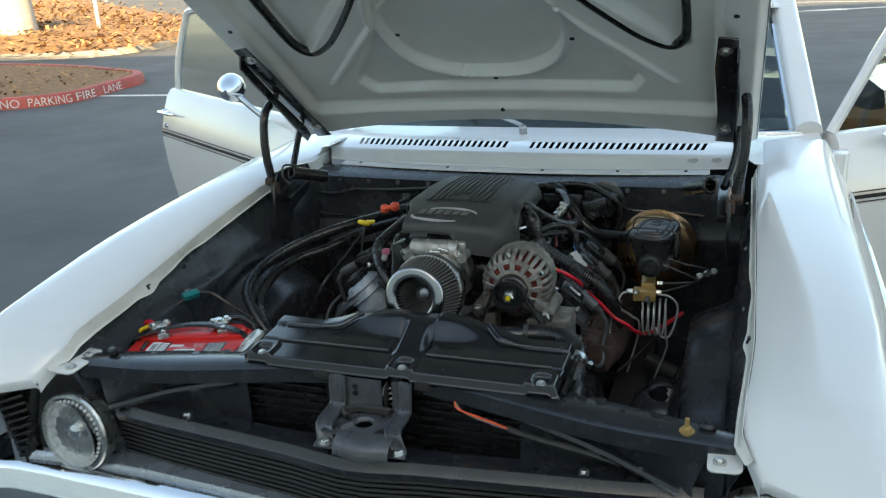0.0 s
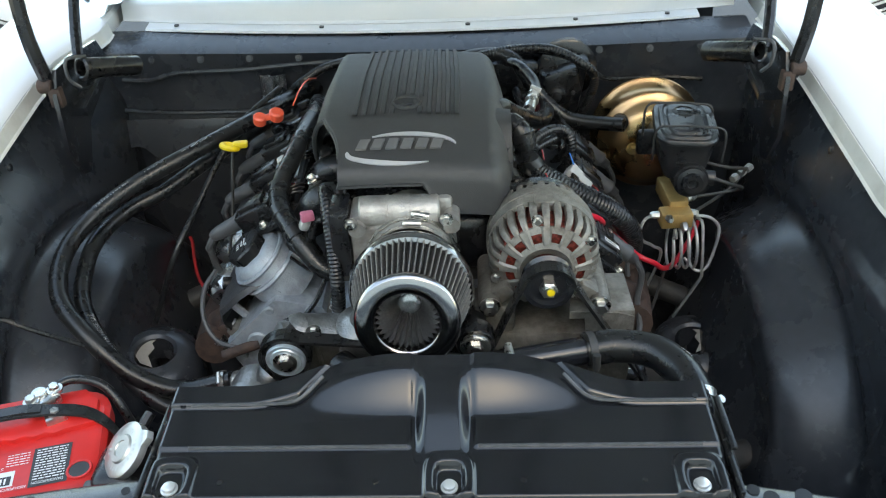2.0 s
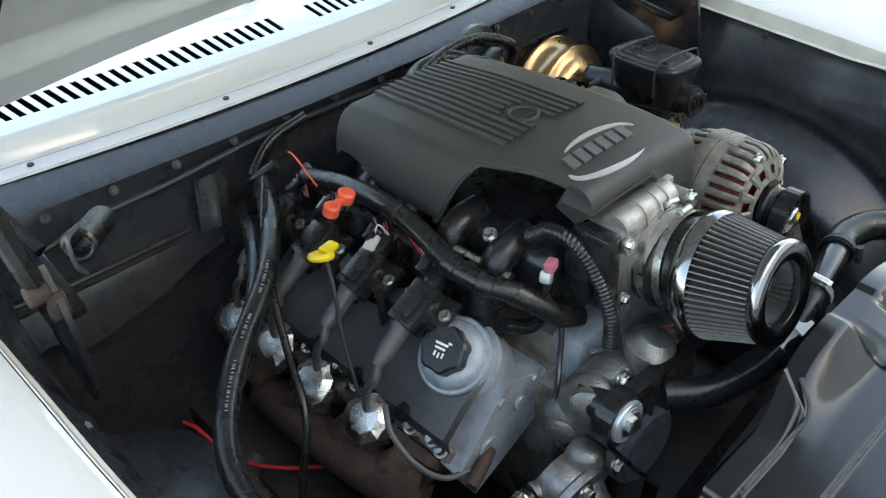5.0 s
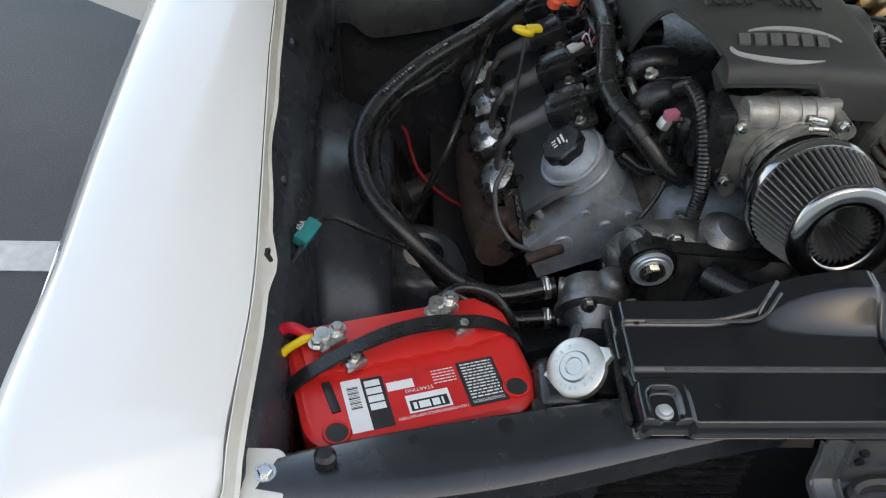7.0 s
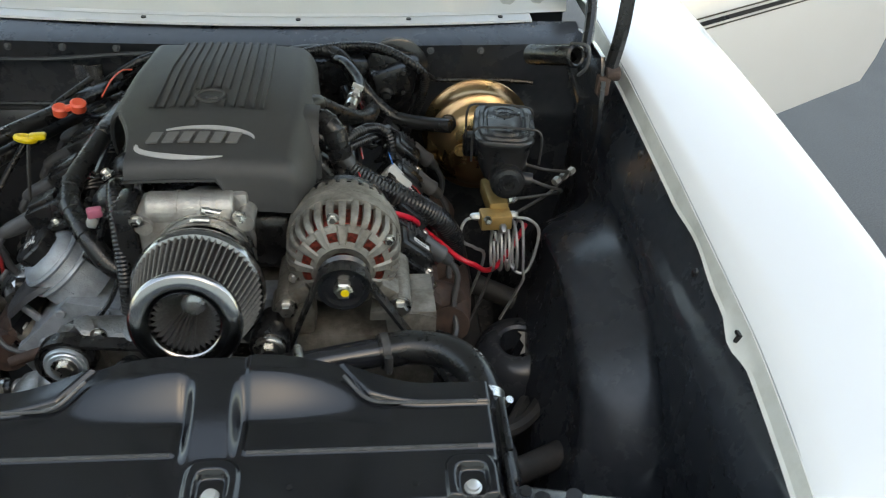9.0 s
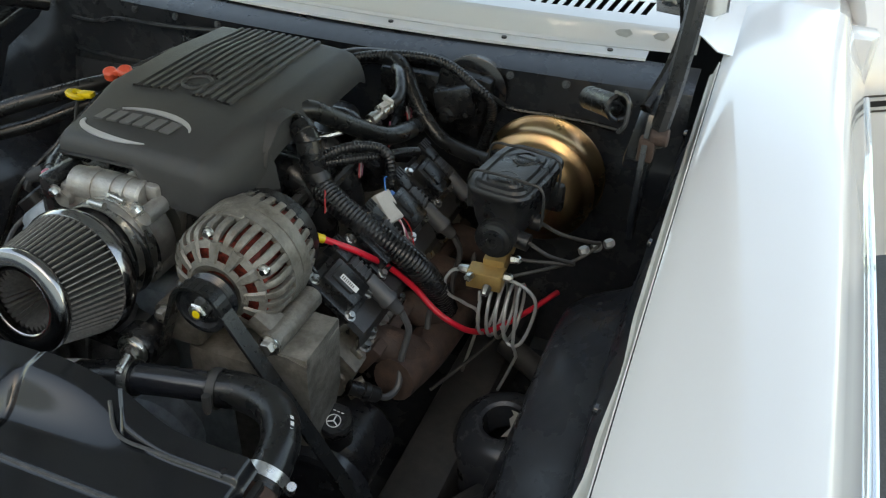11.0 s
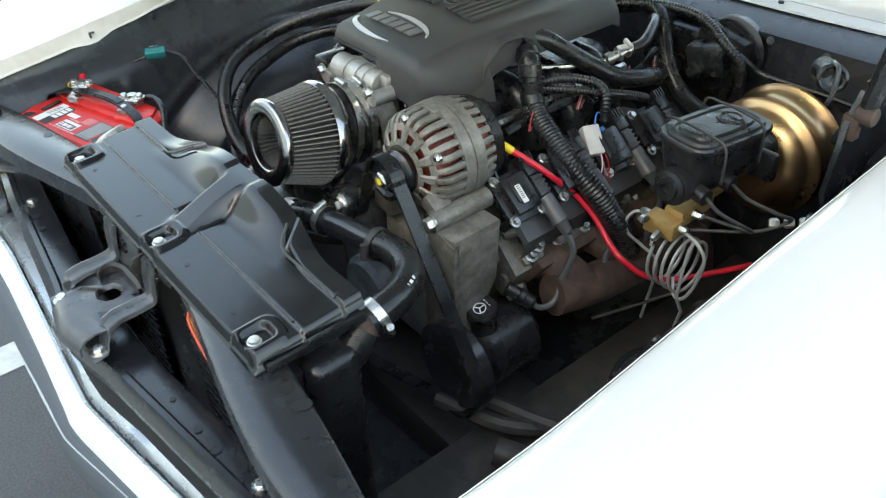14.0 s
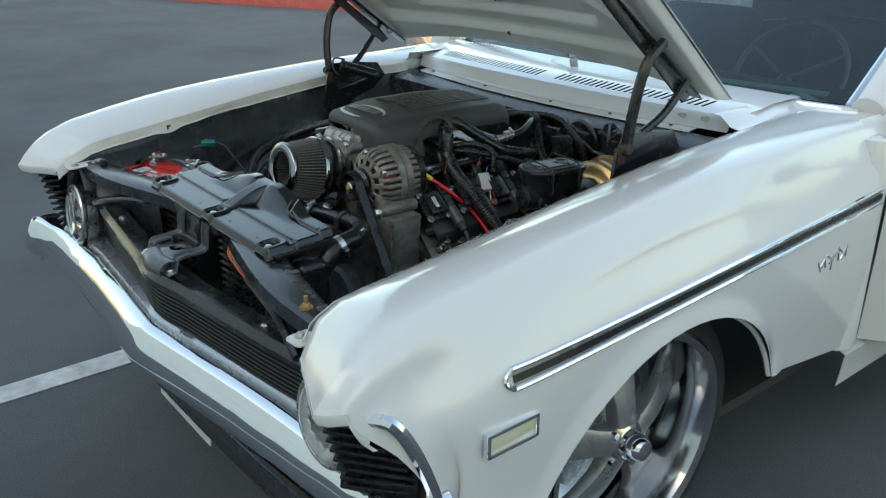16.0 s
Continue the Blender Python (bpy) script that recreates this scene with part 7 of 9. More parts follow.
    for x, z in ((0.113, 0.813), (0.266, 0.812), ):
        bolt(bm, (x, 0.334, z), (0, -1, 0), 0.0105, 0.011)
    for t in (30, 100, 200, 310):
        p = c + V(math.cos(radians(t)) * 0.071, 0.018, math.sin(radians(t)) * 0.071)
        bolt(bm, p, (0, -1, 0), 0.0055, 0.006)
    pieces("bolt", bm, STEEL, a)
    # pulley
    bm = B()
    q = V(0.191, 0.345, 0.862)
    lathe(bm, q, (0, -1, 0), [(0, 0.030), (0.008, 0.035), (0.012, 0.031), (0.014, 0.033), (0.016, 0.031), (0.018, 0.033), (0.020, 0.031), (0.022, 0.033), (0.024, 0.031), (0.026, 0.033), (0.028, 0.031), (0.032, 0.035), (0.036, 0.034), (0.037, 0.027), (0.031, 0.024), (0.031, 0.012)], 40)
    pu = part("pulley", bm, SATIN, a, "black grooved pulley")
    bm = B()
    lathe(bm, q + V(0, -0.031, 0), (0, -1, 0), [(0, 0.013), (0.010, 0.013), (0.012, 0.011)], 6)
    cyl(bm, q + V(0, -0.03, 0), q + V(0, -0.046, 0), 0.008, seg=14)
    part("nut", bm, STEEL, pu)
    bm = B()
    cyl(bm, q + V(0.002, -0.0455, 0.001), q + V(0.002, -0.0468, 0.001), 0.0055, seg=12)
    part("paint_mark", bm, YELLOW, pu, "dab of yellow paint")
    # stud with the charging lead's lug
    bm = B()
    cyl(bm, (0.222, 0.486, 0.878), (0.236, 0.500, 0.882), 0.006, seg=10)
    lathe(bm, (0.232, 0.49, 0.88), (0.4, 0.6, 0.3), [(0, 0.008), (0.006, 0.008)], 6)
    part("terminal", bm, STEEL, a)


alternator()


def bracket():
    b = thing("alternator_bracket", "grey cast aluminium accessory bracket below the alternator", "bracket", (0.28, 0.40, 0.60))
    bm = B()
    prism(bm, [(0.245, 0.80), (0.29, 0.80), (0.316, 0.792), (0.316, 0.68), (0.30, 0.60), (0.268, 0.56), (0.262, 0.64), (0.256, 0.72)], (0, 0.333, 0), (1, 0, 0), (0, 0, 1), (0, 0.014, 0), 0.003)
    prism(bm, [(0.225, 0.335), (0.316, 0.335), (0.314, 0.424), (0.235, 0.424)], (0, 0, 0.788), (1, 0, 0), (0, 1, 0), (0, 0, 0.014), 0.002)
    prism(bm, [(0.338, 0.60), (0.338, 0.790), (0.422, 0.790), (0.416, 0.70), (0.37, 0.62)], (0.306, 0, 0), (0, 1, 0), (0, 0, 1), (0.010, 0, 0), 0.002)
    box(bm, (0.12, 0.37, 0.78), (0.06, 0.05, 0.05), bev=0.008)
    box(bm, (0.2, 0.40, 0.70), (0.16, 0.10, 0.10), bev=0.01)
    part("casting", bm, DIRTYALU, b)
    bm = B()
    for p in ((0.275, 0.47, 0.735), (0.305, 0.45, 0.64)):
        cyl(bm, p, V(*p) + V(0.02, 0.02, 0.01), 0.012, seg=14)
    pieces("spacer", bm, DIRTYALU, b)
    bm = B()
    for p in ((0.252, 0.339, 0.74), (0.29, 0.339, 0.61)):
        bolt(bm, p, (0, -1, 0), 0.009, 0.009)
    pieces("bolt", bm, STEEL, b)
    p = thing("power_steering_pump", "black power steering pump with pictogram cap", "pump", (0.32, 0.40, 0.52))
    bm = B()
    cyl(bm, (0.315, 0.36, 0.57), (0.315, 0.47, 0.57), 0.06, bev=0.012, seg=24)
    cyl(bm, (0.322, 0.385, 0.60), (0.325, 0.380, 0.655), 0.024, 0.02, seg=20)
    part("reservoir", bm, BLKPLASTIC, p)
    bm = B()
    ax = V(0.12, -0.25, 0.96)
    lathe(bm, (0.324, 0.380, 0.652), ax, [(0, 0.024), (0.014, 0.0245), (0.017, 0.022)], 26, wob=lambda k, d: 1.03 if k % 4 < 2 else 0.98)
    cp = part("cap", bm, BLKPLASTIC, p, "black cap with white steering-wheel pictogram")
    bm = B()
    x, y, z = basis(ax)
    o = V(0.324, 0.380, 0.652) + z * 0.0178
    torus(bm, o - y * 0.004, z, 0.0095, 0.0008, 24, 4)
    for t in (90, 210, 330):
        d = x * math.cos(radians(t)) + y * math.sin(radians(t))
        quad(bm, o - y * 0.004 - z.cross(d) * 0.001, d * 0.009, z.cross(d) * 0.002)
    for k in range(3):
        quad(bm, o + y * 0.010 + x * (-0.008 + 0.006 * k), x * 0.004, y * 0.0015)
    part("pictogram", bm, LABELW, cp)
    bm = B()
    lathe(bm, (0.32, 0.345, 0.575), (0, -1, 0), [(0, 0.07), (0.004, 0.076), (0.028, 0.076), (0.032, 0.07), (0.026, 0.062), (0.012, 0.03), (0.012, 0.01)], 40)
    part("pulley", bm, SATIN, p)


bracket()


def pulleys():
    w = thing("water_pump", "cast aluminium water pump with hose outlets", "water pump", (-0.15, 0.34, 0.60))
    bm = B()
    box(bm, (-0.09, 0.37, 0.70), (0.22, 0.07, 0.13), bev=0.03, seg=4)
    part("housing", bm, PUMPALU, w)
    bm = B()
    lathe(bm, (0, 0.39, 0.68), (0, -1, 0), [(0, 0.07), (0.02, 0.066), (0.03, 0.054), (0.05, 0.046), (0.06, 0.03)], 28)
    part("snout", bm, PUMPALU, w)
    bm = B()
    lathe(bm, (-0.075, 0.35, 0.735), (0.2, -0.2, 1), [(0, 0.036), (0.03, 0.033), (0.034, 0.040), (0.042, 0.040), (0.046, 0.030), (0.056, 0.022), (0.058, 0.010)], 26)
    part("top_outlet", bm, PUMPALU, w)
    bm = B()
    lathe(bm, (-0.235, 0.365, 0.655), (-0.05, -0.9, -0.25), [(0, 0.040), (0.02, 0.046), (0.034, 0.044), (0.038, 0.052), (0.048, 0.052), (0.052, 0.038), (0.066, 0.032), (0.085, 0.029), (0.09, 0.020)], 26)
    box(bm, (-0.215, 0.335, 0.675), (0.05, 0.05, 0.07), (10, 20, 20), bev=0.02, seg=3)
    part("thermostat_housing", bm, PUMPALU, w)
    for a, b, r in (((-0.225, 0.345, 0.665), (-0.285, 0.36, 0.655), 0.014), ((-0.225, 0.325, 0.625), (-0.285, 0.335, 0.615), 0.012)):
        bm = B()
        lathe(bm, a, V(*b) - V(*a), [(0, r + 0.006), (0.012, r + 0.004), (0.016, r), (0.050, r), (0.053, r + 0.0015), (0.057, r)], 18)
        part("heater_nipple", bm, PUMPALU, w)
    for a, b, r in (((-0.165, 0.365, 0.74), (-0.20, 0.345, 0.75), 0.030), ((-0.18, 0.39, 0.70), (-0.24, 0.36, 0.70), 0.026)):
        bm = B()
        lathe(bm, a, V(*b) - V(*a), [(0, r + 0.004), (0.016, r + 0.002), (0.022, r - 0.004), (0.034, r - 0.006), (0.040, r - 0.014)], 22)
        part("cast_boss", bm, PUMPALU, w)
    for k in range(5):
        bm = B()
        box(bm, (-0.165 + 0.032 * k, 0.333, 0.70 + 0.006 * (k % 2)), (0.005, 0.012, 0.095), (0, -14 + 7 * k, 0), bev=0.002)
        part("rib", bm, PUMPALU, w)
    bm = B()
    for p in ((-0.14, 0.335, 0.77), (-0.19, 0.30, 0.68), (-0.25, 0.30, 0.68), (-0.03, 0.335, 0.76)):
        bolt(bm, p, (0, -1, 0.2), 0.008, 0.009)
    pieces("bolt", bm, STEEL, w)
    for nm, c, r, lab in (("tensioner_pulley", V(-0.177, 0.300, 0.749), 0.036, "black belt tensioner pulley with steel hub"), ("idler_pulley", V(0.092, 0.288, 0.781), 0.027, "black belt idler pulley with steel hub")):
        t = thing(nm, lab, "pulley", c)
        bm = B()
        lathe(bm, c + V(0, 0.03, 0), (0, -1, 0), [(0, r * 0.8), (0.003, r), (0.026, r), (0.029, r * 0.95), (0.028, r * 0.78), (0.020, r * 0.75)], 40)
        cyl(bm, c + V(0, 0.028, 0), c + V(0, 0.07, 0), r * 0.6, seg=20)
        part("wheel", bm, BLKPLASTIC, t)
        bm = B()
        lathe(bm, c + V(0, 0.012, 0), (0, -1, 0), [(0, r * 0.80), (0.013, r * 0.80), (0.0155, r * 0.76), (0.0150, r * 0.64), (0.0165, r * 0.60), (0.0170, r * 0.3)], 36)
        part("hub", bm, pbr("blued_zinc", (0.50, 0.58, 0.63), 0.34, metal=0.6, var=0.12, scale=60) if nm[0] == "t" else STEEL, t)
        bm = B()
        bolt(bm, c + V(0, -0.005, 0), (0, -1, 0), 0.012, 0.008)
        part("bolt", bm, STEEL, t)
    # belt: closed ribbon round the pulleys
    bm = B()
    def ribbon(p, q, y0=0.300, y1=0.322):
        p, q = V(p[0], 0, p[1]), V(q[0], 0, q[1])
        n = (q - p).cross(V(0, 1, 0)).normalized() * 0.0022
        rows = []
        for k in range(5):
            m = p.lerp(q, k / 4)
            rows.append([m - n + V(0, y0, 0), m - n + V(0, y1, 0), m + n + V(0, y1, 0), m + n + V(0, y0, 0)])
        grid(bm, rows, 0, closed=True)
    def arc(c, r, a0, a1):
        pts = [(c[0] + r * math.cos(radians(a0 + (a1 - a0) * k / 14)), c[1] + r * math.sin(radians(a0 + (a1 - a0) * k / 14))) for k in range(15)]
        for p, q in zip(pts, pts[1:]):
            ribbon(p, q)
        return pts[0], pts[-1]
    a0, a1 = arc((0.191, 0.862), 0.0355, 165, 8)
    b0, b1 = arc((0.32, 0.575), 0.078, 12, -100)
    c0, c1 = arc((0.0, 0.50), 0.088, -75, -205)
    d0, d1 = arc((-0.177, 0.749), 0.0375, 200, 55)
    e0, e1 = arc((0.092, 0.781), 0.0285, -130, -20)
    for p, q in ((a1, b0), (b1, c0), (c1, d0), (d1, e0), (e1, a0)):
        ribbon(p, q)
    solo("drive_belt", bm, RUBBER, "black ribbed rubber drive belt round the pulleys", "belt")


pulleys()


def radiator():
    r = thing("radiator", "black radiator under a black moulded top panel", "radiator", (0.02, 0.08, 0.32))
    bm = B()
    box(bm, (0.02, 0.095, 0.56), (0.64, 0.05, 0.44), bev=0.004)
    part("core", bm, STRIPE, r)
    for x in (-0.335, 0.365):
        bm = B()
        box(bm, (x, 0.085, 0.56), (0.06, 0.075, 0.46), bev=0.018, seg=3)
        part("tank", bm, BLKPLASTIC, r)
    bm = B()
    tube(bm, [(0.36, 0.09, 0.72), (0.365, 0.11, 0.755), (0.364, 0.145, 0.79)], 0.024, 14, 6)
    part("outlet", bm, BLKPLASTIC, r)
    bm = B()
    cyl(bm, (0.3635, 0.135, 0.782), (0.3635, 0.16, 0.80), 0.0215, seg=18)
    part("outlet_stain", bm, RUST, r, "rust-stained outlet stub")
    bm = B()
    lathe(bm, (-0.312, 0.090, 0.765), (-0.2, -0.1, 1), [(0, 0.03), (0.02, 0.024), (0.035, 0.022)], 22)
    tube(bm, [(-0.325, 0.11, 0.785), (-0.315, 0.135, 0.80), (-0.31, 0.145, 0.805)], 0.007, 8, 5)
    part("filler_neck", bm, BLKPLASTIC, r)
    bm = B()
    ax = V(-0.58, -0.30, 0.80)
    o = V(-0.317, 0.087, 0.800)
    lathe(bm, o, ax, [(0, 0.030), (0.002, 0.034), (0.011, 0.034), (0.013, 0.031), (0.0135, 0.018), (0.016, 0.016), (0.016, 0.010), (0.0145, 0.009), (0.0145, 0.003)], 36)
    x, y, z = basis(ax)
    for t in (250, 70):
        d = x * math.cos(radians(t)) + y * math.sin(radians(t))
        k = z.cross(d)
        prism(bm, [(-0.012, 0), (0.012, 0), (0.005, 0.012), (-0.005, 0.012)], o + d * 0.030 + z * 0.002, k, d, z * 0.009, 0.001)
    cap = part("cap", bm, pbr("bright_aluminium_cap", (0.56, 0.55, 0.52), 0.4, metal=0.9, var=0.06, scale=60), r, "bright aluminium radiator cap")
    bm = B()
    for t in range(0, 360, 14):
        if t % 84 == 0:
            continue
        d = x * math.cos(radians(t)) + y * math.sin(radians(t))
        quad(bm, o + z * 0.0134 + d * 0.021 - z.cross(d) * 0.0015, d * 0.005, z.cross(d) * 0.003)
    part("stamped_print", bm, GREYPL, cap)
    return r


cooling = radiator()


def top_panel():
    x0, x1, y0, y1 = -0.278, 0.368, -0.010, 0.148
    cx = 0.052
    def h(x, y):
        v = (y - y0) / (y1 - y0)
        dx = abs(x - cx)
        z = 0.826 + 0.010 * v
        # creases along the panel, ending at the scoops
        z += 0.004 * smooth((y - 0.058) / 0.007) * smooth((dx - 0.03) / 0.01)
        step = 0.116 + 0.0 * dx if dx > 0.17 else 0.116 + 0.9 * (0.17 - dx)
        z += 0.006 * smooth((y - step) / 0.007)
        # dome over the fan: a steep front wall each side of a flat central rib
        wall = smooth((dx - 0.018) / 0.016)
        dome = smooth((0.235 - dx) / 0.19)
        y_w = 0.092
        z += 0.036 * dome * (wall * smooth((y - y_w) / 0.040) + (1 - wall) * smooth((y - 0.030) / 0.105))
        # embossed pads at the screws
        for bx in (-0.245, 0.060, 0.330):
            d = ((abs(x - bx) / 0.027) ** 4 + (abs(y - 0.018) / 0.032) ** 4) ** 0.25
            z += 0.006 * smooth((1.08 - d) / 0.14) - 0.010 * smooth((0.66 - d) / 0.14)
        e = min(x - x0, x1 - x, y - y0)
        z -= 0.016 * (1 - smooth(e / 0.010))
        return z
    bm = B()
    xs = np.linspace(x0, x1, 260)
    rows = []
    for y in np.linspace(y0, y1, 90):
        row = []
        for x in xs:
            arc = 0.022 * smooth((0.24 - abs(x - cx)) / 0.14) * smooth((y - 0.06) / 0.09)
            row.append((x, y + arc, h(x, y)))
        rows.append(row)
    grid(bm, rows, 0.0025)
    t = part("top_panel", bm, pbr("glossy_black_panel", (0.0065, 0.0072, 0.0092), 0.17, var=0.2, scale=40, bump=0.03, bscale=200, stain=(0.014, 0.0145, 0.016), stain_amt=0.35, stain_scale=14, rvar=0.05, coat=0.3, coat_rough=0.12), cooling, "glossy black stamped panel over the radiator with three screws", sharp=70)
    # lighter grey ridges along the creases
    bm = B()
    def ridge(pts, r=0.0022):
        tube(bm, [(x, y, h(x, y) + 0.0005) for x, y in pts], r, 6, 5)
    ridge([(-0.245, 0.120), (-0.16, 0.120), (-0.118, 0.120), (-0.090, 0.146)])
    ridge([(0.345, 0.120), (0.265, 0.120), (0.222, 0.120), (0.194, 0.146)])
    ridge([(-0.235, 0.062), (-0.10, 0.062), (0.012, 0.062)])
    ridge([(0.092, 0.062), (0.20, 0.062), (0.34, 0.062)])
    pieces("crease_ridge", bm, pbr("ridge_grey", (0.06, 0.06, 0.062), 0.35, var=0.3, scale=120), t)
    for bx in (-0.245, 0.060, 0.330):
        bm = B()
        lathe(bm, (bx, 0.013, h(bx, 0.013)), (0, 0, 1), [(-0.002, 0.0095), (0.001, 0.0095), (0.0015, 0.0075), (0.005, 0.0070), (0.0062, 0.004)], 20)
        part("screw", bm, SCREW, t)
    bm = B()
    for x in (x1 + 0.004,):
        box(bm, (x, 0.075, 0.815), (0.008, 0.14, 0.012), bev=0.003)
        box(bm, (x + 0.004, 0.10, 0.826), (0.008, 0.08, 0.006), bev=0.002)
    box(bm, (x0 - 0.003, 0.075, 0.815), (0.008, 0.14, 0.012), bev=0.003)
    pieces("edge_seal", bm, RUBBER, t)
    bm = B()
    for x, y in ((-0.19, 0.018), (-0.02, 0.018), (0.14, 0.018), (0.27, 0.018), (0.345, 0.125), (-0.255, 0.12)):
        cyl(bm, (x, y, h(x, y) - 0.001), (x, y, h(x, y) + 0.0006), 0.0035, seg=10)
    pieces("drain_hole", bm, STRIPE, t)


top_panel()


def upper_hose():
    hs = thing("radiator_hose", "black rubber upper radiator hose with steel clamps", "hose", (0.15, 0.23, 0.74))
    path = [(-0.10, 0.30, 0.74), (-0.06, 0.262, 0.742), (-0.01, 0.240, 0.750), (0.05, 0.226, 0.772), (0.10, 0.228, 0.790), (0.145, 0.236, 0.798)]
    bm = B()
    tube(bm, path, 0.0215, 18, 8)
    part("lower_section", bm, RUBBER, hs)
    bm = B()
    tube(bm, [(0.135, 0.234, 0.797), (0.19, 0.244, 0.801), (0.25, 0.256, 0.802)], 0.0185, 16, 6)
    part("steel_pipe", bm, SATIN, hs)
    bm = B()
    tube(bm, [(0.235, 0.253, 0.802), (0.28, 0.260, 0.803), (0.325, 0.247, 0.804), (0.352, 0.215, 0.804), (0.362, 0.180, 0.802), (0.3635, 0.150, 0.795)], 0.0225, 18, 8)
    part("upper_section", bm, RUBBER, hs)
    bm = B()
    band(bm, (0.137, 0.2345, 0.797), (1, 0.15, 0.1), 0.0225, 0.012, screw=(0, -0.2, 1))
    part("hose_clamp", bm, STEEL, hs)
    bm = B()
    band(bm, (0.243, 0.2545, 0.802), (1, 0.18, 0), 0.0232, 0.010, screw=(0, -1, 0.1))
    part("hose_clamp", bm, DULL, hs)
    bm = B()
    band(bm, (0.3628, 0.166, 0.7985), (0.02, 1, 0.3), 0.0235, 0.013, screw=(1, 0, -0.4))
    part("hose_clamp", bm, STEEL, hs)
    bm = B()
    p, q = V(0.035, 0.229, 0.766), V(0.068, 0.2265, 0.780)
    lathe(bm, p, q - p, [(0, 0.0221), ((q - p).length, 0.0221)], 24, cap=False)
    part("paper_label", bm, LABELW, hs, "white paper label wrapped on the hose")
    bm = B()
    part_path = curve_pts([(0.335, 0.262, 0.818), (0.364, 0.225, 0.8205), (0.378, 0.185, 0.815)], 14)
    for k, p in enumerate(part_path):
        if k % 3:
            d = (part_path[min(k + 1, len(part_path) - 1)] - part_path[max(0, k - 1)]).normalized()
            quad(bm, p, d * 0.003, V(-0.003, -0.002, 0.003))
    part("white_print", bm, LABELW, hs)


upper_hose()


def battery():
    cx, cy, zt = -0.500, 0.112, 0.776
    a = radians(14.5)
    b = thing("battery", "red car battery with black strap and printed labels", "battery", (cx, cy, 0.585))
    ux, uy = V(math.cos(a), math.sin(a), 0), V(-math.sin(a), math.cos(a), 0)
    def Q(x, y, z=0.0):
        return V(cx, cy, zt + z) + ux * x + uy * y
    L, W = 0.262, 0.175
    def outline(l, w, r, n=6, wave=True):
        pts = []
        for sx, sy, a0 in ((1, 1, 0), (-1, 1, 90), (-1, -1, 180), (1, -1, 270)):
            for k in range(n + 1):
                t = radians(a0 + 90 * k / n)
                pts.append((sx * (l / 2 - r) + r * math.cos(t), sy * (w / 2 - r) + r * math.sin(t)))
        return pts
    bm = B()
    rows = []
    for z, g in ((-0.19, -0.006), (-0.03, -0.004), (-0.028, 0.0), (-0.006, 0.0), (0.0, -0.006)):
        rows.append([Q(x, y, z) for x, y in outline(L + 2 * g, W + 2 * g, 0.042)])
    grid(bm, rows, 0, closed=True)
    bmesh.ops.holes_fill(bm, edges=[e for e in bm.edges if e.is_boundary])
    case = part("case", bm, RED, b)
    # raised rear deck with scalloped front edge, where the posts stand
    bm = B()
    poly = [(-0.115, 0.078), (-0.115, 0.012)] + [(-0.075 + 0.012 * k, 0.006 + (0.004 if k % 2 else 0)) for k in range(14)] + [(0.118, 0.014), (0.118, 0.055), (0.10, 0.078)]
    prism(bm, poly, Q(0, 0, 0), ux, uy, (0, 0, 0.007), 0.002)
    part("post_deck", bm, RED, case)
    bm = B()
    for x, y in ((-0.098, -0.068), (0.105, -0.058)):
        cyl(bm, Q(x, y, -0.001), Q(x, y, 0.0015), 0.0125, seg=20)
    pieces("vent_plug", bm, LABELK, case)
    bm = B()
    for x, y in ((-0.098, -0.068), (0.105, -0.058)):
        torus(bm, Q(x, y, 0.001), (0, 0, 1), 0.0135, 0.002, 24, 6)
    pieces("vent_rim", bm, RED, case)
    bm = B()
    box(bm, Q(-0.095, -0.022, 0.001), (0.010, 0.042, 0.004), (0, 0, 14.5 + 6), bev=0.001)
    part("date_tab", bm, LABELK, case)
    # printed label, as plain panels and bars
    def panel(x0, y0, x1, y1, mat, h, name="label"):
        bm = B()
        quad(bm, Q(x0, y0, h), ux * (x1 - x0), uy * (y1 - y0))
        return part(name, bm, mat, case)
    panel(-0.082, -0.072, 0.090, -0.008, LABELR, 0.0006)
    panel(-0.082, -0.074, -0.060, -0.004, LABELW, 0.0010)
    panel(-0.060, -0.074, -0.036, -0.006, LABELK, 0.0010)
    panel(0.048, -0.072, 0.092, -0.010, LABELK, 0.0010)
    panel(-0.018, -0.064, 0.030, -0.040, LABELW, 0.0010, "logo_panel")
    panel(-0.015, -0.062, 0.027, -0.048, LABELK, 0.0014, "logo_panel")
    panel(-0.034, -0.030, -0.004, -0.018, LABELW, 0.0010)
    rnd = random.Random(5)
    bm = B()
    text_bars(bm, Q(0.052, -0.0615, 0.0016), ux, uy, 0.55, 12, 0.036, 0.0018, 0.0024, rnd)
    text_bars(bm, Q(0.018, -0.032, 0.0012), ux, uy, 0.5, 5, 0.026, 0.0014, 0.0028, rnd)
    text_bars(bm, Q(-0.012, -0.060, 0.0018), ux, uy, 0.9, 1, 0.034, 0.009, 0, rnd)
    for k in range(4):
        quad(bm, Q(-0.057, -0.050 + 0.0105 * k, 0.0014), ux * 0.017, uy * 0.0085)
    tagged(part("label_print", bm, LABELW, case), kind="stuff")
    flat_text("HIGH-PERFORMANCE AGM BATTERY", Q(0.046, -0.0665, 0.0013), -ux, -uy, 0.078, 0.0038, LABELW, case)
    flat_text("DANGER/POISON", Q(0.088, -0.0645, 0.0017), -ux, -uy, 0.036, 0.0042, LABELW, case)
    flat_text("STARTING", Q(0.016, -0.0325, 0.0013), -ux, -uy, 0.032, 0.0045, LABELW, case)
    bm = B()
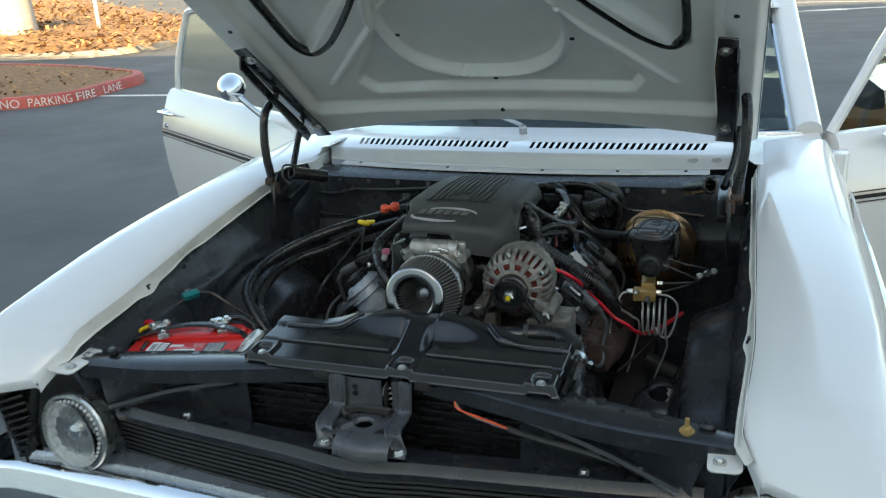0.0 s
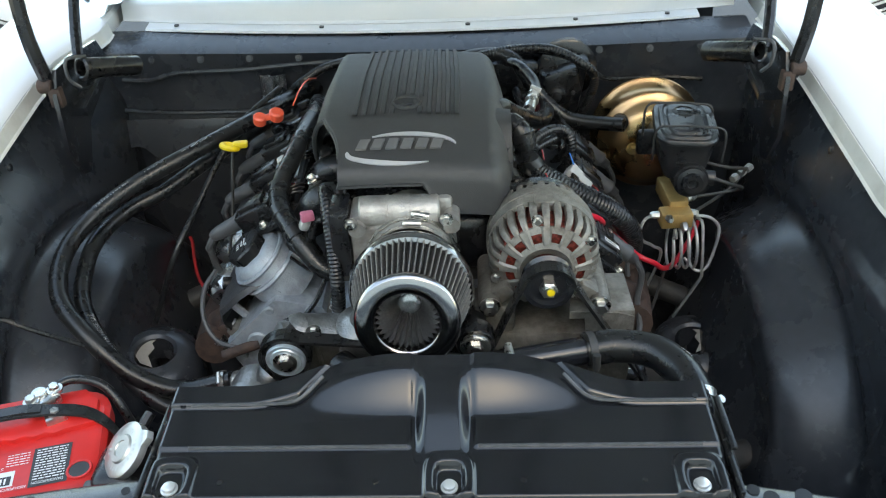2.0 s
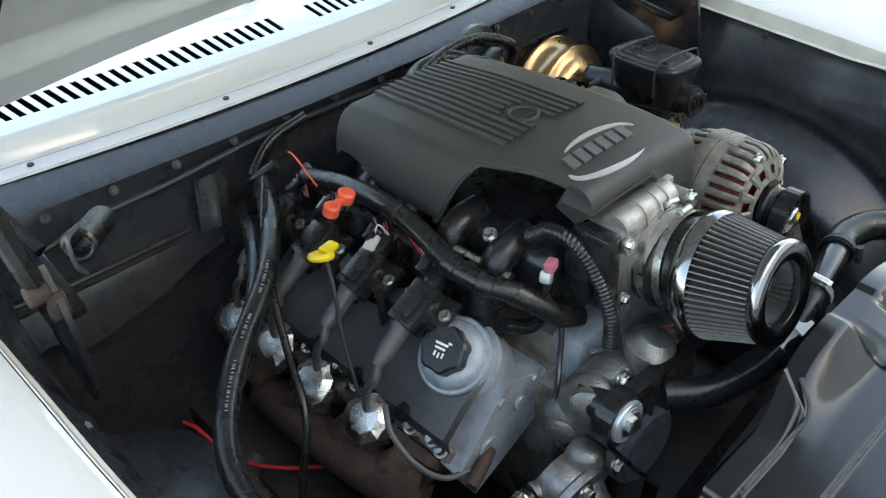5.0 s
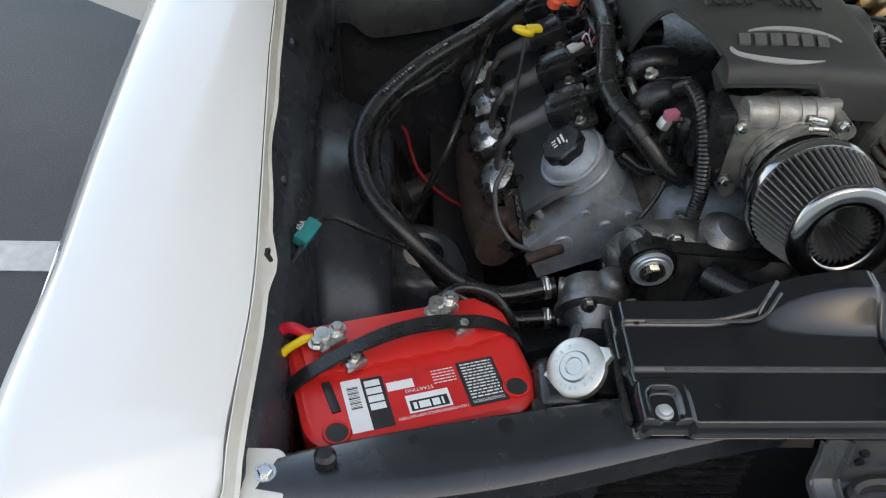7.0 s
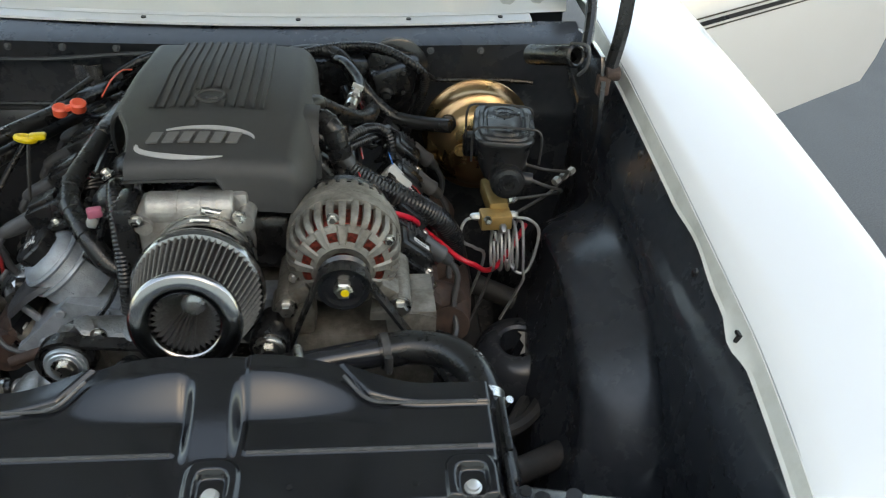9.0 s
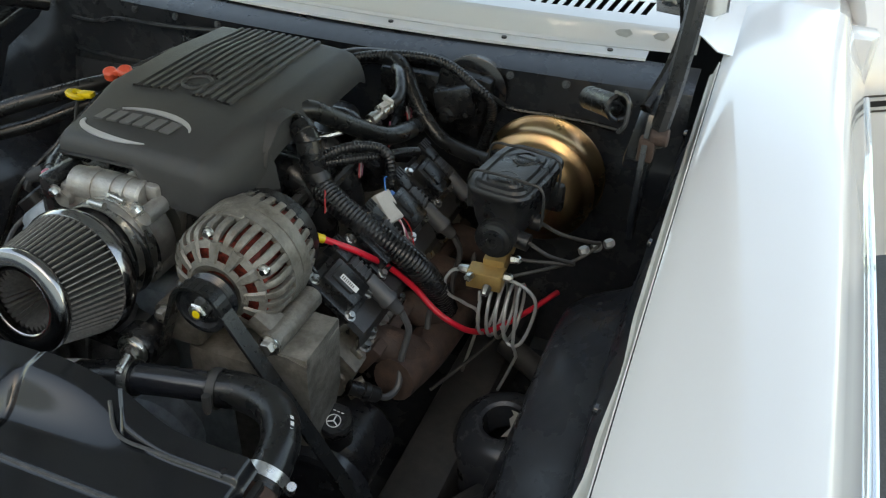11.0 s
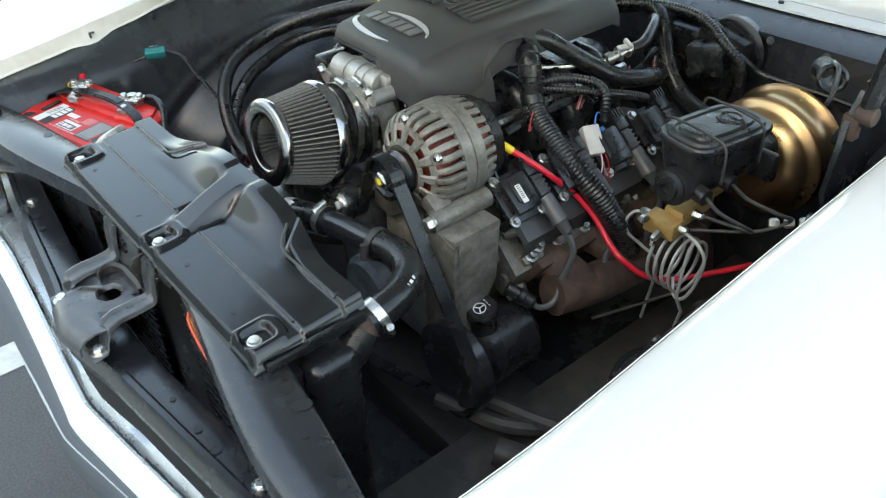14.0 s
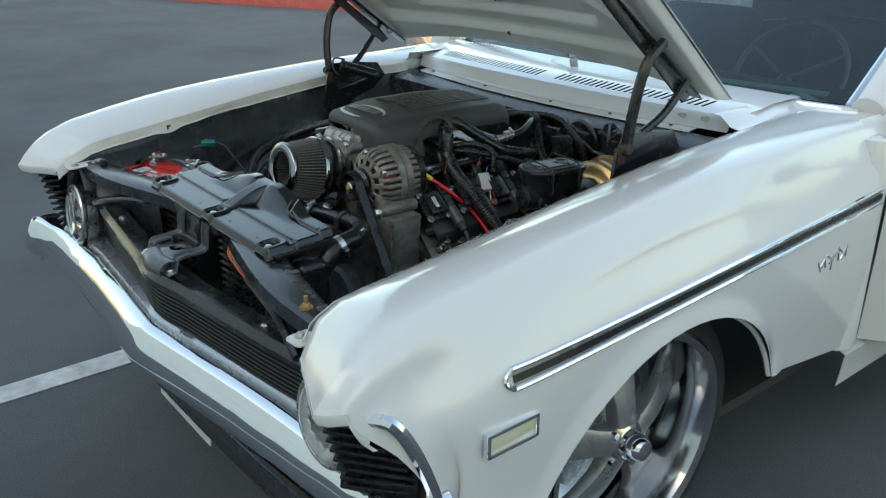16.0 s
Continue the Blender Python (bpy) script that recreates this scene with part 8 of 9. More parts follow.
    for k in range(14):
        quad(bm, Q(-0.077, -0.044 + 0.0022 * k, 0.0014), ux * 0.012, uy * (0.0006 + 0.0009 * (k % 3 == 0)))
    part("bar_code", bm, LABELK, case)
    # strap
    bm = B()
    rows = []
    for p in curve_pts([Q(-0.140, 0.010, -0.06), Q(-0.139, 0.004, -0.012), Q(-0.118, 0.006, 0.012), Q(-0.05, 0.024, 0.024), Q(0.02, 0.034, 0.025), Q(0.10, 0.030, 0.013), Q(0.138, 0.010, -0.012), Q(0.139, 0.006, -0.06)], 8):
        rows.append([p - uy * 0.010 + V(0, 0, -0.001), p - uy * 0.009 + V(0, 0, 0.002), p + uy * 0.009 + V(0, 0, 0.002), p + uy * 0.010 + V(0, 0, -0.001)])
    grid(bm, rows, 0, closed=True)
    st = part("strap", bm, RUBBER, b, "black rubber carrying strap")
    bm = B()
    rows = []
    for p in curve_pts([Q(-0.045, 0.027, 0.026), Q(-0.01, 0.033, 0.0285), Q(0.03, 0.036, 0.0275), Q(0.055, 0.036, 0.024)], 6):
        rows.append([p - uy * 0.0085 - V(0, 0, 0.004), p - uy * 0.0075 + V(0, 0, 0.001), p + uy * 0.0075 + V(0, 0, 0.001), p + uy * 0.0085 - V(0, 0, 0.004)])
    grid(bm, rows, 0, closed=True)
    bmesh.ops.holes_fill(bm, edges=[q for q in bm.edges if q.is_boundary])
    part("grip", bm, RUBBER, st)
    # posts and clamps
    for nm, x, y in (("positive_clamp", -0.090, 0.050), ("negative_clamp", 0.048, 0.066)):
        bm = B()
        cyl(bm, Q(x, y, 0.004), Q(x, y, 0.026), 0.011, 0.009, seg=18)
        box(bm, Q(x + 0.006, y - 0.006, 0.014), (0.036, 0.022, 0.014), (0, 0, 14.5 + 25), bev=0.003)
        bolt(bm, Q(x + 0.018, y + 0.004, 0.022), (0, 0, 1), 0.007, 0.008)
        bolt(bm, Q(x - 0.008, y - 0.012, 0.022), (0, 0, 1), 0.007, 0.008)
        part(nm, bm, STEEL, b, "corroded grey battery clamp")
    bm = B()
    for x, y in ((-0.062, 0.012), (0.070, 0.030)):
        box(bm, Q(x, y, 0.010), (0.026, 0.018, 0.014), (0, 0, 30), bev=0.003)
        bolt(bm, Q(x, y, 0.017), (0.2, 0, 1), 0.006, 0.007)
    pieces("side_lug", bm, STEEL, b)
    bm = B()
    box(bm, (cx, cy, 0.578), (0.30, 0.21, 0.016), (0, 0, 14.5), bev=0.004)
    part("tray", bm, SATIN, b)
    # cables
    for nm, mat, pts, r, lab in (
            ("positive_cable", REDWIRE, [Q(-0.10, 0.056, 0.014), Q(-0.125, 0.075, 0.016), Q(-0.145, 0.07, -0.005), Q(-0.15, 0.04, -0.08), Q(-0.14, 0.02, -0.16)], 0.007, "red battery cable from the positive post"),
            ("negative_cable", RUBBER, [Q(0.05, 0.075, 0.014), Q(0.085, 0.088, 0.018), Q(0.125, 0.075, 0.006), Q(0.148, 0.05, -0.04), Q(0.155, 0.06, -0.13)], 0.006, "black battery cable from the negative post")):
        bm = B()
        tube(bm, pts, r, 10, 8)
        solo(nm, bm, mat, lab, "cable")
    bm = B()
    tube(bm, [Q(-0.10, 0.055, 0.016), Q(-0.115, 0.052, 0.015), Q(-0.14, 0.045, 0.0), Q(-0.15, 0.02, -0.05)], 0.005, 8, 6)
    solo("fused_lead", bm, YELLOW, "short yellow-sleeved lead at the battery post", "wire")


battery()


def brake():
    bo = thing("brake_booster", "gold zinc-plated brake booster on the firewall", "brake booster", (0.45, 0.90, 0.69))
    c = V(0.442, 1.022, 0.770)
    ax = V(0.0, -1, 0.02)
    bm = B()
    lathe(bm, c, ax, [(0.0, 0.05), (0.03, 0.080), (0.055, 0.092), (0.060, 0.102), (0.064, 0.1065), (0.070, 0.1065), (0.074, 0.101), (0.080, 0.0945), (0.094, 0.0915), (0.110, 0.0915), (0.116, 0.096), (0.121, 0.1005), (0.127, 0.1005), (0.131, 0.096), (0.134, 0.089), (0.140, 0.085), (0.151, 0.078), (0.159, 0.064), (0.163, 0.050), (0.164, 0.042), (0.172, 0.040), (0.174, 0.02)], 72)
    part("shell", bm, GOLD, bo)
    bm = B()
    for d, r in ((0.067, 0.1068), (0.124, 0.1008)):
        torus(bm, c + ax.normalized() * d, ax, r - 0.001, 0.0028, 64, 6)
    pieces("crimp_ring", bm, GOLD, bo)
    bm = B()
    for x in (-0.042, 0.042):
        bolt(bm, (0.442 + x, 0.846, 0.782), (0, -1, 0), 0.0085, 0.012)
    pieces("stud", bm, BRASS, bo)
    bm = B()
    lathe(bm, (0.378, 0.88, 0.824), (-0.2, -1, 0.15), [(0, 0.016), (0.012, 0.016), (0.014, 0.010), (0.034, 0.009)], 18)
    part("check_valve", bm, BLKPLASTIC, bo)
    # master cylinder
    m = thing("master_cylinder", "black cast master cylinder with wire-bail lid", "master cylinder", (0.455, 0.72, 0.80))
    bm = B()
    cyl(bm, (0.455, 0.865, 0.812), (0.455, 0.63, 0.835), 0.029, seg=24)
    lathe(bm, (0.455, 0.64, 0.834), (0, -1, 0.1), [(0, 0.026), (0.016, 0.025), (0.018, 0.018), (0.024, 0.017), (0.024, 0.009), (0.018, 0.008)], 24)
    def oval(hx, hy, z, e=4.2):
        out = []
        for k in range(40):
            a = 2 * math.pi * k / 40
            ca, sa = math.cos(a), math.sin(a)
            u, v = math.copysign(abs(ca) ** (2 / e), ca) * hx, math.copysign(abs(sa) ** (2 / e), sa) * hy
            x, y = 0.456 + 1.06 * u + 0.14 * v, 0.720 + 1.08 * v - 0.14 * u
            out.append((x, y, z + 0.008 - 0.02 * (y - 0.715)))
        return out
    rows = [oval(0.030, 0.062, 0.815), oval(0.038, 0.066, 0.836), oval(0.043, 0.069, 0.862), oval(0.043, 0.070, 0.872), oval(0.046, 0.072, 0.878), oval(0.046, 0.072, 0.884)]
    grid(bm, [r + r[:1] for r in rows])
    box(bm, (0.455, 0.82, 0.81), (0.11, 0.02, 0.05), bev=0.008)
    cyl(bm, (0.455, 0.66, 0.83), (0.50, 0.655, 0.825), 0.013, seg=14)
    cyl(bm, (0.455, 0.72, 0.825), (0.50, 0.72, 0.82), 0.013, seg=14)
    part("body", bm, CASTBLK, m)
    bm = B()
    rows = [oval(0.046, 0.072, 0.883), oval(0.049, 0.075, 0.885), oval(0.049, 0.075, 0.890), oval(0.047, 0.073, 0.893), oval(0.041, 0.067, 0.893), oval(0.039, 0.065, 0.897), oval(0.034, 0.060, 0.898), oval(0.032, 0.058, 0.895), oval(0.028, 0.054, 0.895), oval(0.026, 0.052, 0.899), oval(0.018, 0.044, 0.900), oval(0.001, 0.002, 0.899)]
    grid(bm, [r + r[:1] for r in rows])
    for y in (0.683, 0.747):
        lathe(bm, (0.456 + 0.14 * (y - 0.715), y, 0.905), (0, 0.05, 1), [(0, 0.022), (0.003, 0.021), (0.004, 0.016), (0.002, 0.013), (0.003, 0.004)], 24)
    part("lid", bm, CASTBLK, m)
    bm = B()
    for y in (0.672, 0.762):
        tube(bm, [(0.398, y + 0.006, 0.85), (0.400, y + 0.006, 0.906), (0.43, y + 0.003, 0.914), (0.48, y - 0.003, 0.914), (0.510, y - 0.006, 0.905), (0.512, y - 0.006, 0.85)], 0.0022, 6, 5)
    pieces("wire_bail", bm, DULL, m)
    # brake pipes and valve
    v = thing("proportioning_valve", "brass brake proportioning valve block", "valve", (0.44, 0.66, 0.745))
    bm = B()
    box(bm, (0.442, 0.645, 0.755), (0.054, 0.032, 0.028), (0, 0, 4), bev=0.003)
    box(bm, (0.446, 0.700, 0.765), (0.034, 0.09, 0.030), (0, 0, 4), bev=0.004)
    cyl(bm, (0.448, 0.72, 0.77), (0.452, 0.765, 0.775), 0.010, seg=14)
    part("block", bm, BRASS, v)
    bm = B()
    for p, d in (((0.425, 0.622, 0.768), (0, -1, 0.3)), ((0.452, 0.622, 0.755), (0, -1, -0.3)), ((0.466, 0.65, 0.76), (1, 0, 0)), ((0.414, 0.645, 0.76), (-1, 0, 0)), ((0.468, 0.68, 0.772), (1, 0.2, 0))):
        lathe(bm, p, d, [(0, 0.007), (0.012, 0.0065), (0.016, 0.004)], 6)
    pieces("flare_nut", bm, STEEL, v)
    lines = thing("brake_lines", "coiled grey steel brake lines", "brake lines", (0.46, 0.60, 0.66))
    bm = B()
    pts = [(0.440, 0.625, 0.742), (0.442, 0.620, 0.728)]
    n = 52
    for k in range(n):
        t = 2 * math.pi * k / 13 + 2.4
        pts.append((0.440 + 0.0135 * k / 13, 0.660 + 0.042 * math.cos(t), 0.690 + 0.046 * math.sin(t)))
    pts += [(0.497, 0.625, 0.655), (0.500, 0.64, 0.62), (0.47, 0.66, 0.52)]
    tube(bm, pts, 0.0028, 8, 2)
    part("coil", bm, LINEGREY, lines)
    bm = B()
    tube(bm, [(0.404, 0.645, 0.758), (0.390, 0.640, 0.755), (0.382, 0.632, 0.739), (0.388, 0.632, 0.716), (0.41, 0.645, 0.695), (0.43, 0.66, 0.66), (0.40, 0.68, 0.52)], 0.0028, 8, 6)
    part("left_pipe", bm, LINEGREY, lines)
    bm = B()
    tube(bm, [(0.478, 0.65, 0.755), (0.503, 0.645, 0.752), (0.521, 0.645, 0.730), (0.518, 0.640, 0.690), (0.506, 0.632, 0.655), (0.488, 0.632, 0.650), (0.470, 0.65, 0.665)], 0.0028, 8, 6)
    part("right_pipe", bm, LINEGREY, lines)
    bm = B()
    tube(bm, [(0.50, 0.655, 0.825), (0.53, 0.65, 0.815), (0.56, 0.68, 0.79), (0.55, 0.70, 0.772), (0.50, 0.69, 0.77), (0.475, 0.683, 0.772)], 0.003, 8, 6)
    tube(bm, [(0.50, 0.72, 0.82), (0.535, 0.71, 0.815), (0.575, 0.73, 0.80), (0.585, 0.75, 0.785), (0.55, 0.72, 0.762), (0.48, 0.66, 0.757)], 0.003, 8, 6)
    part("upper_pipe", bm, DULL, lines)

    bm = B()
    for k in range(3):
        p = V(0.560 + 0.016 * k, 0.735 + 0.014 * k, 0.775 + 0.002 * k)
        lathe(bm, p, (0.75, 0.65, 0.1), [(0, 0.0065), (0.004, 0.008), (0.011, 0.008), (0.015, 0.0055)], 6)
    part("union", bm, LINEGREY, lines, "grey steel pipe union")


brake()

# ---- hoses, looms, wires and small fittings in the bay ----
def hose(name, pts, r, mat, label, category="hose", ribs=0.0, step=None, seg=12, n=8, kind=""):
    bm = B()
    tube(bm, pts, r, seg, n, ribs, step)
    return solo(name, bm, mat, label, category)


def printed_hose(pts, r, label, a=0.25, b=0.75, side=(0, -0.3, 1)):
    h = thing("heater_hose", label, "hose", pts[-1], "heater hoses")
    bm = B()
    tube(bm, pts, r, 14, 8)
    part("tube", bm, RUBBER, h)
    path = curve_pts(pts, 40)
    rnd = random.Random(len(pts) + int(r * 1e4))
    bm = B()
    i = int(len(path) * a)
    while i < int(len(path) * b):
        l = rnd.randint(1, 2)
        d = (path[i + 1] - path[i]).normalized()
        s = Vector(side)
        s = (s - d * s.dot(d)).normalized()
        k = d.cross(s)
        o = path[i] + s * (r + 0.0004) - k * 0.0025
        quad(bm, o, (path[i + 1] - path[i]) * 0.55, k * 0.0036)
        i += l if rnd.random() > 0.08 else 12
    tagged(part("white_print", bm, PRINT, h), "rows of small white print", kind="stuff")
    return h


H1 = [(-0.22, 1.01, 0.85), (-0.27, 0.91, 0.868), (-0.32, 0.82, 0.868), (-0.39, 0.73, 0.862), (-0.48, 0.66, 0.838), (-0.548, 0.59, 0.808), (-0.574, 0.52, 0.782), (-0.556, 0.44, 0.758), (-0.50, 0.385, 0.725), (-0.44, 0.36, 0.672), (-0.37, 0.355, 0.64), (-0.285, 0.36, 0.655)]
H2 = [(-0.26, 1.01, 0.81), (-0.31, 0.90, 0.826), (-0.38, 0.78, 0.822), (-0.455, 0.70, 0.797), (-0.512, 0.655, 0.783), (-0.548, 0.595, 0.766), (-0.553, 0.53, 0.745), (-0.535, 0.46, 0.722), (-0.48, 0.39, 0.69), (-0.42, 0.35, 0.638), (-0.36, 0.335, 0.612), (-0.285, 0.335, 0.615)]
for pts, r, a0, b0 in ((H1, 0.0145, 0.22, 0.44), (H2, 0.0135, 0.40, 0.45)):
    hh = hose_of_words = printed_hose(pts, r, "thick black heater hose with white print, looped along the bay", a0, b0)
    bm = B()
    p, q = Vector(pts[-1]), Vector(pts[-2])
    band(bm, p.lerp(q, 0.15), q - p, r + 0.001, 0.010, screw=(0.2, -0.6, 1))
    part("hose_clamp", bm, STEEL, hh, "steel hose clamp")

hose("vacuum_hose", [(-0.27, 0.90, 0.90), (-0.33, 0.82, 0.87), (-0.37, 0.755, 0.82), (-0.40, 0.69, 0.77), (-0.43, 0.62, 0.72), (-0.465, 0.60, 0.64), (-0.49, 0.585, 0.58)], 0.006, RUBBER, "thin black hose hanging beside the valve cover", ribs=0.0008, step=0.004)
hose("firewall_loom", [(-0.23, 0.93, 0.895), (-0.26, 0.96, 0.87), (-0.20, 0.99, 0.90), (-0.13, 0.985, 0.92)], 0.009, RUBBER, "black taped wiring loom along the firewall", "wiring")
hose("red_cable", [(-0.505, 0.880, 0.575), (-0.495, 0.859, 0.570), (-0.486, 0.825, 0.552), (-0.474, 0.795, 0.535), (-0.455, 0.765, 0.527), (-0.42, 0.725, 0.522), (-0.362, 0.676, 0.521)], 0.0036, REDDARK, "red starter cable down beside the engine", "cable")
def engine_harness():
    w = thing("engine_harness", "thick black taped engine wiring harness", "wiring", (-0.2, 0.7, 0.88))
    pts = [(-0.20, 0.90, 0.87), (-0.192, 0.80, 0.890), (-0.196, 0.70, 0.898), (-0.205, 0.62, 0.890), (-0.214, 0.56, 0.878), (-0.206, 0.515, 0.868), (-0.185, 0.478, 0.858), (-0.163, 0.452, 0.838), (-0.140, 0.436, 0.815), (-0.110, 0.430, 0.800)]
    bm = B()
    tube(bm, pts, 0.0150, 12, 8)
    part("taped_run", bm, RUBBER, w)
    path = curve_pts(pts, 10)
    for k in (22, 41, 52, 63):
        bm = B()
        d = (path[k + 1] - path[k]).normalized()
        lathe(bm, path[k] - d * 0.011, d, [(0, 0.0152), (0.001, 0.0164), (0.021, 0.0164), (0.022, 0.0152)], 16)
        part("tape_wrap", bm, BLKPLASTIC, w)
    bm = B()
    tube(bm, [(-0.160, 0.455, 0.835), (-0.150, 0.452, 0.86), (-0.140, 0.452, 0.885), (-0.128, 0.45, 0.888)], 0.006, 8, 6, ribs=0.0008, step=0.0026)
    part("branch", bm, BLKPLASTIC, w)


engine_harness()
hose("throttle_conduit", [(-0.128, 0.50, 0.905), (-0.124, 0.470, 0.925), (-0.118, 0.440, 0.918), (-0.112, 0.415, 0.893), (-0.108, 0.395, 0.855), (-0.106, 0.382, 0.815), (-0.108, 0.380, 0.775)], 0.0108, BLKPLASTIC, "black corrugated conduit looping by the throttle body", "conduit", ribs=0.0011, step=0.0028)
hose("breather_hose", [(-0.19, 0.49, 0.80), (-0.155, 0.475, 0.785), (-0.12, 0.47, 0.80), (-0.10, 0.455, 0.84)], 0.0105, RUBBER, "black rubber breather hose")
hose("sensor_wire", [(-0.13, 0.47, 0.83), (-0.135, 0.44, 0.79), (-0.155, 0.425, 0.75), (-0.19, 0.40, 0.72), (-0.215, 0.38, 0.69), (-0.21, 0.36, 0.67)], 0.004, BLKPLASTIC, "thin grey sensor wire on the engine front", "wire", seg=8)
hose("bare_rod", [(-0.125, 0.40, 0.765), (-0.08, 0.385, 0.755), (-0.03, 0.37, 0.745)], 0.004, STEEL, "thin bright steel tube under the throttle body", "tube", seg=8)
for k, col in enumerate((BRASS, LABELW, ORANGE)):
    hose("thin_wire", [(-0.06, 0.385, 0.755 + 0.003 * k), (-0.02, 0.36, 0.765), (0.02, 0.345 - 0.004 * k, 0.758)], 0.0016, col, "thin coloured wire under the throttle body", "wire", seg=6)


def dipsticks():
    d = thing("oil_dipstick", "yellow oil dipstick handle on a thin steel tube", "dipstick", (-0.33, 0.66, 0.62))
    bm = B()
    torus(bm, (-0.322, 0.692, 0.885), (0.25, 0.3, 1), 0.013, 0.0055, 24, 8)
    box(bm, (-0.305, 0.698, 0.886), (0.026, 0.018, 0.010), (0, 0, 10), bev=0.004)
    part("handle", bm, YELLOW, d)
    bm = B()
    tube(bm, [(-0.317, 0.690, 0.885), (-0.322, 0.675, 0.84), (-0.33, 0.66, 0.77), (-0.34, 0.63, 0.70), (-0.34, 0.62, 0.62)], 0.003, 6, 6)
    part("tube", bm, DULL, d)
    t = thing("transmission_dipstick", "orange-red transmission dipstick handle on a black tube", "dipstick", (-0.25, 0.85, 0.70))
    bm = B()
    lathe(bm, (-0.272, 0.728, 0.918), (0.2, -0.3, 1), [(-0.008, 0.011), (0.006, 0.0115), (0.009, 0.008)], 18)
    lathe(bm, (-0.243, 0.732, 0.924), (0.2, -0.3, 1), [(-0.008, 0.012), (0.006, 0.0125), (0.009, 0.009)], 18)
    box(bm, (-0.258, 0.730, 0.921), (0.028, 0.012, 0.010), (0, -10, 6), bev=0.003)
    part("handle", bm, ORANGE, t)
    bm = B()
    tube(bm, [(-0.256, 0.733, 0.915), (-0.25, 0.78, 0.885), (-0.235, 0.85, 0.83), (-0.225, 0.92, 0.72), (-0.22, 0.95, 0.6)], 0.006, 8, 6)
    part("tube", bm, SATIN, t)


dipsticks()


def plug(name, p, size, rot, mat, label, wires=(), cat="connector"):
    c = thing(name, label, cat, p)
    bm = B()
    box(bm, p, size, rot, bev=min(size) * 0.15)
    box(bm, V(*p) + V(0, 0, size[2] * 0.35), (size[0] * 0.5, size[1] * 0.7, size[2] * 0.5), rot, bev=min(size) * 0.1)
    part("housing", bm, mat, c)
    for k, (m, end, mid) in enumerate(wires):
        bm = B()
        o = V(*p) + V(0.003 * k, 0.002 * k, 0)
        tube(bm, [o, o.lerp(V(*end), 0.4) + V(*mid), V(*end)], 0.0012, 6, 6)
        part("wire", bm, m, c)
    return c


plug("coil_connector", (-0.232, 0.700, 0.852), (0.026, 0.018, 0.018), (0, -27, 15), GREYPL, "pale grey plastic connector on the coil wiring", ((PINK, (-0.215, 0.70, 0.86), (0, 0, 0.02)), (LABELW, (-0.21, 0.69, 0.862), (0, 0, 0.025))))
plug("harness_connector", (-0.215, 0.600, 0.850), (0.026, 0.018, 0.018), (0, -20, 20), BLKPLASTIC, "black plastic harness connector", ((REDWIRE, (-0.20, 0.72, 0.885), (0, 0, 0.015)), (LABELW, (-0.198, 0.71, 0.88), (0, 0, 0.02)), (PINK, (-0.198, 0.70, 0.882), (0, 0, 0.012))))
plug("coil_bank_connector", (0.272, 0.664, 0.822), (0.050, 0.030, 0.022), (0, 44, -22), GREYPL, "white connector on the driver-side coil harness", ((PINK, (0.318, 0.650, 0.768), (0.012, 0, 0.0)), (BLUE, (0.262, 0.712, 0.842), (-0.01, 0, 0.03)), (LABELW, (0.312, 0.640, 0.762), (0.012, 0, 0)), (REDDARK, (0.322, 0.655, 0.765), (0.012, 0, 0))))
plug("blue_clip", (0.270, 0.690, 0.826), (0.018, 0.014, 0.012), (0, 30, 0), BLUE, "small blue locking clip", ())
plug("fuse_holder", (-0.630, 0.307, 0.800), (0.020, 0.042, 0.016), (0, 20, -25), TEAL, "teal inline fuse holder on the inner fender", ())
hose("fuse_lead", [(-0.628, 0.325, 0.80), (-0.60, 0.35, 0.79), (-0.56, 0.355, 0.765), (-0.50, 0.37, 0.72)], 0.0045, BLKPLASTIC, "corrugated black lead from the fuse", "wire", ribs=0.0008, step=0.003, seg=8)
hose("fuse_tail", [(-0.632, 0.29, 0.798), (-0.65, 0.25, 0.785), (-0.648, 0.20, 0.77), (-0.63, 0.17, 0.73)], 0.0028, RUBBER, "thin black wire from the fuse to the battery", "wire", seg=6)

# driver's side
def main_loom():
    w = thing("main_loom", "black taped wiring loom in a thick corrugated conduit beside the alternator", "wiring", (0.2, 0.61, 0.9))
    bm = B()
    tube(bm, [(0.182, 0.612, 0.895), (0.189, 0.610, 0.880), (0.203, 0.604, 0.868), (0.240, 0.594, 0.850), (0.287, 0.590, 0.826), (0.322, 0.596, 0.800), (0.347, 0.607, 0.772), (0.368, 0.628, 0.725), (0.375, 0.66, 0.66)], 0.0195, 12, 8, 0.0014, 0.0031)
    part("conduit", bm, BLKPLASTIC, w, "thick black corrugated conduit")
    taped = [(0.120, 0.66, 0.940), (0.150, 0.632, 0.948), (0.171, 0.618, 0.938), (0.178, 0.613, 0.915), (0.184, 0.611, 0.890), (0.196, 0.607, 0.873)]
    bm = B()
    tube(bm, taped, 0.0175, 12, 8)
    part("taped_run", bm, RUBBER, w)
    path = curve_pts(taped, 10)
    for k in (14, 24, 34, 43):
        d = (path[k + 1] - path[k]).normalized()
        part("tape_wrap", lathe(B(), path[k] - d * 0.010, d, [(0, 0.0177), (0.001, 0.0192), (0.019, 0.0190), (0.020, 0.0177)], 16), BLKPLASTIC, w)


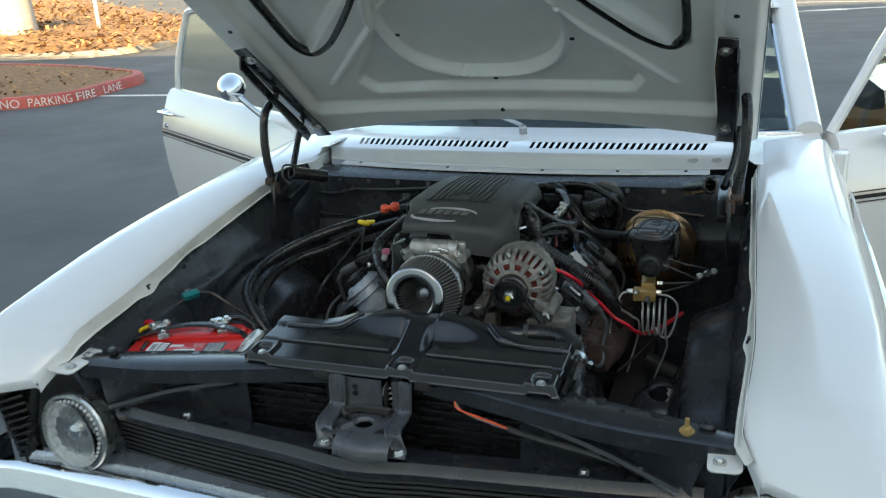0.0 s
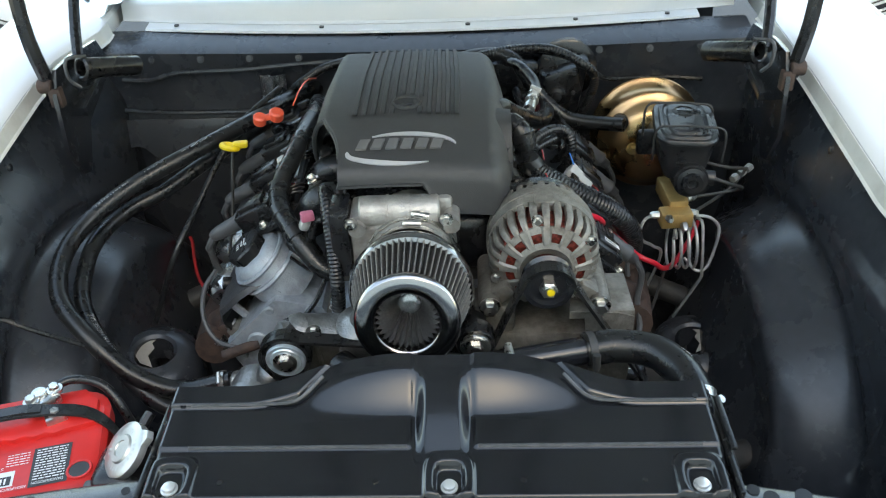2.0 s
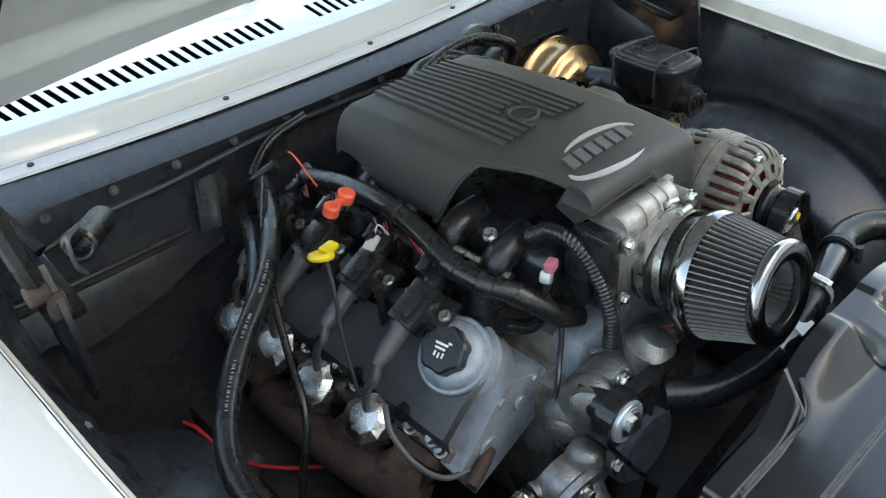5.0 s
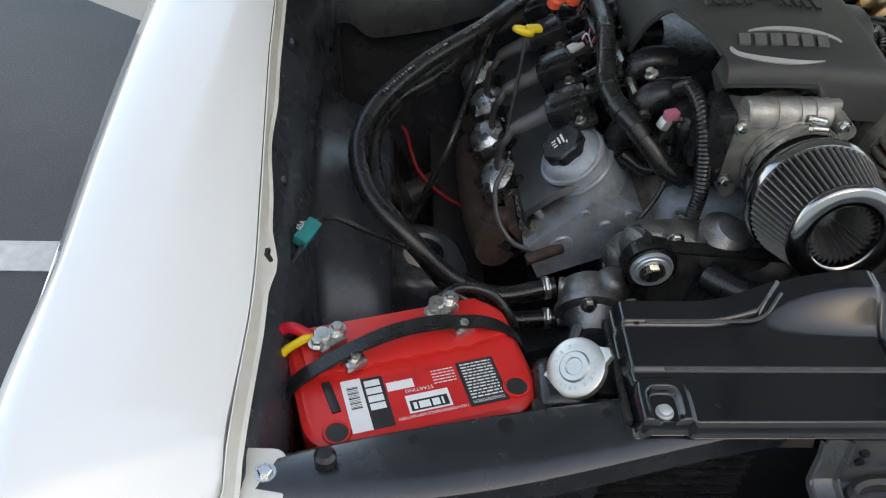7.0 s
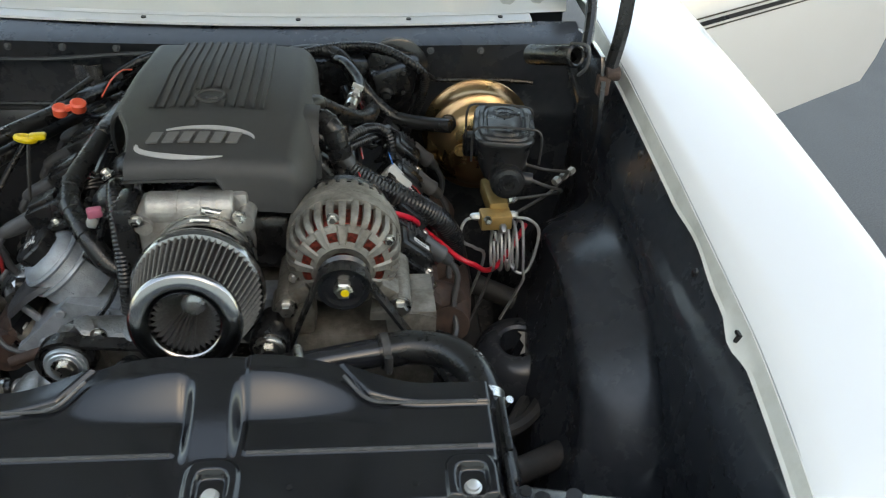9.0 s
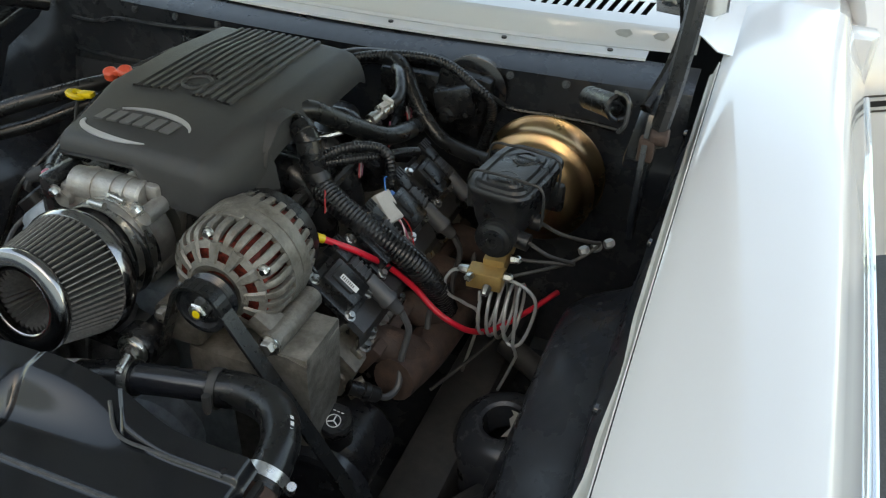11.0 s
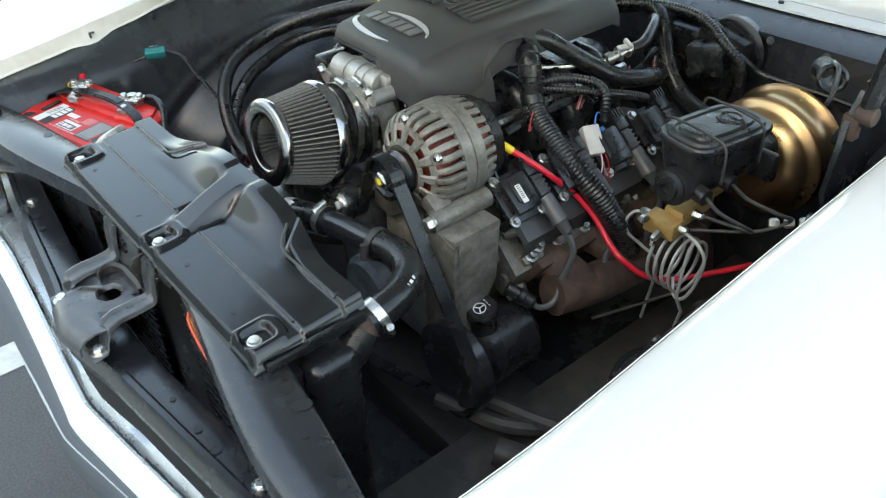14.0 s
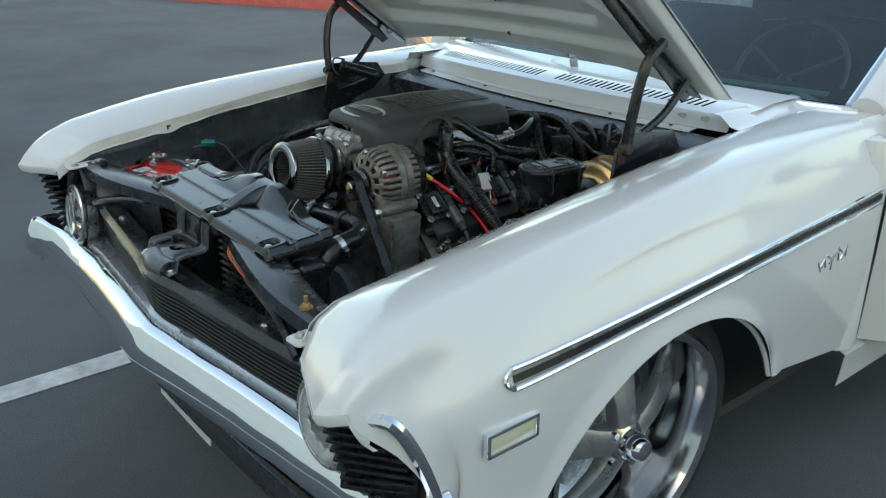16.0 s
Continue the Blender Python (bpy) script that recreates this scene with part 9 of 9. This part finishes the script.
main_loom()
hose("branch_conduit", [(0.185, 0.63, 0.908), (0.212, 0.665, 0.912), (0.238, 0.698, 0.902), (0.256, 0.704, 0.890), (0.264, 0.700, 0.868), (0.264, 0.70, 0.845)], 0.0085, BLKPLASTIC, "thin corrugated branch conduit over the coils", "conduit", ribs=0.0011, step=0.0028, seg=10)
hose("rear_branch_conduit", [(0.185, 0.63, 0.896), (0.215, 0.672, 0.890), (0.243, 0.72, 0.878), (0.256, 0.77, 0.862), (0.262, 0.81, 0.845)], 0.0080, BLKPLASTIC, "thin corrugated branch conduit to the rear coils", "conduit", ribs=0.0011, step=0.0028, seg=10)
hose("charging_cable", [(0.236, 0.495, 0.868), (0.256, 0.512, 0.852), (0.280, 0.530, 0.834), (0.298, 0.550, 0.812), (0.312, 0.585, 0.775), (0.345, 0.602, 0.735), (0.376, 0.602, 0.705), (0.405, 0.60, 0.69), (0.430, 0.628, 0.658), (0.457, 0.66, 0.647), (0.495, 0.72, 0.651), (0.526, 0.780, 0.655)], 0.0048, REDWIRE, "red charging cable from the alternator", "cable")
hose("cable_sleeve", [(0.230, 0.488, 0.874), (0.240, 0.498, 0.865), (0.250, 0.508, 0.856)], 0.0062, YELLOW, "yellow heat-shrink sleeve on the red cable", "cable sleeve")
hose("booster_hose", [(0.04, 0.92, 0.925), (0.09, 0.955, 0.930), (0.150, 0.955, 0.934), (0.180, 0.938, 0.926), (0.198, 0.924, 0.902), (0.220, 0.909, 0.876), (0.240, 0.899, 0.855), (0.277, 0.888, 0.830), (0.325, 0.868, 0.828), (0.378, 0.840, 0.836)], 0.0135, RUBBER, "black vacuum hose to the brake booster")
hose("fuel_hose", [(0.095, 0.62, 0.955), (0.138, 0.674, 0.955), (0.165, 0.720, 0.922), (0.188, 0.755, 0.896), (0.216, 0.795, 0.872), (0.232, 0.850, 0.862), (0.222, 0.915, 0.848), (0.195, 0.97, 0.84), (0.18, 1.02, 0.84)], 0.0155, RUBBER, "thick black hose from the cover to the firewall")
hose("fuel_pipe", [(0.120, 0.68, 0.895), (0.155, 0.72, 0.896), (0.185, 0.76, 0.899), (0.197, 0.778, 0.904)], 0.005, STEEL, "bright steel fuel pipe", "pipe", seg=8)
def fuel_fitting():
    f = thing("fuel_connector", "silver quick-connect fuel fitting with a clip", "fitting", (0.20, 0.80, 0.90))
    a, b = V(0.194, 0.772, 0.903), V(0.209, 0.826, 0.914)
    bm = B()
    lathe(bm, a, b - a, [(0, 0.006), (0.002, 0.0105), (0.014, 0.0105), (0.016, 0.0085), (0.024, 0.0085), (0.026, 0.0125), (0.030, 0.0125), (0.032, 0.009), (0.040, 0.009), (0.042, 0.012), (0.046, 0.012), (0.048, 0.008), (0.058, 0.007)], 20)
    part("body", bm, STEEL, f)
    bm = B()
    box(bm, a.lerp(b, 0.62) + V(0.004, 0, 0.012), (0.010, 0.030, 0.004), (0, 20, -12), bev=0.001)
    box(bm, a.lerp(b, 0.72) + V(0.004, 0, 0.015), (0.020, 0.006, 0.008), (0, 20, -12), bev=0.001)
    part("clip", bm, GREYPL, f)


fuel_fitting()
hose("fuel_line", [(0.208, 0.822, 0.913), (0.211, 0.845, 0.916), (0.205, 0.87, 0.922), (0.185, 0.91, 0.930), (0.165, 0.94, 0.925), (0.15, 1.02, 0.90)], 0.0095, RUBBER, "black rubber fuel line")
hose("firewall_conduit", [(0.05, 0.93, 0.918), (0.11, 0.945, 0.935), (0.182, 0.96, 0.942), (0.250, 0.958, 0.940), (0.308, 0.944, 0.916), (0.334, 0.955, 0.886), (0.334, 0.970, 0.845), (0.320, 0.982, 0.795), (0.30, 0.99, 0.74)], 0.0095, BLKPLASTIC, "black corrugated conduit across the firewall", "conduit", ribs=0.0012, step=0.003, seg=10)
hose("firewall_hose", [(0.06, 0.95, 0.905), (0.13, 0.972, 0.928), (0.20, 0.985, 0.930), (0.255, 0.985, 0.922), (0.305, 0.985, 0.895), (0.318, 0.99, 0.86)], 0.008, RUBBER, "smooth black hose beside the firewall conduit")
hose("firewall_wire", [(0.325, 0.965, 0.895), (0.343, 0.975, 0.880), (0.365, 0.985, 0.866), (0.43, 1.0, 0.860), (0.50, 1.01, 0.855), (0.56, 1.01, 0.85)], 0.005, RUBBER, "black wire along the firewall", "wire", seg=8)
hose("alternator_wire", [(0.225, 0.478, 0.86), (0.255, 0.47, 0.83), (0.275, 0.478, 0.79), (0.285, 0.49, 0.73), (0.29, 0.51, 0.66), (0.30, 0.53, 0.60)], 0.003, RUBBER, "thin black wire behind the alternator", "wire", seg=6)
hose("oil_line", [(0.39, 0.56, 0.58), (0.42, 0.62, 0.59), (0.46, 0.72, 0.60)], 0.003, DULL, "thin steel line below the manifold", "pipe", seg=6)


def wiper_motor():
    m = thing("wiper_motor", "black wiper motor on the firewall", "motor", (0.30, 0.98, 0.84))
    bm = B()
    box(bm, (0.268, 0.968, 0.872), (0.070, 0.050, 0.058), (0, -12, 12), bev=0.007)
    part("gearbox", bm, BLKPLASTIC, m)
    bm = B()
    lathe(bm, (0.285, 1.02, 0.878), (0, -1, 0), [(0, 0.062), (0.012, 0.062), (0.016, 0.056), (0.018, 0.03)], 32)
    part("mounting_plate", bm, SATIN, m)
    bm = B()
    lathe(bm, (0.262, 0.945, 0.855), (-0.1, -1, -0.1), [(0, 0.017), (0.010, 0.016), (0.013, 0.010), (0.020, 0.009), (0.022, 0.004)], 18)
    part("shaft_cover", bm, BLKPLASTIC, m)
    bm = B()
    for dx, dz in ((-0.024, 0.018), (0.026, 0.022), (0.026, -0.018)):
        bolt(bm, (0.268 + dx, 0.944, 0.874 + dz), (-0.2, -1, 0), 0.003, 0.003)
    pieces("screw", bm, DULL, m)


wiper_motor()


def front_wires():
    """Coloured wires taped below the radiator support."""
    w = thing("horn_wiring", "coloured horn and lamp wires taped below the radiator support", "wiring", (0.2, -0.03, 0.74))
    for k, col in enumerate((ORANGE, YELLOW, LABELW, BLUE, REDWIRE)):
        bm = B()
        tube(bm, [(0.17, -0.006 + 0.003 * k, 0.778), (0.18, -0.012 + 0.004 * k, 0.765 - 0.003 * k), (0.24, -0.020 + 0.004 * k, 0.754 - 0.004 * k), (0.28, -0.02, 0.742)], 0.0022, 6, 6)
        part("wire", bm, col, w)
    bm = B()
    tube(bm, [(0.275, -0.02, 0.743), (0.34, -0.026, 0.733), (0.43, -0.04, 0.728), (0.52, -0.06, 0.722)], 0.006, 8, 6)
    part("tape", bm, DULL, w)


front_wires()


def tag():
    """A thin white paper tag caught by the lower hose, and loose clips."""
    bm = B()
    grid(bm, [[(0.052, 0.205, 0.795), (0.082, 0.205, 0.797)], [(0.054, 0.222, 0.802), (0.084, 0.224, 0.803)]], 0.001)
    solo("paper_tag", bm, LABELW, "small white paper tag on the radiator hose", "tag")


tag()


def ground_glimpses():
    """Pale plate standing in for lit ground seen through each spring tower opening."""
    for s in (-1, 1):
        bm = B()
        n = V(-s * 0.1, -0.35, 0.93).normalized()
        u, v = V(s, 0, 0.1).normalized(), V(0, 0.93, 0.35)
        k = 0.85 if s > 0 else 1.0
        prism(bm, [(k * a, k * b) for a, b in ((-0.008, -0.030), (0.004, -0.008), (-0.004, 0.008), (0.002, 0.018), (-0.006, 0.028), (0.012, 0.024), (0.026, 0.010), (0.030, -0.004), (0.016, -0.022))], V(-0.480, 0.522, 0.570) if s < 0 else V(0.508, 0.614, 0.50), u, v, n * 0.002)
        solo("ground_glimpse", bm, CONCRETE, "pale plate standing in for bright ground seen through the spring tower", "bracket")


ground_glimpses()


def coil_loom(s, label):
    """Flat loom along the coils with short branches and small plugs."""
    w = thing("coil_loom", label, "wiring", (s * 0.20, 0.72, 0.82))
    bm = B()
    tube(bm, [(s * 0.192, 0.545, 0.848), (s * 0.196, 0.62, 0.858), (s * 0.198, 0.74, 0.860), (s * 0.195, 0.86, 0.855), (s * 0.18, 0.93, 0.87)], 0.0085, 8, 6, ribs=0.0012, step=0.0036)
    part("sleeve", bm, BLKPLASTIC, w)
    rnd = random.Random(5 + s)
    for k, y in enumerate((0.60, 0.71, 0.82, 0.90)):
        for c, m in ((0, REDDARK), (1, PRINT), (2, RUBBER), (3, PINK)):
            bm = B()
            dy = 0.006 * c - 0.01
            tube(bm, [(s * 0.198, y + dy + 0.01, 0.858), (s * (0.206 + rnd.uniform(-0.004, 0.006)), y + dy, 0.872 + rnd.uniform(-0.004, 0.008)), (s * 0.216, y - 0.02 + dy * 0.5, 0.850)], 0.0014, 6, 5)
            part("wire", bm, m, w)
        bm = B()
        box(bm, (s * 0.226, y - 0.004, 0.868), (0.020, 0.014, 0.012), (0, s * 27, rnd.uniform(-25, 25)), bev=0.002)
        box(bm, (s * 0.235, y - 0.004, 0.866), (0.010, 0.010, 0.008), (0, s * 27, 0), bev=0.0015)
        part("plug", bm, BLKPLASTIC if k % 2 else SATIN, w)


coil_loom(-1, "black coil wiring loom with thin coloured wires on the passenger-side coils")
coil_loom(1, "black coil wiring loom with thin coloured wires on the driver-side coils")
hose("orange_wire", [(-0.205, 0.93, 0.905), (-0.215, 0.90, 0.915), (-0.225, 0.86, 0.912), (-0.232, 0.82, 0.90)], 0.0016, ORANGE, "thin orange wire behind the dipsticks", "wire", seg=6)
hose("grey_sensor_lead", [(-0.345, 0.56, 0.72), (-0.362, 0.53, 0.70), (-0.358, 0.49, 0.67), (-0.335, 0.465, 0.645), (-0.30, 0.452, 0.64)], 0.0042, bpy.data.materials["grey_boot_rubber"], "grey sensor lead round the cylinder head", "wire", seg=8)
hose("knock_sensor_stub", [(-0.262, 0.452, 0.648), (-0.29, 0.44, 0.646), (-0.318, 0.432, 0.640)], 0.009, RUST, "rusty sensor stub on the head's front face", "sensor", seg=10)


def hose_words(body, pts, r, start, height, side, parent):
    """Words bent along a hose."""
    path = curve_pts(pts, 24)
    arc = [0.0]
    for a, b in zip(path, path[1:]):
        arc.append(arc[-1] + (b - a).length)
    me, w = text_mesh(body)
    base = origin_of(parent)
    for p in me.vertices:
        d = start - p.co.x * height / 0.7
        i = max(0, min(len(path) - 2, int(np.searchsorted(arc, d)) - 1))
        t = (path[i + 1] - path[i]).normalized()
        c = path[i] + t * (d - arc[i])
        n = (Vector(side) - t * Vector(side).dot(t)).normalized()
        k = t.cross(n)
        a = (p.co.y / 0.7 - 0.5) * height / r
        p.co = c + (n * math.cos(a) + k * math.sin(a)) * (r + 0.0005) - base
    me.materials.append(PRINT)
    ob = new("printed_words", me)
    ob.parent = parent
    return tagged(ob, "faded white words " + body)


hose_words("HEATER HOSE SAE", H2, 0.0135, 0.78, 0.0075, (0.45, 0.1, 1), hose_of_words)
flat_text("60A", (-0.637, 0.298, 0.8125), (0.35, 0.93, 0.0), (-0.93, 0.35, 0.0), 0.018, 0.008, LABELW, bpy.data.objects["fuse_holder"])
